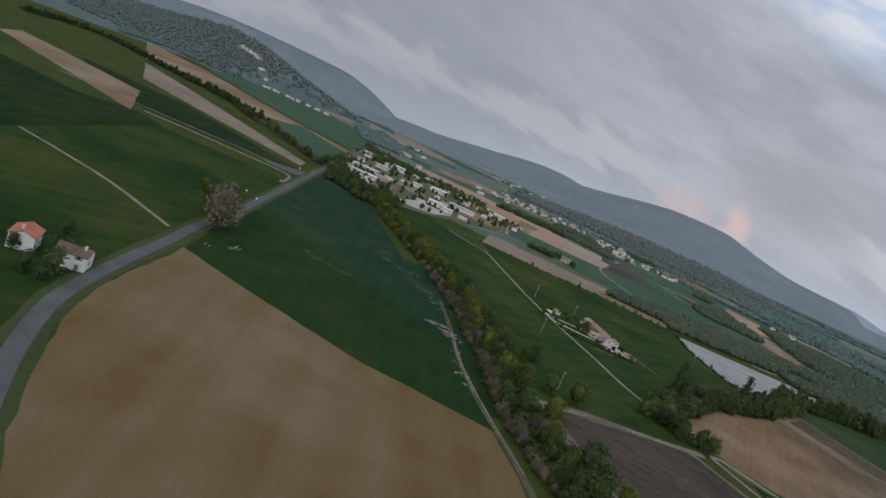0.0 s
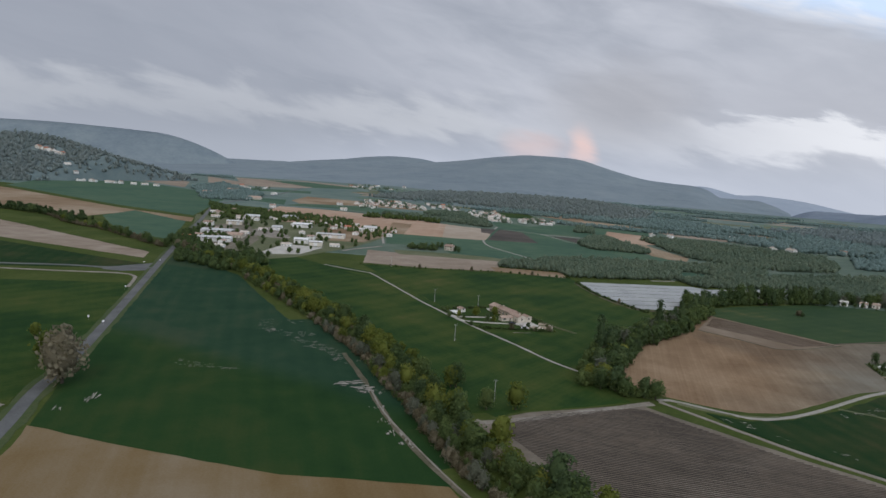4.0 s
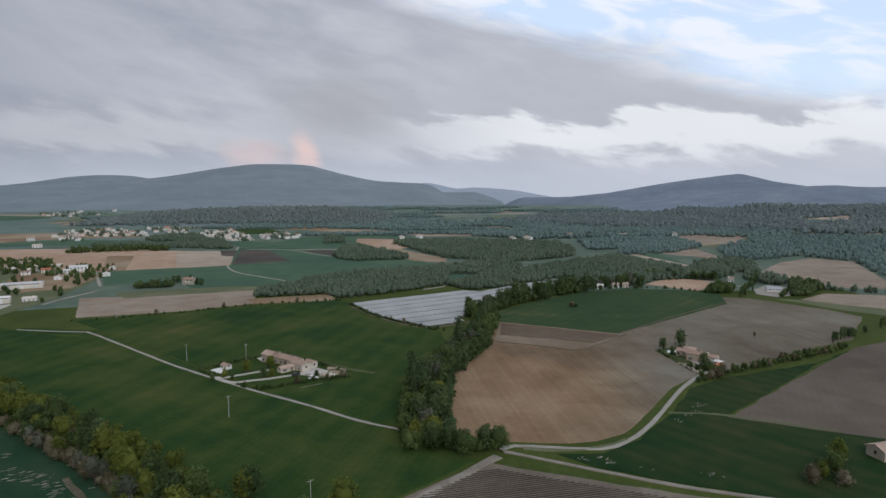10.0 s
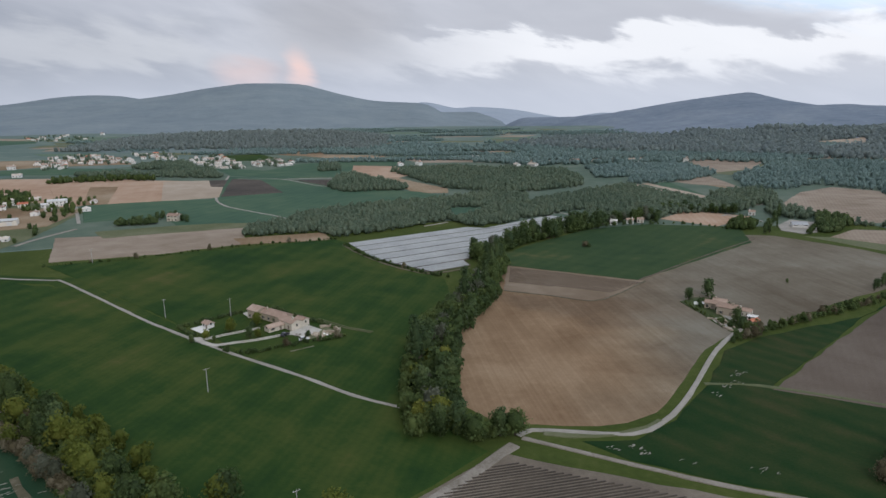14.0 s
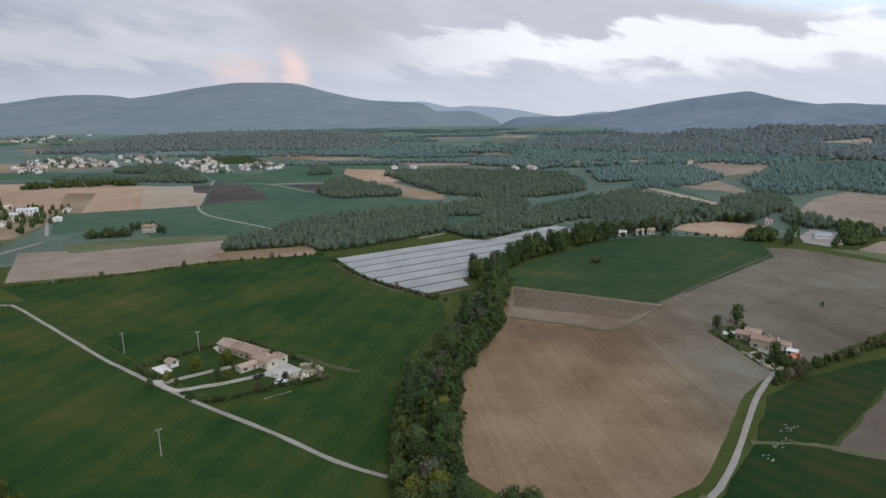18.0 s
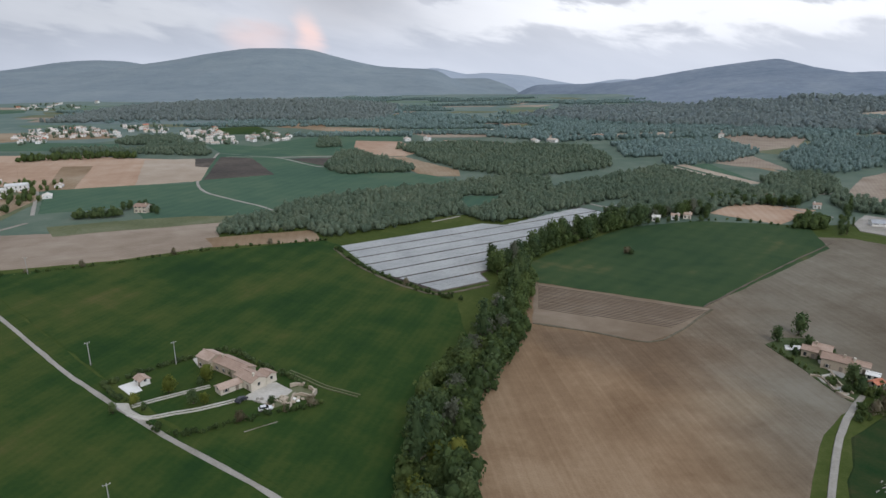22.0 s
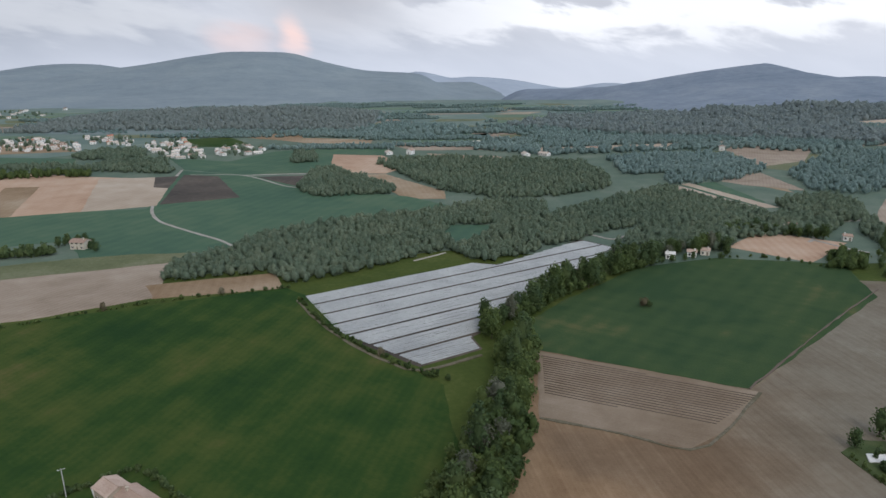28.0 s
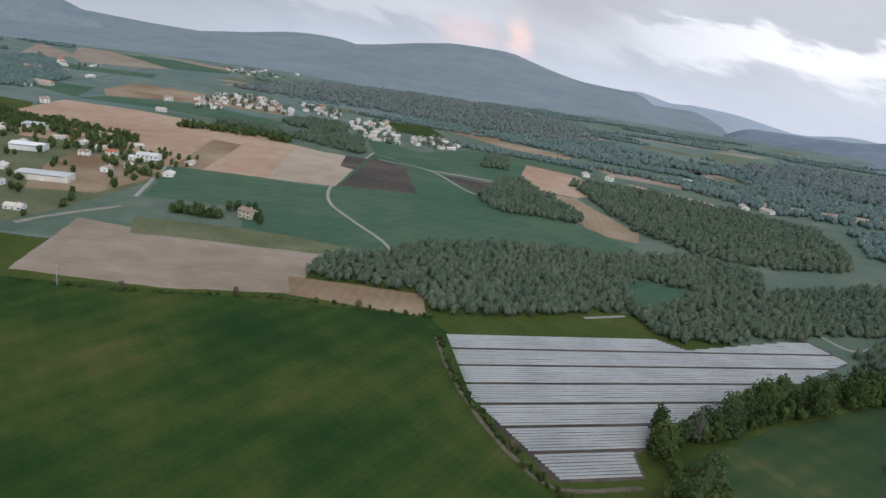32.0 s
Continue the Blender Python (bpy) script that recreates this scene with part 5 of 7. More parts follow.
belt([(118, 504), (132, 513), (150, 521), (170, 524)], 9, 4.0, [("round", 5), ("dark", 4), ("grey", 1)], "trees round the corner cottage", (0.7, 1.15))
belt([(126, 501), (139, 505), (160, 508), (168, 513)], 2, 6.5, [("round", 3), ("bush", 4), ("dark", 2)], "trees round the corner cottage", (0.4, 0.7))
belt([(236, 470), (252, 500), (262, 520), (282, 548)], 8, 5.5, [("dark", 4), ("round", 3), ("poplar", 1)], "trees of the valley farm", (0.45, 0.75))
belt([(262, 466), (274, 480), (290, 500)], 4, 4.0, [("dark", 4), ("round", 3)], "trees of the valley farm", (0.4, 0.65))
belt([(188, 557), (205, 567), (225, 560), (245, 548)], 8, 4.0, [("round", 4), ("dark", 4)], "trees behind the ochre field", (0.6, 1.0))

# woods
for pl, sp, mt, lb, sd in (([(190, 653), (254, 666), (306, 680), (335, 677), (316, 617), (296, 603), (250, 552), (225, 558), (191, 554), (153, 520)], 3.3, "leaf_wood", "thick woods along the valley creek", 81), ([(444, 941), (552, 965), (670, 949), (402, 554), (423, 608), (450, 677), (422, 710), (411, 727), (361, 685), (323, 713), (355, 801)], 5.6, "leaf_far", "hazy woods on the valley side", 82), ([(262, 918), (395, 936), (332, 803), (291, 769), (211, 731)], 5.6, "leaf_far", "hazy woods before the ridge", 83),
                           ([(212, 488), (224, 510), (236, 512), (240, 498), (228, 484)], 2.6, "leaf", "clump of round trees at the valley farm", 84), ([(292, 595), (313, 601), (309, 545), (298, 521), (279, 525), (271, 542)], 4.0, "leaf_wood", "trees behind the valley farm", 85), ([(273, 474), (305, 533), (320, 542), (333, 537), (307, 493), (280, 469)], 2.4, "leaf_dark", "dark tree row beside the farm yard", 86)):
    wood("wood", pl, sp, M[mt], lb, kinds=WOODS_FINE if sp < 6 else WOODS_FAR, seed=sd, size=(0.42, 0.7))
wood("hedge", strip([(313, 500), (330, 494), (354, 482)], 7), 3.5, M["leaf_wood"], "dark hedge between stubble fields", (0.4, 0.6), kinds=WOODS_FINE, seed=87)
for k, (x, y) in enumerate([(220.4, 329.1), (225.3, 334.0), (229.3, 336.4), (232.8, 338.9), (237.0, 341.3), (241, 344), (253, 352), (270, 363), (277, 370)]):
    plant(("poplar", "dark", "poplar", "poplar", "dark", "round", "dark", "poplar", "round")[k], x, y, (0.45, 0.6, 0.55, 0.5, 0.65, 0.6, 0.5, 0.5, 0.7)[k], "tall trees of the hamlet hedge")
CLEARING = [(0, 564), (9, 595), (41, 592), (29, 564), (14, 538)]
wood("wood", [(-148, 475), (-152, 508), (-128, 529), (-118, 574), (-68, 609), (-14, 631), (47, 674), (83, 662), (82, 623), (127, 659), (212, 736), (239, 624), (175, 535), (125, 514), (111, 543), (142, 592), (100, 565), (89, 552), (32, 504), (19, 511), (3, 531), (-18, 511), (-74, 471), (-83, 474), (-92, 488)], 3.1, M["leaf_wood"], "dense spring-green wood beyond the covered rows", seed=3, holes=[CLEARING], size=(0.38, 0.62), kinds=WOODS_FINE)
wood("wood", [(-73, 887), (-46, 916), (45, 926), (158, 877), (168, 777), (149, 724), (84, 683), (44, 689), (3, 723), (-17, 761)], 3.9, M["leaf_wood"], "long grove of even trees", kinds=WOODS_FINE, seed=4, size=(0.45, 0.7))
wood("wood", [(-130, 734), (-132, 821), (-113, 849), (-36, 730), (-44, 711), (-103, 695)], 3.9, M["leaf_wood"], "rounded grove at the field corner", kinds=WOODS_FINE, seed=5, size=(0.45, 0.7))
wood("wood", [(170, 632), (214, 650), (275, 624), (245, 565), (207, 568), (170, 525), (122, 524)], 4.0, M["leaf_wood"], "woodland along the creek's far side", kinds=WOODS_FINE, seed=6, size=(0.5, 0.8))
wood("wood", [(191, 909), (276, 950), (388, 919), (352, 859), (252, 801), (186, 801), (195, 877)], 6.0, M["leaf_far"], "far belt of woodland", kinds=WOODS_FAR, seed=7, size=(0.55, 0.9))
wood("wood", [(-448.0, 952.0), (-444.0, 1015.0), (-382.0, 1012.0), (-360.0, 952.0), (-421.0, 927.0)], 4.0, M["leaf_wood"], "grove before the village", kinds=WOODS_FINE, seed=8, size=(0.5, 0.75))
wood("wood", [(-382.0, 869.0), (-387.0, 925.0), (-317.0, 917.0), (-295.0, 865.0)], 4.0, M["leaf_wood"], "second grove before the village", kinds=WOODS_FINE, seed=9, size=(0.5, 0.75))
wood("wood", [(-168.0, 892.0), (-180.0, 962.0), (-155.0, 977.0), (-140.0, 899.0)], 4.0, M["leaf_wood"], "small square grove", kinds=WOODS_FINE, seed=10, size=(0.5, 0.75))
wood("wood", [(-472.0, 850.0), (-368.0, 842.0), (-274.0, 822.0), (-284.0, 849.0), (-382.0, 869.0), (-493.0, 883.0)], 4.5, M["leaf_wood"], "hedge along the ochre field", kinds=WOODS_FINE, seed=11, size=(0.45, 0.75))
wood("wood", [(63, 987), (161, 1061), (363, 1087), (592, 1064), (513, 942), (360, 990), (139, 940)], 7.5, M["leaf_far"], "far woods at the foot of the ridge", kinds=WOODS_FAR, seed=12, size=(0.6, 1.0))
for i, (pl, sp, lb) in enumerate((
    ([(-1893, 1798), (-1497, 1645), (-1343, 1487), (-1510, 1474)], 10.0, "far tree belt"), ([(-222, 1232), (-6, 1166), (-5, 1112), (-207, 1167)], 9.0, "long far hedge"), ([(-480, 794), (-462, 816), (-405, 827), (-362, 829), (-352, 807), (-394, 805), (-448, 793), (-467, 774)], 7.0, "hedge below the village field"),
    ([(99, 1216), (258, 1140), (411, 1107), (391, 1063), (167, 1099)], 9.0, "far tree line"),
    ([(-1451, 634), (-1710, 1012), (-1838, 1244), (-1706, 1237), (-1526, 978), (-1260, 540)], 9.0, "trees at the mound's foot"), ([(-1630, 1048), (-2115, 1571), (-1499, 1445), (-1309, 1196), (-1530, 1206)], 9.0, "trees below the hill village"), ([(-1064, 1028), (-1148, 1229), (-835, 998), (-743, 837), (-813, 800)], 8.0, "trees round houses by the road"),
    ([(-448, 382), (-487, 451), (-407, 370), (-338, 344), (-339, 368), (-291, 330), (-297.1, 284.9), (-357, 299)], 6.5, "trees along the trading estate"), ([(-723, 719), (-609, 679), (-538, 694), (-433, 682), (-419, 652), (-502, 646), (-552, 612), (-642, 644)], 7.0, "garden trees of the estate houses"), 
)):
    # wide-spaced distant stands take the haze-paled leaves
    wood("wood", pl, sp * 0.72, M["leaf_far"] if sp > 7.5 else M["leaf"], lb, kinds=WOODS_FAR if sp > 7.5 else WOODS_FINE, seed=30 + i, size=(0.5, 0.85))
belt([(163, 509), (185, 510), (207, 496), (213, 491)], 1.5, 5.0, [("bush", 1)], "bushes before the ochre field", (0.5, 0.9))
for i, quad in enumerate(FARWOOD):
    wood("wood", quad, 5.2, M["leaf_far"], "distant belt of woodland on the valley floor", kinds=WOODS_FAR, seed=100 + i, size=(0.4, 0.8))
wood("wood", [(-143, 1284), (208, 1326), (189, 1217), (9, 1168), (-128, 1166)], 11.0, M["leaf_far"], "far woods before the valley head", kinds=WOODS_FAR, seed=14)


# ---- buildings ----
def gable_prism(w, d, h, rise, below=0.3):
    """Walls of a gabled house, long side along x."""
    bm = bmesh.new()
    x, y = w / 2, d / 2
    b = [bm.verts.new(p) for p in ((-x, -y, -below), (x, -y, -below), (x, y, -below), (-x, y, -below))]
    t = [bm.verts.new(p) for p in ((-x, -y, h), (x, -y, h), (x, y, h), (-x, y, h))]
    r = [bm.verts.new(p) for p in ((-x, 0, h + rise), (x, 0, h + rise))]
    bm.faces.new(b[::-1])
    bm.faces.new((b[0], b[1], t[1], t[0]))
    bm.faces.new((b[2], b[3], t[3], t[2]))
    bm.faces.new((b[1], b[2], t[2], r[1], t[1]))
    bm.faces.new((b[3], b[0], t[0], r[0], t[3]))
    bm.faces.new((t[0], t[1], r[1], r[0]))
    bm.faces.new((t[2], t[3], r[0], r[1]))
    return bm


def gable_roof(w, d, h, rise, over=0.4, thick=0.18, courses=5):
    """One roof shell: stepped tile courses on two slopes with an overhang and a ridge cap."""
    bm = bmesh.new()
    x, y = w / 2 + over, d / 2 + over
    slope = rise / (d / 2)
    half = []
    for k in range(courses):
        y0, y1 = y * (1 - k / courses), y * (1 - (k + 1) / courses)
        half += [(y0, h + rise - slope * y0 + 0.05 + thick), (y1 + 0.01, h + rise - slope * y1 + 0.05 + thick * 0.7)]
    top = half[:-1] + [(0.16, h + rise + 0.05 + thick * 0.6), (0.14, h + rise + 0.34)]
    ring = top + [(-a, b) for a, b in top[::-1]] + [(-y, h + rise - slope * y + 0.04), (0, h + rise + 0.03), (y, h + rise - slope * y + 0.04)]
    a = [bm.verts.new((-x, p, q)) for p, q in ring]
    b = [bm.verts.new((x, p, q)) for p, q in ring]
    bm.faces.new(a), bm.faces.new(b[::-1])
    for i in range(len(ring)):
        bm.faces.new((a[i], b[i], b[(i + 1) % len(ring)], a[(i + 1) % len(ring)]))
    bmesh.ops.recalc_face_normals(bm, faces=bm.faces)
    return bm


def flat_box(x0, y0, z0, x1, y1, z1):
    bm = bmesh.new()
    box(bm, x0, y0, z0, x1, y1, z1)
    return bm


def house(x, y, w, d, h, turn, wall, roof, label, rise=None, fine=False, name="house", category="house", seed=0, below=0.3, z=0.0, doors=1, chimneys=1, group=""):
    rng = random.Random(seed + int(abs(x) * 3 + abs(y)))
    rise = rise or d * 0.2
    root = new(name)
    root.matrix_world = pose(x, y, z, 0, 0, turn)
    tagged(root, label, category, group)
    part("wall", gable_prism(w, d, h, rise, below), M[wall], root)
    ro = part("roof", gable_roof(w, d, h, rise), M[roof], root)
    for k in range(chimneys):
        cx = rng.choice((-0.35, 0.3)) * w + k
        bm = flat_box(cx - 0.35, -0.9, h + rise * 0.5, cx + 0.35, -0.3, h + rise + 0.9)
        box(bm, cx - 0.42, -0.97, h + rise + 0.9, cx + 0.42, -0.23, h + rise + 1.02)
        part("chimney", bm, M[wall], ro)
    storeys = 2 if h > 4.6 else 1
    n = max(2, int(w / 3.2))
    for side in (-1, 1):
        for st in range(storeys):
            for i in range(n):
                cx = -w / 2 + w * (i + 0.5) / n
                zc = 1.45 + st * 2.7
                yy = side * d / 2
                if side == -1 and st == 0 and i == n // 2 and doors:
                    part("door", flat_box(cx - 0.55, yy - 0.06, 0, cx + 0.55, yy + 0.02, 2.1), M["wood"], root)
                    continue
                o = part("window", flat_box(cx - 0.5, yy - 0.05, zc - 0.65, cx + 0.5, yy + 0.05, zc + 0.65), M["white"] if fine else M["glass"], root)
                if fine:
                    part("pane", flat_box(cx - 0.42, yy - 0.07, zc - 0.57, cx + 0.42, yy + 0.07, zc + 0.57), M["glass"], o)
                    for e in (-1, 1):
                        part("shutter", flat_box(cx + e * 0.78 - 0.24, yy - 0.06, zc - 0.65, cx + e * 0.78 + 0.24, yy + 0.06, zc + 0.65), M["wood"], root)
    for e in (-1, 1):
        part("window", flat_box(e * w / 2 - 0.05, -0.45, 1.6, e * w / 2 + 0.05, 0.45, 2.7), M["glass"], root)
    return root


def shed(x, y, w, d, h, turn, wall, roof, label, rise=1.2, z=0.0):
    """A work shed: walls, low roof, roller doors and a light strip."""
    root = new("shed")
    root.matrix_world = pose(x, y, z, 0, 0, turn)
    tagged(root, label, "shed", "sheds of the trading estate")
    part("wall", gable_prism(w, d, h, rise), M[wall], root)
    part("roof", gable_roof(w, d, h, rise, 0.25, 0.12, 3), M[roof], root)
    n = max(1, int(w / 9))
    for i in range(n):
        cx = -w / 2 + w * (i + 0.5) / n
        part("roller_door", flat_box(cx - 1.8, -d / 2 - 0.07, 0, cx + 1.8, -d / 2 + 0.02, min(3.6, h - 0.5)), M["sheet"], root)
    part("light_strip", flat_box(-w * 0.42, -d / 2 - 0.05, h - 0.7, w * 0.42, -d / 2 + 0.02, h - 0.35), M["glass"], root)
    part("door", flat_box(w / 2 - 0.05, -0.5, 0, w / 2 + 0.06, 0.5, 2.1), M["wood"], root)
    return root


# farmhouse with its wings, annex and pool hut
def ruin_wall(pts, h, label):
    """A rough stone wall with a broken top."""
    rr = random.Random(int(pts[0][0] * 7))
    verts, faces = [], []
    line = spline(pts, 1.2)
    for i, q in enumerate(line):
        d = line[min(i + 1, len(line) - 1)] - line[max(i - 1, 0)]
        n = np.array([-d[1], d[0]]) / (np.hypot(*d) + 1e-9) * 0.3
        z = h * rr.uniform(0.6, 1.1)
        verts += [(*(q - n), 0.0), (*(q - n * 0.9), z), (*(q + n * 0.9), z * rr.uniform(0.9, 1.05)), (*(q + n), 0.0)]
    for i in range(len(line) - 1):
        for k in range(3):
            a = i * 4 + k
            faces.append((a, a + 4, a + 5, a + 1))
    faces += [(0, 1, 2, 3), tuple(len(verts) - 4 + k for k in (3, 2, 1, 0))]
    tagged(new("stone_wall", mesh_of("stone_wall", verts, faces, M["stone"])), label, "wall")


RU = [(-55.9, 281.0), (-52.4, 282.4), (-46.4, 277.2), (-46.9, 274.2), (-53.0, 275.2)] + [[(-56.5, 271.1), (-55.3, 273.1), (-48.7, 275.2), (-44.2, 273.1), (-45.6, 269.0), (-52.3, 266.1)][5]]
ruin_wall([RU[0], RU[1], RU[2]], 1.6, "rough stone wall beside the forecourt")
ruin_wall([RU[2], RU[3]], 2.0, "crumbled stone wall of the old barn")
ruin_wall([RU[3], RU[4], RU[5]], 1.3, "low broken stone wall of the old barn")
FX = [(-87.3, 293.3), (-77.3, 289.5), (-71.5, 288.3), (-67.5, 278.5), (-63.3, 281.8), (-77.6, 275.8), (-105.6, 282.0), (-59.9, 266.1), (-69.1, 271.6), (-130.1, 292.8), (-95.3, 291.4)]
house(-87.6, 296.8, 6.8, 6.2, 4.2, -36, "stone", "tile", "tall stone end of the farmhouse with faded clay tiles", fine=True, chimneys=0)
house(-77.6, 291.7, 15.5, 6.0, 3.5, -36, "stone", "tile", "long stone farmhouse wing with faded clay tiles", fine=True)
house(-69.3, 282.8, 9.5, 5.6, 3.5, -41, "plaster", "tile", "cream gabled wing of the farmhouse", fine=True)
house(-64.8, 285.6, 5.0, 4.2, 3.0, -36, "plaster", "tile", "pale little block at the farmhouse end", chimneys=0, doors=0)
house(-75.6, 279.4, 7.6, 4.0, 2.2, 45, "plaster", "tile", "low annex with open garage under tiles", fine=True, chimneys=0)
house(-106.2, 283.8, 4.6, 3.2, 2.1, -40, "white", "tile", "small white pool hut with tile roof", chimneys=0)
tagged(sheet("garden_lawn", [(-118.6, 282.0), (-107.7, 293.4), (-94.2, 306.7), (-84.9, 311.8), (-62.2, 292.5), (-42.4, 273.1), (-53.2, 265.2), (-69.8, 255.2), (-79.7, 251.1), (-93.2, 259.7), (-104.3, 268.2)], 0.16, M["olive"], "mown garden round the farmhouse", "lawn"))
sheet("rubble_yard", [(-60.9, 271.9), (-57.4, 272.6), (-55.6, 279.9), (-52.3, 282.0), (-46.6, 277.2), (-47.2, 274.2), (-52.5, 273.2), (-54.6, 270.0), (-58.6, 266.7)], 0.30, M["verge"], "rough yard strewn with rubble", "yard")
sheet("forecourt", [(-70.8, 273.0), (-68.8, 275.2), (-67.3, 277.5), (-64.2, 283.5), (-61.3, 284.2), (-54.5, 278.5), (-55.3, 275.8), (-59.7, 273.0), (-61.4, 270.1), (-66.1, 272.6)], 0.34, M["chalk"], "pale gravel forecourt", "forecourt")
sheet("pool_terrace", [(-113.2, 281.2), (-109.6, 285.0), (-104.0, 278.7), (-106.7, 275.6)], 0.34, M["white"], "bright white pool terrace", "terrace", ragged=0.05)
sheet("back_terrace", [(-96.3, 301.9), (-94.5, 303.9), (-89.4, 297.8), (-91.3, 295.2)], 0.28, M["chalk"], "pale paved terrace behind the farmhouse", "terrace", ragged=0.1)
sheet("drive_mouth", [(-109.9, 270.2), (-104.4, 270.2), (-101.5, 266.1), (-97.0, 262.9), (-93.4, 262.5), (-93.7, 260.2), (-96.4, 260.3), (-102.5, 264.1)], 0.34, M["chalk"], "wide gravel mouth of the farm drives", "forecourt")


def wheel_tracks(pts, label, mat="chalk"):
    """A drive of two bare wheel lines in grass."""
    line = spline(pts, 5)
    for off in (-0.75, 0.75):
        p = []
        for i, q in enumerate(line):
            d = line[min(i + 1, len(line) - 1)] - line[max(i - 1, 0)]
            n = np.array([-d[1], d[0]]) / (np.hypot(*d) + 1e-9)
            p.append(tuple(q + n * off))
        ribbon("wheel_track", p[::2] + [p[-1]], 0.55, 0.46, M[mat], label, "drive", 0.01, wobble=0.06)


wheel_tracks([(-59.2, 292.4), (-51.0, 286.3), (-44.6, 281.3), (-37.9, 277.8), (-32.5, 275.1)], "faint wheel line behind the farm", "verge")
wheel_tracks([(-102.6, 268.2), (-97.9, 271.7), (-90.7, 276.4), (-83.0, 281.3)], "pale wheel line of the upper drive")
wheel_tracks([(-101.4, 263.9), (-95.2, 261.3), (-87.7, 264.3), (-80.8, 266.7), (-71.3, 272.1), (-68.3, 273.7)], "pale wheel line of the lower drive")


def car(x, y, turn, paint, label):
    root = new("car")
    root.matrix_world = pose(x, y, 0.42, 0, 0, turn)
    tagged(root, label, "car")
    bm = bmesh.new()
    prof = [(-2.1, 0.35), (-2.1, 0.8), (-1.9, 0.92), (1.1, 0.95), (2.0, 0.82), (2.12, 0.6), (2.1, 0.35)]
    cab = [(-1.85, 0.9), (-1.45, 1.42), (0.25, 1.46), (1.0, 0.94)]
    for pr, wd in ((prof, 0.86),):
        a = [bm.verts.new((px_, -wd, pz)) for px_, pz in pr]
        b = [bm.verts.new((px_, wd, pz)) for px_, pz in pr]
        bm.faces.new(a), bm.faces.new(b[::-1])
        for i in range(len(pr)):
            bm.faces.new((a[i], a[(i + 1) % len(pr)], b[(i + 1) % len(pr)], b[i]))
    bmesh.ops.recalc_face_normals(bm, faces=bm.faces)
    part("body", bm, paint, root)
    bm = bmesh.new()
    a = [bm.verts.new((px_, -0.72 if pz > 1 else -0.82, pz)) for px_, pz in cab]
    b = [bm.verts.new((px_, 0.72 if pz > 1 else 0.82, pz)) for px_, pz in cab]
    bm.faces.new(a), bm.faces.new(b[::-1])
    for i in range(4):
        bm.faces.new((a[i], a[(i + 1) % 4], b[(i + 1) % 4], b[i]))
    bmesh.ops.recalc_face_normals(bm, faces=bm.faces)
    part("cabin", bm, M["glass"], root)
    part("roof", flat_box(-1.42, -0.7, 1.44, 0.22, 0.7, 1.49), paint, root)
    for wx_ in (-1.3, 1.3):
        for wy_ in (-0.8, 0.8):
            bm = bmesh.new()
            bmesh.ops.create_cone(bm, cap_ends=True, segments=12, radius1=0.33, radius2=0.33, depth=0.22, matrix=Matrix.Translation((wx_, wy_, 0.33)) @ Matrix.Rotation(radians(90), 4, "X"))
            part("wheel", bm, M["asphalt"], root)
    return root


paint_white = material("car_paint_white", [(0.6, 0.6, 0.6), (0.75, 0.75, 0.75)], rough=0.25, spec=0.5)
paint_dark = material("car_paint_dark", [(0.02, 0.02, 0.025), (0.05, 0.05, 0.06)], rough=0.25, spec=0.5)
car(FX[7][0], FX[7][1], 20, paint_white, "white parked car beside the forecourt")
car(FX[8][0], FX[8][1], 60, paint_dark, "dark parked car on the drive")
for key, (x, y), s in zip(("yellow", "yellow", "dark", "yellow", "yellow", "dark", "round", "dark", "dark", "dark"), [(-94.5, 277.0), (-85.1, 285.2), (-83.8, 270.2), (-80.2, 270.7), (-102.2, 269.2), (-106.3, 264.3), (-58.8, 269.1), (-78.0, 288.9), (-86.0, 281.9), (-97.6, 266.2), (-100.6, 297.9)], (0.75, 0.85, 0.6, 0.55, 0.5, 0.45, 0.4, 0.35, 0.4, 0.35)):
    plant(key, x, y, s, "garden trees of the farm")
wood("hedge", strip([(-118.3, 282.0), (-112.7, 287.8), (-105.4, 295.3), (-96.2, 303.2), (-89.0, 309.6), (-83.9, 308.8), (-73.9, 299.0), (-62.1, 291.9), (-50.0, 280.7)], 1.6), 1.3, M["leaf_dark"], "dark clipped hedge round the farm", (0.14, 0.24), seed=71)
wood("hedge", strip([(-117.6, 280.9), (-111.6, 275.4), (-107.0, 272.3)], 1.4), 1.3, M["leaf_dark"], "short dark hedge by the pool", (0.12, 0.2), seed=72)
wood("hedge", strip([(-91.8, 257.9), (-85.4, 254.4), (-80.2, 252.3), (-74.9, 254.8), (-67.9, 259.2), (-62.1, 261.4), (-53.2, 265.2), (-42.6, 271.0)], 1.6), 1.5, M["leaf"], "loose hedge below the farm garden", (0.12, 0.25), seed=73)
wood("hedge", strip([(-119.4, 283.0), (-110.7, 274.1), (-106.4, 271.5)], 1.4), 1.3, M["leaf_dark"], "dark hedge beside the pool lawn", (0.12, 0.2), seed=74)
sc_rng = random.Random(21)
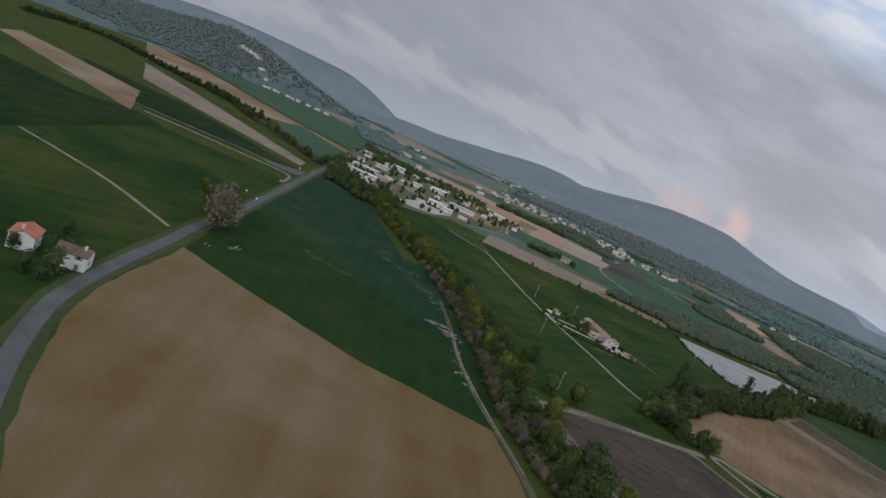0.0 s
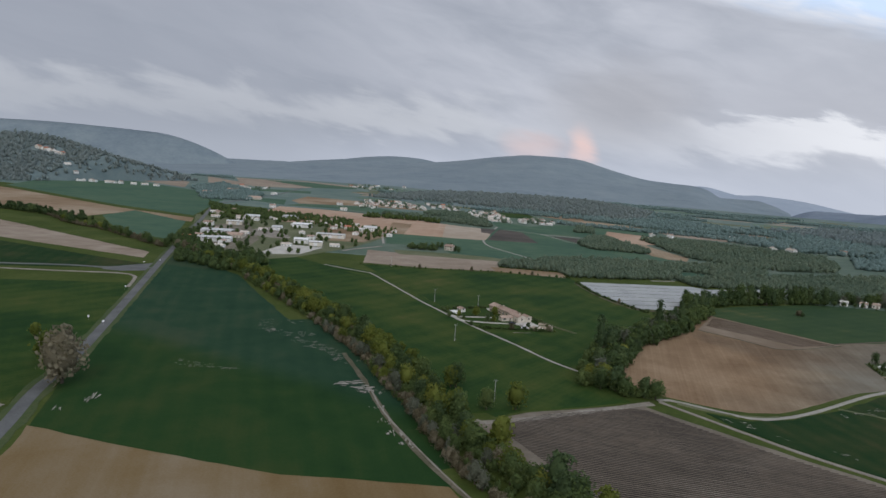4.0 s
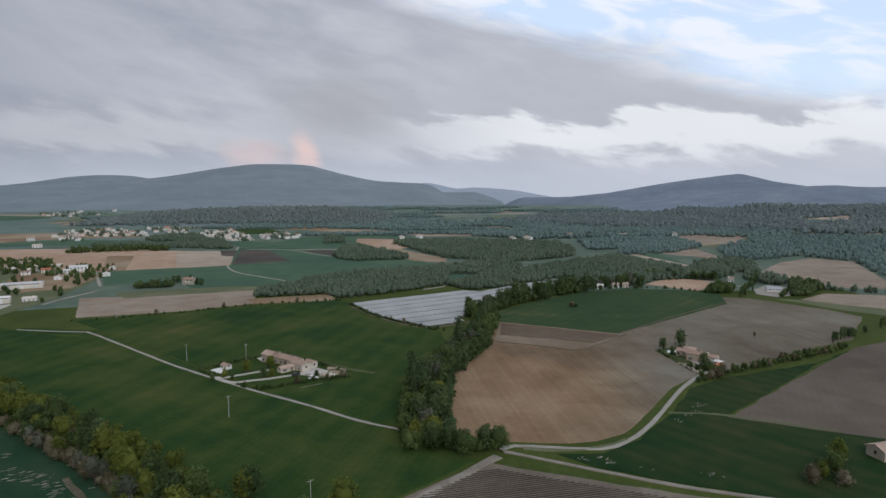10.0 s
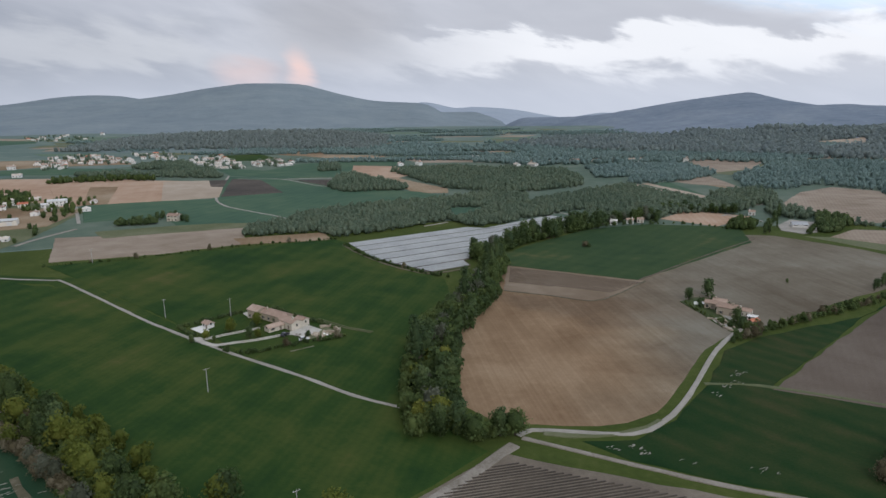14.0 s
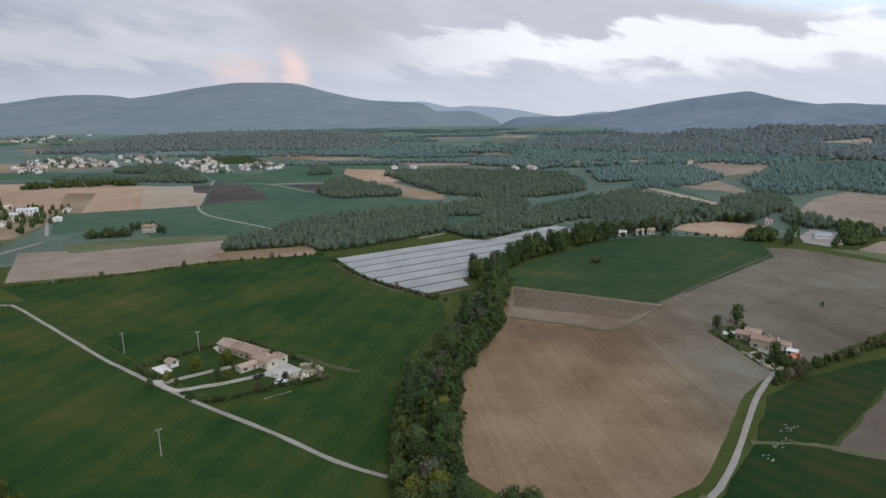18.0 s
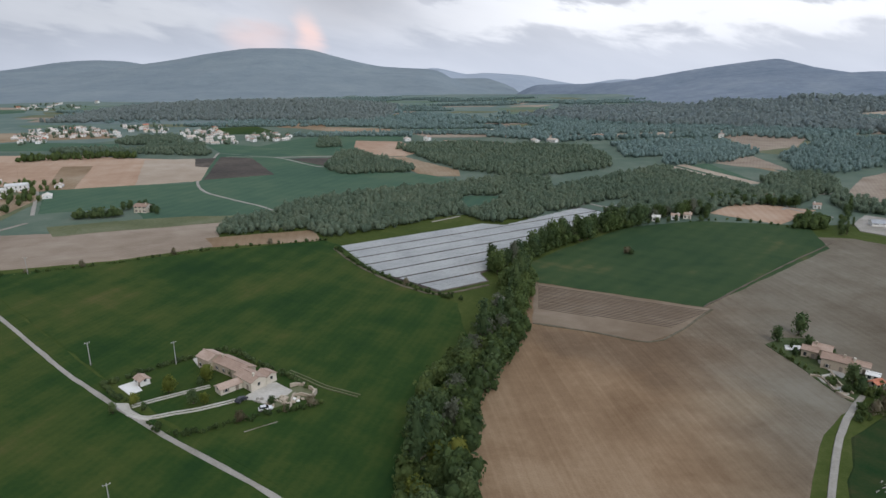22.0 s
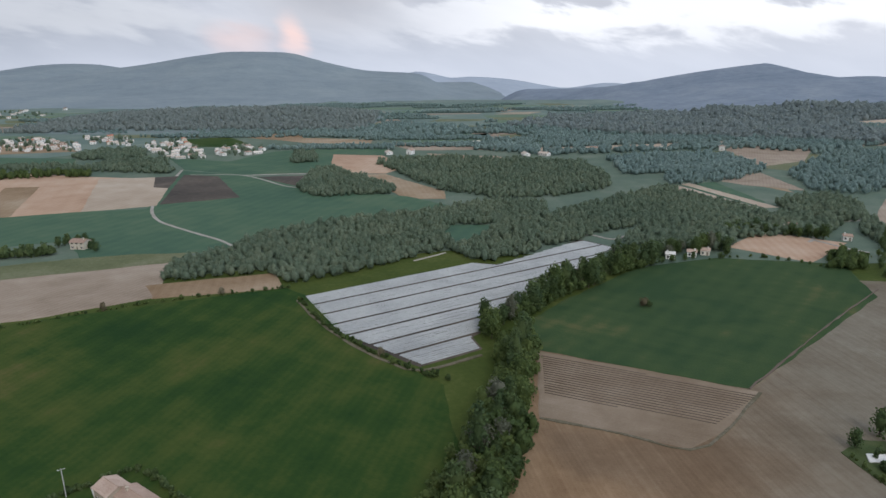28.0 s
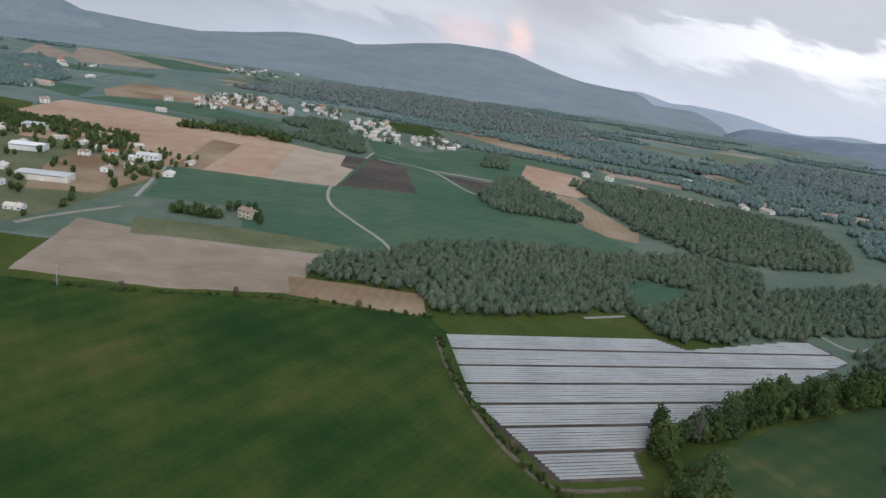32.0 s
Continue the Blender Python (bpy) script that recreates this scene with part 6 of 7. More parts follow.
for x, y in [(-59.4, 270.7), (-57.6, 271.9), (-55.6, 270.0), (-55.0, 273.0), (-57.8, 268.8), (-53.3, 270.7), (-52.2, 272.2), (-61.0, 268.8), (-59.0, 267.9), (-56.9, 273.2), (-50.9, 273.0), (-63.8, 272.0)]:
    bm = bmesh.new()
    for k in range(5):
        px_, py_, s_ = sc_rng.uniform(-1.1, 1.1), sc_rng.uniform(-1.1, 1.1), sc_rng.uniform(0.25, 0.7)
        bmesh.ops.create_icosphere(bm, subdivisions=1, radius=s_, matrix=Matrix.Translation((px_, py_, s_ * 0.4)) @ Matrix.Diagonal((1.2, sc_rng.uniform(0.6, 1.2), 0.7, 1)))
    for v_ in bm.verts:
        v_.co *= 1 + sc_rng.uniform(-0.12, 0.12)
    me = bpy.data.meshes.new("rubble_heap")
    bm.to_mesh(me)
    bm.free()
    me.materials.append(M[sc_rng.choice(("stone", "white", "stone", "gravel"))])
    o = new("rubble_heap", me)
    o.location = (x, y, 0.30)
    tagged(o, "heap of pale rubble stones in the farm yard", "rubble", "rubble heaps of the farm")
belt([(-118.3, 282.0), (-112.7, 287.8), (-105.4, 295.3), (-96.2, 303.2), (-89.0, 309.6), (-83.9, 308.8), (-73.9, 299.0), (-62.1, 291.9), (-50.0, 280.7)], 1, 9.0, [("bush", 1)], "bushes of the farm hedge", (0.5, 0.8))
belt([(-91.8, 257.9), (-85.4, 254.4), (-80.2, 252.3), (-74.9, 254.8), (-67.9, 259.2), (-62.1, 261.4), (-53.2, 265.2), (-42.6, 271.0)], 2, 3.6, [("bush", 3), ("brown", 1)], "bushes of the farm hedge", (0.4, 0.75))
belt([(-117.6, 280.9), (-111.6, 275.4), (-107.0, 272.3)], 1, 3.0, [("bush", 1)], "bushes of the farm hedge", (0.4, 0.6))

# hamlet on the brown field
HX = [(129.1, 290.9), (128.7, 301.3), (136.2, 289.3), (137.9, 284.5), (135.6, 279.9), (123.7, 310.6)]
sheet("hamlet_plot", [(115.3, 314.4), (124.8, 320.5), (135.1, 319.5), (141.1, 283.7), (133.4, 276.2), (122.1, 271.8)], 0.18, M["grass"], "rough garden plot of the hamlet", "garden")
sheet("hamlet_terrace", [(120.3, 287.7), (126.7, 290.9), (124.4, 276.1), (121.6, 274.7)], 0.24, M["chalk"], "pale stone terraces of the hamlet", "terrace", ragged=0.5)
house(HX[0][0] + 1, HX[0][1] + 4, 8.2, 5.6, 4.0, -38, "stone", "tile", "old grey stone house with weathered tiles", fine=True)
house(HX[1][0] + 2, HX[1][1] + 3, 6, 5, 3.6, -38, "stone", "tile", "smaller stone house with a stepped roof", fine=True)
house(HX[2][0] + 1, HX[2][1] + 3, 5.5, 4, 3.0, -38, "plaster", "tile", "cream cottage with orange tiles", fine=True)
house(HX[3][0], HX[3][1] + 2, 3.6, 3, 2.1, -38, "white", "white", "white flat-roofed carport at the hamlet", rise=0.3, chimneys=0, doors=0)
house(HX[4][0], HX[4][1] + 1, 4, 2.6, 2.2, 25, "plaster", "tile_red", "small shed with orange roof", chimneys=0)
sheet("pool_cover", [(HX[5][0] - 3.5, HX[5][1] - 1.5), (HX[5][0] + 3, HX[5][1] - 2), (HX[5][0] + 3.5, HX[5][1] + 2), (HX[5][0] - 2, HX[5][1] + 2.5)], 0.5, M["white"], "white covered pool in the garden", "pool", ragged=0.05)
for q in ([(120.5, 288.8), (126.4, 290.4), (126.1, 288.5), (121.8, 286.6), (121.3, 283.7), (120.2, 284.0)], [(122.3, 282.9), (125.7, 285.0), (125.3, 279.1), (122.1, 274.4), (121.7, 277.3)], [(127.7, 301.3), (129.7, 296.9), (130.7, 289.3), (128.0, 286.9), (127.1, 291.8), (126.5, 298.6)]):
    sheet("hamlet_terrace", q, 0.34, M["chalk"], "pale stone-edged terrace of the hamlet", "terrace", ragged=0.2)
for k, (x, y) in enumerate([(130.1, 283.7), (130.7, 280.6), (123.1, 284.5), (128.2, 278.4), (123.3, 287.7), (123.2, 281.4), (122.8, 276.9), (133.0, 277.7), (133.8, 281.4), (137.1, 281.4), (129.6, 286.1)]):
    if k < 4:
        plant(("cypress", "dark", "bush", "bush")[k], x, y, (0.55, 0.45, 0.9, 0.8)[k], "trees of the hamlet")
    else:
        bm = bmesh.new()
        for j in range(4):
            s_ = sc_rng.uniform(0.2, 0.5)
            bmesh.ops.create_icosphere(bm, subdivisions=1, radius=s_, matrix=Matrix.Translation((sc_rng.uniform(-0.8, 0.8), sc_rng.uniform(-0.8, 0.8), s_ * 0.4)) @ Matrix.Diagonal((1.3, 0.8, 0.7, 1)))
        me = bpy.data.meshes.new("rubble_heap")
        bm.to_mesh(me)
        bm.free()
        me.materials.append(M["stone"])
        o = new("rubble_heap", me)
        o.location = (x, y, 0.30)
        tagged(o, "small heap of pale stones on a hamlet terrace", "rubble", "rubble heaps of the hamlet")
for key, (x, y), s in zip(("dark", "dark", "dark", "dark", "bush", "dark", "bush", "bush", "bush"), [(131.8, 322.6), (120.5, 316.5), (129.7, 283.7), (128.3, 276.2), (130.8, 276.2), (131.4, 313.5), (122.2, 282.2), (121.8, 305.8), (123.8, 277.6)], (1.05, 0.75, 0.8, 0.5, 1.2, 0.4, 1.0, 0.8, 1.1)):
    plant(key, x, y, s, "trees of the hamlet")

wood("hedge", strip([(115.8, 313.5), (119.0, 300.0), (121.5, 285.0), (122.5, 273.0)], 1.6), 1.5, M["leaf"], "low dark hedge round the hamlet plot", (0.08, 0.2), seed=76)
wood("undergrowth", [(119, 303), (122, 314), (133, 318), (136, 303), (128, 298)], 2.4, M["leaf_dark"], "dark shrubs in the hamlet garden", (0.12, 0.32), seed=77)
wood("undergrowth", [(126, 276), (129, 286), (136, 284), (138, 279), (131, 274)], 2.2, M["leaf"], "scrub among the hamlet sheds", (0.12, 0.3), seed=78)
ruin_wall([(118.8, 289.5), (121.3, 286.5), (121.0, 276.0), (123.5, 272.5)], 1.0, "low stone terrace wall of the hamlet")
ruin_wall([(126.8, 291.5), (124.6, 283.0), (125.6, 276.5)], 1.2, "rough stone wall between the hamlet terraces")
house(126.5, 304.5, 5.0, 4.2, 3.0, -38, "stone", "tile", "low stone outbuilding with weathered tiles", chimneys=0)

# houses by the road, at the lane and alone
for (x, y, w), rf, lb, t in zip([(-145, -19, 9.9), (-133, -10, 10)], ("tile_red", "tile_brown"), ("white house with bright orange roof", "white house with dark brown roof"), (-35, 48)):
    house(x, y, max(9, w * 0.8), 7.0, 4.8, t, "white", rf, lb, fine=True)
for key, (x, y), s in zip(("dark", "dark", "round", "dark", "dark", "dark", "dark"), [(-126.6, -18.2), (-137.1, -15.3), (-155.2, -2.6), (-142.0, -23.1), (-136.5, -11.2), (-121.3, -23.2), (-126.8, -25.4)], (0.9, 0.8, 0.7, 0.6, 0.8, 0.7, 0.7)):
    plant(key, x, y, s, "trees of the roadside houses")
for x, y, w in [(147, 178, 8.9)]:
    house(x + 3, y + 2, 11, 7, 3.4, 15, "stone", "tile", "grey stone house among trees by the lane", fine=True)
for key, (x, y), s in zip(("yellow", "round", "brown", "brown", "yellow", "dark"), [(131.0, 175.4), (123.9, 166.4), (114.2, 161.4), (123.0, 159.6), (119.5, 164.7), (119.9, 168.2)], (0.95, 0.9, 1.1, 0.9, 0.6, 0.6)):
    plant(key, x, y, s, "trees of the lane house")
for x, y, w in [(-224, 538, 12.1)]:
    house(x, y + 4, 10, 7, 4.7, -12, "plaster", "tile", "cream lone house with clay roof among dark trees", fine=True)
for (x, y, w), wl, rf, lb in zip([(251, 487, 20.7), (241, 500, 11.2), (258, 543, 7.7), (147, 511, 8.3), (156, 514, 5.9), (133, 507, 3.4), (239, 570, 14.1), (228, 567, 6.2)][2:], ("white", "white", "plaster", "white", "stone", "plaster"), ("tile", "tile", "tile", "white", "tile", "tile"), ("white house beyond the barn", "white house at the field corner", "cream cottage at the field corner", "small white hut at the wood", "stone farm among trees", "cream cottage among trees")):
    house(x, y + 3, max(5, w * 0.62), max(4.5, w * 0.4), 3.6 if w > 10 else 3.0, -20, wl, rf, lb, chimneys=0 if rf == "sheet_grey" else 1)

sheet("farm_yard", [(258, 501), (278, 523), (292, 510), (273, 474), (260, 468), (250, 481)], 0.30, M["gravel"], "pale yard of the valley farm", "yard")
HG = [(261, 491), (279, 489)]
shed((HG[0][0] + HG[1][0]) / 2, (HG[0][1] + HG[1][1]) / 2 + 4, 0.6 * math.dist(*HG), 7, 2.4, -12, "white", "sheet_grey", "wide grey-roofed hangar of the valley farm", 1.6)

# trading estate
for (x, y, w) in [(-540, 604, 21.5), (-439, 526, 13.8), (-441, 578, 26.9), (-356, 458, 16.8)]:
    shed(x, y + 4, w * 0.85, w * 0.5, 4.4, 28, "white", "sheet", "white metal shed with pale roof")
for (x, y, w) in [(-361, 520, 31.0), (-334, 452, 12.8), (-505, 530, 18.9)]:
    shed(x, y + 4, w, min(12, w * 0.5), 4.6, 24, "plaster", "sheet", "long cream workshop with flat roof", 0.6)
for (x, y, w) in [(-458, 449, 31.1), (-420, 399, 17.8), (-510, 647, 21.8), (-410, 406, 14.2)]:
    shed(x, y + 4, w, w * 0.6, 4.4, 30, "sheet", "sheet", "grey warehouse with pale sheet roof", 1.0)
for i, (x, y, w) in enumerate([(-424, 439, 16.2), (-605, 646, 12.0), (-482, 654, 12.0), (-447, 658, 11.8), (-458, 652, 10.2), (-512, 494, 10.6), (-603, 611, 12.6), (-622, 947, 10.8), (-767, 884, 22.2), (-897, 898, 14.3), (-936, 1017, 23.2)]):
    house(x, y + 3, w, w * 0.65, 4.8 if i % 2 else 3.4, (25, -20, 30, 22, 20)[i % 5], ("plaster", "white")[i % 2], "tile_red" if i == 2 else "tile", ("cream house with clay roof by the estate", "white house with clay roof by the estate")[i % 2] if i != 2 else "white house with bright red roof")
for x, y, w in [(-367, 618, 25.2)]:
    house(x, y + 4, 16, 11, 5.6, 25, "white", "sheet", "white modern house with grey roof", rise=1.0, chimneys=0)
    house(x - 7, y - 1, 10, 8, 3.0, 25, "white", "sheet", "white low wing of the modern house", rise=0.5, chimneys=0)
sheet("estate_yard", [(-616, 584), (-442, 667), (-326, 598), (-303, 471), (-306, 381), (-325, 336), (-439, 395)], 0.08, M["verge"], "patchy rough ground of the trading estate", "yard")
sheet("estate_yard", [(-459, 511), (-465, 548), (-392, 493), (-381, 472), (-425, 471)], 0.28, M["dust"], "pale dusty lot among sheds", "yard")
sheet("estate_yard", [(-509, 466), (-518, 572), (-400, 450), (-349, 357), (-421, 384)], 0.20, M["yard"], "trodden yard of the corner sheds", "yard")
sheet("estate_yard", [(-330, 600), (-318, 520), (-352, 500), (-398, 560), (-420, 610)], 0.34, M["soil"], "bare brown plot of the trading estate", "yard")
sheet("estate_yard", [(-360, 440), (-322, 450), (-312, 398), (-340, 372)], 0.34, M["chalk"], "bright gravel yard of the corner sheds", "yard")

# villages: four house types, copied
TYPES = []
for k, (w, d, h, wl, rf, lb) in enumerate(((11, 7, 3.2, "white", "tile_pale", "cream village house with bleached roof"), (9, 7, 5.0, "white", "tile", "white two-storey village house with clay roof"), (13, 8, 3.0, "white", "tile_pale", "long white bungalow with pale tile roof"), (10, 8, 5.2, "plaster", "tile_red", "ochre village house with orange roof"))):
    TYPES.append(house(-900 - 40 * k, -700, w, d, h, 0, wl, rf, lb, seed=k))


def village(poly, n, turn, group, seed, gap=13.0, avoid=()):
    """Houses set apart inside an outline, with garden trees between."""
    rng = random.Random(seed)
    xs, ys = [p[0] for p in poly], [p[1] for p in poly]
    placed, tries = list(avoid), 0
    n += len(placed)
    while len(placed) < n and tries < 6000:
        tries += 1
        x, y = rng.uniform(min(xs), max(xs)), rng.uniform(min(ys), max(ys))
        if x * x + y * y < RIM * RIM and inside(x, y, poly) and all((x - a) ** 2 + (y - b) ** 2 > gap * gap for a, b in placed):
            placed.append((x, y))
            o = copy_thing(rng.choice(TYPES[:3] if rng.random() < 0.85 else TYPES), pose(x, y, 0, 0, 0, turn + rng.choice((0, 90)) + rng.uniform(-12, 12)) @ Matrix.Diagonal((0.85, 0.85, 0.72, 1)))
            tagged(o, group=group)
    rng2, V, F, n2 = random.Random(seed + 500), [], [], 0
    for k in range(len(placed) * 6):
        x, y = rng2.uniform(min(xs), max(xs)), rng2.uniform(min(ys), max(ys))
        if inside(x, y, poly) and all((x - a) ** 2 + (y - b) ** 2 > 64 for a, b in placed):
            v, f = WOODS_FINE[k % 8]
            V.append(v * rng2.uniform(0.4, 0.75) + np.array((x, y, 0)))
            F.append(f + n2)
            n2 += len(v)
    if V:
        # distant villages get the haze-lightened leaf colour, near ones plain leaves
        tagged(new("garden_trees", quads("garden_trees", np.concatenate(V), np.concatenate(F), M["leaf_wood"] if xs[0] < -700 or ys[0] > 850 else M["leaf"])), "dark garden trees among the houses", "trees", kind="stuff")
    return placed


ESTATE = [o.matrix_world.translation[:2] for o in bpy.data.objects if o.name.startswith(("shed", "house")) and o.type == "EMPTY" and o.matrix_world.translation.x < -320]
village([(-649, 651), (-585, 651), (-425, 669), (-352, 663), (-312, 573), (-396, 595), (-503, 599), (-573, 570)], 16, 25, "houses of the trading estate", 41, 15.0, ESTATE)
village([(-616, 584), (-442, 667), (-326, 598), (-303, 471), (-306, 381), (-325, 336), (-439, 395)], 14, 25, "houses of the trading estate", 43, 17.0, ESTATE)
village([(-452, 400), (-487, 451), (-489, 498), (-414, 431), (-374, 370), (-410, 366)], 6, 25, "houses of the trading estate", 42, 14.0, ESTATE)
PLACED = []
for pl, n, tn, sd in (([(-639, 1033), (-655, 1115), (-635, 1188), (-513, 1091), (-470, 1012), (-576, 1016), (-541, 948), (-567, 925)], 55, 20, 1), ([(-556, 1184), (-477, 1180), (-430, 1071), (-509, 1091)], 14, 25, 2), ([(-422, 1087), (-380, 1137), (-345, 1067), (-283, 964), (-282, 931), (-327, 933), (-388, 1023)], 34, 30, 3), ([(-299, 1013), (-275, 1064), (-242, 1046), (-221, 974), (-242, 944), (-280, 963)], 14, 40, 4), ([(-1060, 1667), (-1051, 1708), (-1047, 1843), (-859, 1652), (-891, 1579), (-948, 1547)], 16, 30, 5), ([(-1011, 969), (-1031, 1053), (-948, 1047), (-1077, 1317), (-960, 1177), (-901, 999), (-892, 905)], 9, 25, 6), ([(-2578, 2541), (-2327, 2621), (-1847, 2438), (-1416, 1861), (-1655, 1852), (-1832, 1791)], 26, 10, 7)):
    PLACED += village(pl, n, tn, "houses of the village", sd, 12.5 if sd < 5 else 18.0)
WMAIN = [(-148, 475), (-152, 508), (-128, 529), (-118, 574), (-68, 609), (-14, 631), (47, 674), (83, 662), (82, 623), (127, 659), (212, 736), (239, 624), (175, 535), (125, 514), (111, 543), (142, 592), (100, 565), (89, 552), (32, 504), (19, 511), (3, 531), (-18, 511), (-74, 471), (-83, 474), (-92, 488)]
for i, (x, y, w) in enumerate([(-554, 853, 7.4), (-635, 767, 14.8), (-842, 1035, 30.8), (-759, 855, 17.4), (-936, 1827, 32.5), (-39, 520, 5.2)] + [(-35, 962, 20.8), (106, 939, 17.0), (129, 940, 17.1), (197, 973, 14.5), (289, 989, 19.0), (361, 975, 11.6), (-62, 962, 10.4), (288, 1288, 15.1), (350, 1289, 12.3), (53, 1060, 11.7), (-688, 1451, 27.8)]):
    if inside(x, y, WMAIN):
        continue
    copy_thing(TYPES[(0, 1, 2, 2, 1)[i % 5]], pose(x, y + 3, 0, 0, 0, 20 + 37 * i))
bpy.context.view_layer.update()


def on_mound(x, y):
    """Height of the mound there."""
    ok, at_, _, _ = MOUND.ray_cast((x, y, 900), (0, 0, -1))
    return max(0.0, at_.z) if ok else 0.0


for i, (x, y, z) in enumerate([(-1359, 884, 90), (-1348, 889, 93), (-1340, 893, 97), (-1331, 897, 94), (-1321, 900, 90), (-1313, 903, 86), (-1352, 886, 80), (-1335, 893, 80), (-1323, 898, 77), (-1364, 883, 97), (-1315, 901, 78), (-1344, 890, 86), (-1329, 896, 86), (-1355, 885, 85), (-1334, 895, 90), (-1318, 901, 83)]):
    o = copy_thing(TYPES[(0, 3, 1, 0)[i % 4]], pose(x, y, on_mound(x, y) - 0.6, 0, 0, 30 + 50 * i))
    tagged(o, group="houses of the hill village")
for i, (x, y, z) in enumerate([(-1262, 878, 62), (-1248, 886, 74), (-1233, 892, 75), (-1210, 901, 71), (-1184, 913, 79), (-1157, 923, 68), (-1239, 884, 38), (-1085, 951, 43), (-1111, 944, 73), (-1215, 897, 56), (-1170, 916, 53), (-1131, 933, 54)]):
    o = copy_thing(TYPES[(2, 1, 2, 0)[i % 4]], pose(x, y, max(0, on_mound(x, y) - 0.6), 0, 0, 30 + 50 * i))
    tagged(o, group="houses of the hill village")


def clothe(rise, label, seed, spacing, gaps):
    """Woods over a rise, open round the houses on it."""
    vs = [v.co for v in rise.data.vertices if v.co.z > 3]
    x0, x1, y0, y1 = min(v.x for v in vs), max(v.x for v in vs), min(v.y for v in vs), max(v.y for v in vs)

    def top(x, y):
        ok, at_, _, _ = rise.ray_cast((x, y, 900), (0, 0, -1))
        return max(-1.0, at_.z - 1) if ok and all((x - a) ** 2 + (y - b) ** 2 > 144 for a, b in gaps) else -40.0

    wood("wood", [(x0, y0), (x1, y0), (x1, y1), (x0, y1)], spacing, M["leaf_mist"], label, kinds=WOODS_FAR, seed=seed, size=(0.75, 1.2), floor=top)


clothe(MOUND, "hazy wood on the village mound", 90, 7.5, [q[:2] for q in [(-1359, 884, 90), (-1348, 889, 93), (-1340, 893, 97), (-1331, 897, 94), (-1321, 900, 90), (-1313, 903, 86), (-1352, 886, 80), (-1335, 893, 80), (-1323, 898, 77), (-1364, 883, 97), (-1315, 901, 78), (-1344, 890, 86), (-1329, 896, 86), (-1355, 885, 85), (-1334, 895, 90), (-1318, 901, 83)] + [(-1262, 878, 62), (-1248, 886, 74), (-1233, 892, 75), (-1210, 901, 71), (-1184, 913, 79), (-1157, 923, 68), (-1239, 884, 38), (-1085, 951, 43), (-1111, 944, 73), (-1215, 897, 56), (-1170, 916, 53), (-1131, 933, 54)]])
def on_ridge(x, y):
    """Height of the ridge's foot there."""
    ok, at_, _, _ = RIDGE.ray_cast((x, y, 900), (0, 0, -1))
    return max(0.0, at_.z - 1) if ok else 0.0


def draped(a, b, c, d, mat, label):
    """A field laid over the ridge's foot between four corners."""
    n, vs = 14, []
    for j in range(n):
        for i in range(n):
            u, v = i / (n - 1), j / (n - 1)
            x = (a[0] * (1 - u) + b[0] * u) * (1 - v) + (d[0] * (1 - u) + c[0] * u) * v
            y = (a[1] * (1 - u) + b[1] * u) * (1 - v) + (d[1] * (1 - u) + c[1] * u) * v
            vs.append((x, y, on_ridge(x, y) + 3.0))
    fs = [(j * n + i, j * n + i + 1, (j + 1) * n + i + 1, (j + 1) * n + i) for j in range(n - 1) for i in range(n - 1)]
    tagged(new("field", mesh_of("field", vs, fs, mat, True)), label, "field", kind="structure")


draped((668, 1165), (775, 1205), (850, 1330), (742, 1320), M["soil_pale"], "pale tan field on the foot of the ridge")
OPEN.append((660, 860, 1150, 1340, [(668, 1165), (775, 1205), (850, 1330), (742, 1320)]))
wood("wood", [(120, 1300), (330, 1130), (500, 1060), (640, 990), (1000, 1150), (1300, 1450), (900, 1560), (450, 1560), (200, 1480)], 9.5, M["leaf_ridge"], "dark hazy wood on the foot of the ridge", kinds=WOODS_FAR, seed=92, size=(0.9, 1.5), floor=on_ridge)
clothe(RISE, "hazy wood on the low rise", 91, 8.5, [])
for o in TYPES:
    x, y = -980 - 22 * TYPES.index(o), 1120 + 18 * TYPES.index(o)
    o.matrix_world = pose(x, y, 0, 0, 0, 35)


# ---- rows, poles, signs, patches ----
ROW_PAL = [o for o in bpy.data.objects if o.name.startswith("field") and o.get("label") == "dark soil under film-covered rows"][0]
FILM = [(-68, 450), (19, 504), (32, 500), (90, 552), (106, 534), (12.2, 400.3), (15.6, 388.9), (-8.7, 373.6), (-44.5, 404.9)]
DIR = (FILM[1][0] - FILM[0][0], FILM[1][1] - FILM[0][1])
for k, a, b in rows_in(FILM, DIR, 1.55, 1.2):
    if k % 9 == 8:
        continue
    part("row_cover", ridge_mesh("row_cover", a, b, 1.18, 0.34, M["plastic"], k), M["plastic"], ROW_PAL)
ROW_BR = [o for o in bpy.data.objects if o.get("label") == "bed-formed tan field with dark furrows"][0]
BED = [(37.6, 385.1), (106.6, 353.6), (73.9, 323.4), (59.6, 325.7), (45.4, 335.9), (31.1, 337.2)]
BED_ROWS = [(38.3, 381.5), (107.7, 348.8), (84.7, 329.4), (34.5, 351.6)]
for k, a, b in rows_in(BED_ROWS, (BED[1][0] - BED[0][0], BED[1][1] - BED[0][1]), 1.75, 0.3):
    part("soil_ridge", ridge_mesh("soil_ridge", a, b, 0.45, 0.3, M["soil_dull"], k), M["soil_dull"], ROW_BR)
ROW_NR = [o for o in bpy.data.objects if o.get("label") == "brown field in long rows"][0]
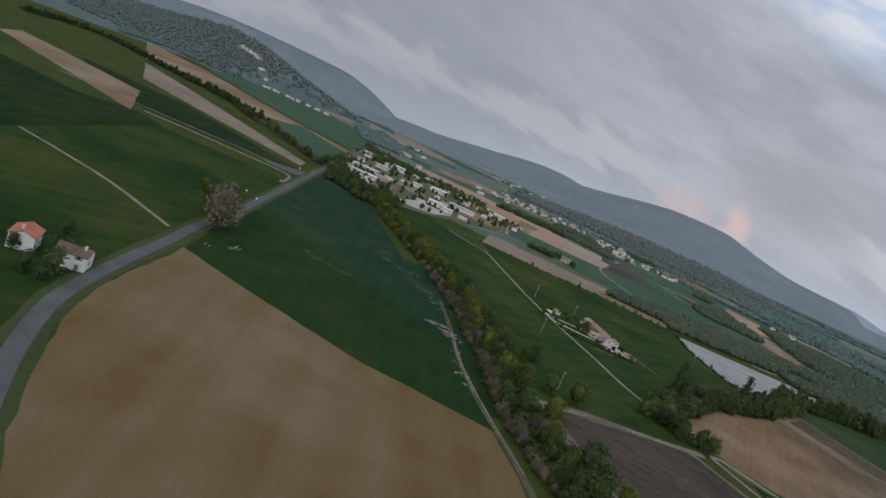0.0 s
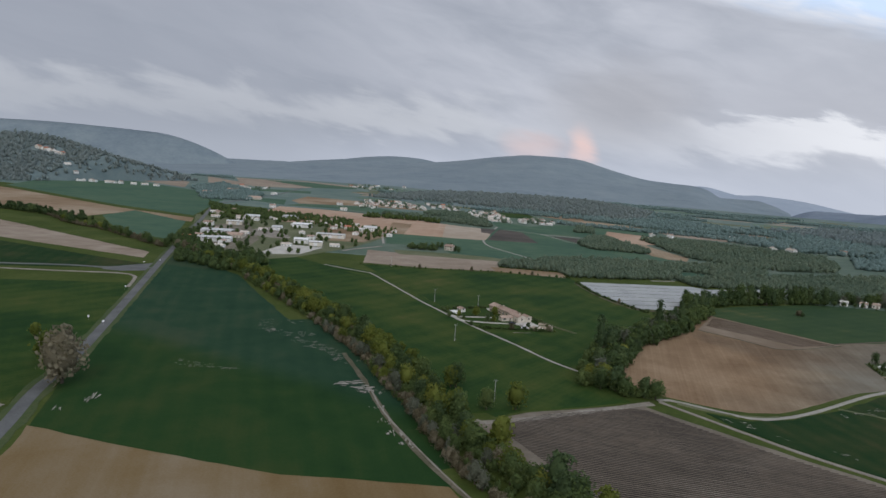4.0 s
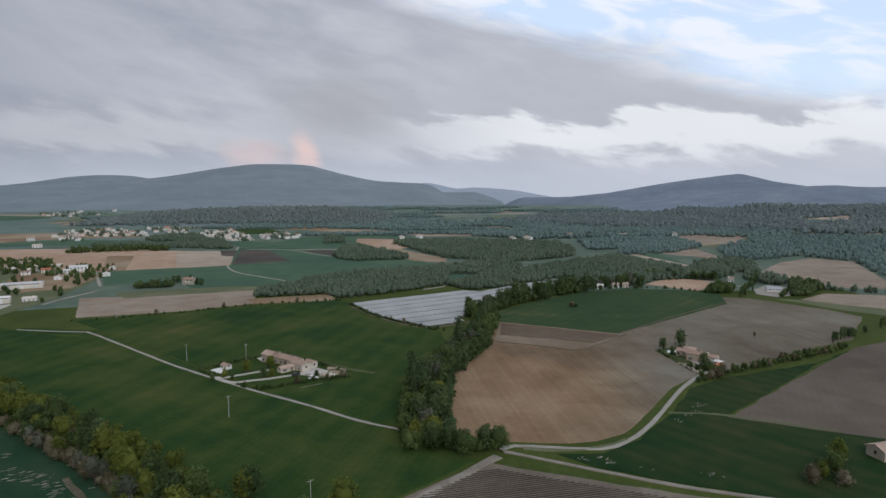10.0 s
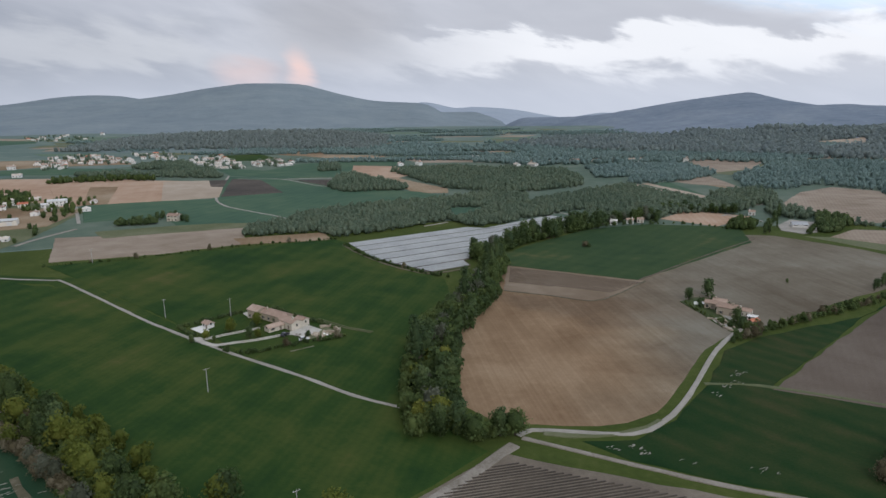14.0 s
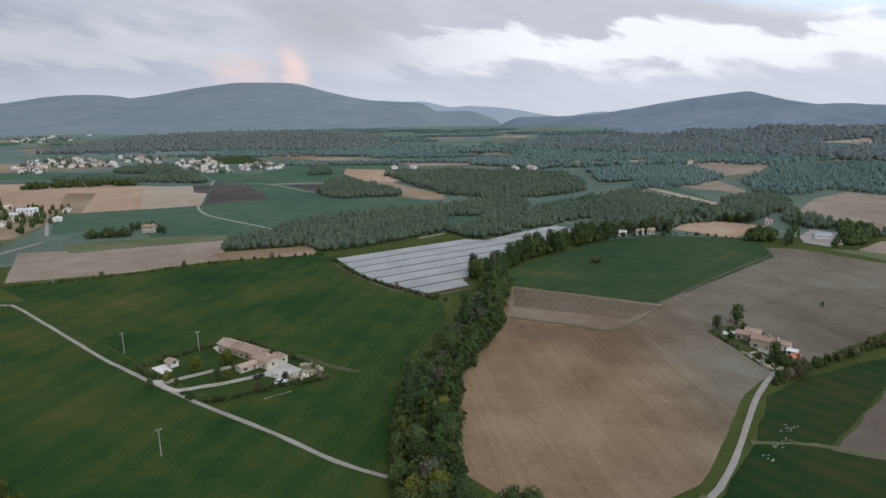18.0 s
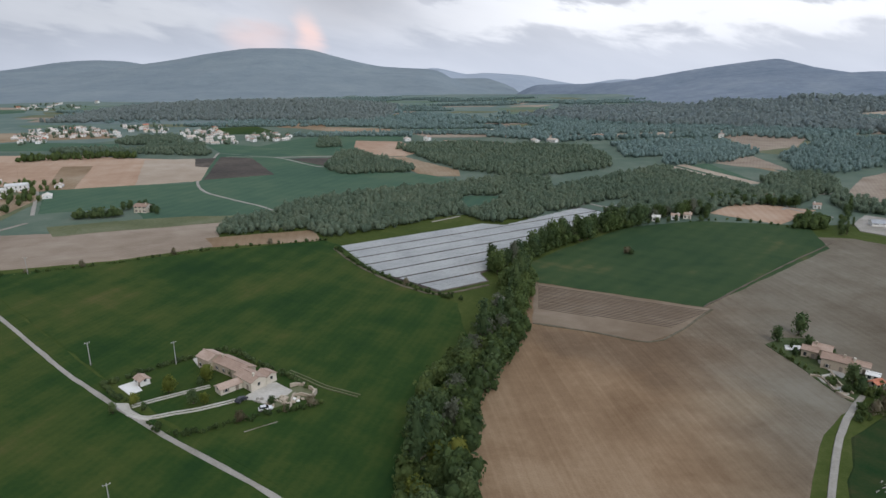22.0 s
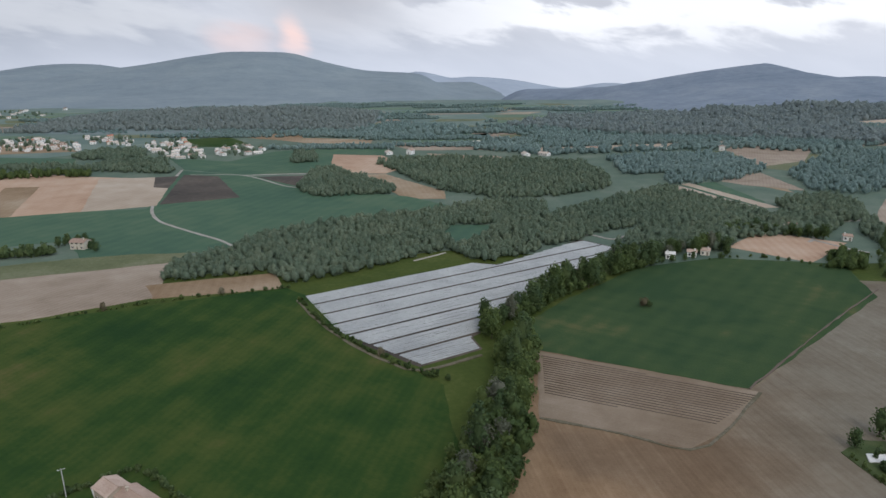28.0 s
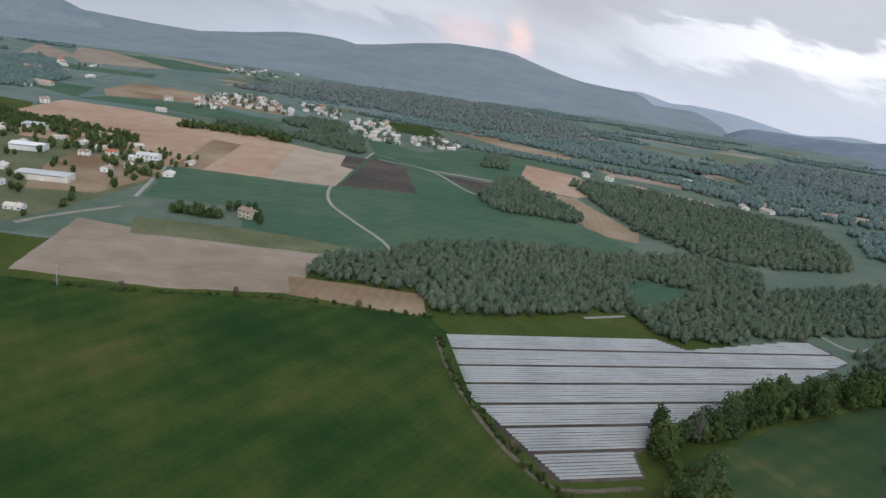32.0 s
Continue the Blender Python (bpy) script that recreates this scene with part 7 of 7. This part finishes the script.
NEAR = [(15.5, 176.6), (34.2, 168.2), (69.4, 154.7), (109.5, 142.8), (136.0, 135.6), (98.5, 98.1), (10.0, 87.9), (-33.5, 122.1), (-21.2, 142.9)]
RD = [(-14.6, 130.8), (50.5, 146.1)]
for k, a, b in rows_in(NEAR, (RD[1][0] - RD[0][0], RD[1][1] - RD[0][1]), 1.25, 5.5):
    part("soil_ridge", ridge_mesh("soil_ridge", a, b, 0.62, 0.33, M["soil_dark"], k), M["soil_dark"], ROW_NR)


def pole(x, y, h, turn=0):
    root = new("utility_pole")
    root.matrix_world = pose(x, y, 0, 0, 0, turn)
    tagged(root, "pale concrete utility pole with crossarm in the field", "pole", "utility poles of the fields")
    bm = bmesh.new()
    bmesh.ops.create_cone(bm, cap_ends=True, segments=8, radius1=0.17, radius2=0.10, depth=h + 0.3, matrix=Matrix.Translation((0, 0, h / 2 - 0.15)))
    part("post", bm, M["concrete"], root)
    part("crossarm", flat_box(-0.9, -0.05, h - 0.48, 0.9, 0.05, h - 0.36), M["concrete"], root)
    for dx in (-0.8, 0, 0.8):
        bm = bmesh.new()
        bmesh.ops.create_cone(bm, cap_ends=True, segments=6, radius1=0.07, radius2=0.05, depth=0.3, matrix=Matrix.Translation((dx, 0, h - 0.22)))
        part("insulator", bm, M["white"], root)


for x, y in [(-83.4, 218.0), (-131.0, 297.4), (-100.6, 297.9)] + [(-219, 401)] + [(-36.7, 146.4)] + [(26.5, 75.9)]:
    pole(x, y, 9.0, 40)


def sign(x, y, turn):
    root = new("road_sign")
    root.matrix_world = pose(x, y, 0.1, 0, 0, turn)
    tagged(root, "white round-topped roadside sign on a post", "road sign", "signs of the road junction")
    bm = bmesh.new()
    bmesh.ops.create_cone(bm, cap_ends=True, segments=8, radius1=0.05, radius2=0.05, depth=2.4, matrix=Matrix.Translation((0, 0, 1.1)))
    part("post", bm, M["concrete"], root)
    bm = bmesh.new()
    bmesh.ops.create_cone(bm, cap_ends=True, segments=14, radius1=0.55, radius2=0.55, depth=0.06, matrix=Matrix.Translation((0, -0.08, 2.1)) @ Matrix.Rotation(radians(90), 4, "X"))
    part("plate", bm, M["white"], root)


for i, (x, y) in enumerate([(-252.1, 137.5), (-238.7, 135.2), (-359, 268), (-358, 282), (-298.1, 199.1)]):
    sign(x, y, 30 + 15 * i)

# bare silt patches in the wheat
STREAKS = [(-160.4, 207.5), (-159.7, 217.9), (-145.4, 205.4), (-132.4, 194.1), (-119.4, 183.7), (-109.9, 176.9), (-102.0, 171.2), (-108.4, 171.8), (-117.4, 175.8), (-129.8, 185.4), (-145.7, 197.5)]
rng = random.Random(11)
V, F = [], []
for pts, sx, sy, reps, sp in (([(-95.0, 129.6), (-84.9, 131.3), (-93.1, 134.7), (-86.8, 128.2)], 2.6, 0.7, 6, 3.0), ([(-165.2, 114.0), (-159.0, 114.9), (-154.5, 116.3), (-148.7, 116.9), (-142.9, 117.7)], 1.2, 0.2, 7, 4.0), ([(-175.2, 180.2), (-165.3, 177.6), (-155.3, 175.4), (-142.5, 171.3), (-133.5, 167.3), (-119.6, 159.7), (-111.6, 156.2), (-181.1, 191.0), (-152.5, 180.6), (-128.1, 166.0)], 1.4, 0.22, 12, 5.5), ([(-80.5, 127.7), (-71.6, 115.9), (-62.9, 105.9), (-55.3, 99.0), (-47.9, 94.0)], 0.35, 1.3, 9, 3.0), ([(-160.7, 65.3), (-161.1, 67.7), (-161.6, 70.1), (-161.9, 54.7)], 0.3, 2.0, 4, 1.5), ([(-176.8, 183.8), (-164.4, 177.5), (-144.8, 170.6), (-131.8, 167.0), (-116.8, 159.2), (-171.7, 197.3)], 1.4, 0.2, 8, 5.5), (STREAKS, 0.8, 0.12, 34, 2.6), ([(47.4, 178.6), (54.4, 178.9), (55.2, 176.5)], 1.0, 0.25, 7, 2.0), ([(97.5, 219.3), (102.2, 222.0), (104.1, 228.5), (107.5, 230.5), (92, 212.5)], 0.9, 0.2, 7, 2.2), ([(66, 171), (88, 166), (84, 167)], 1.6, 0.15, 3, 2.0)):
    for x, y in pts:
        for rep in range(reps):
            cx, cy, a = x + rng.uniform(-sp, sp), y + rng.uniform(-sp, sp) * 0.7, radians((35 if pts is not STREAKS else rng.choice((-40, -40, 50))) + rng.uniform(-15, 15))
            n, c0, q = 11, len(V), rng.uniform(0.35, 1.25)
            for i in range(n):
                b = 2 * math.pi * i / n
                r = rng.uniform(0.35, 1.15) * q
                u, v = math.cos(b) * sx * r, math.sin(b) * sy * r
                V.append((cx + u * math.cos(a) - v * math.sin(a), cy + u * math.sin(a) + v * math.cos(a), 0.30 + 0.008 * rep))
            F.append(tuple(range(c0, c0 + n)))
tagged(new("bare_soil", mesh_of("bare_soil", V, F, M["gravel"])), "pale bare silt patches in the wheat", "bare soil", kind="stuff")
for x, y in [(94, 433)]:
    plant("brown", x, y, 0.9, label="scrubby bush on a stone heap in the wheat")
    plant("bush", x + 2, y + 1, 1.1)
for x, y in [(183.8, 345.0)]:
    plant("dark", x, y, 0.3, label="small dark bush alone on the tilled field")
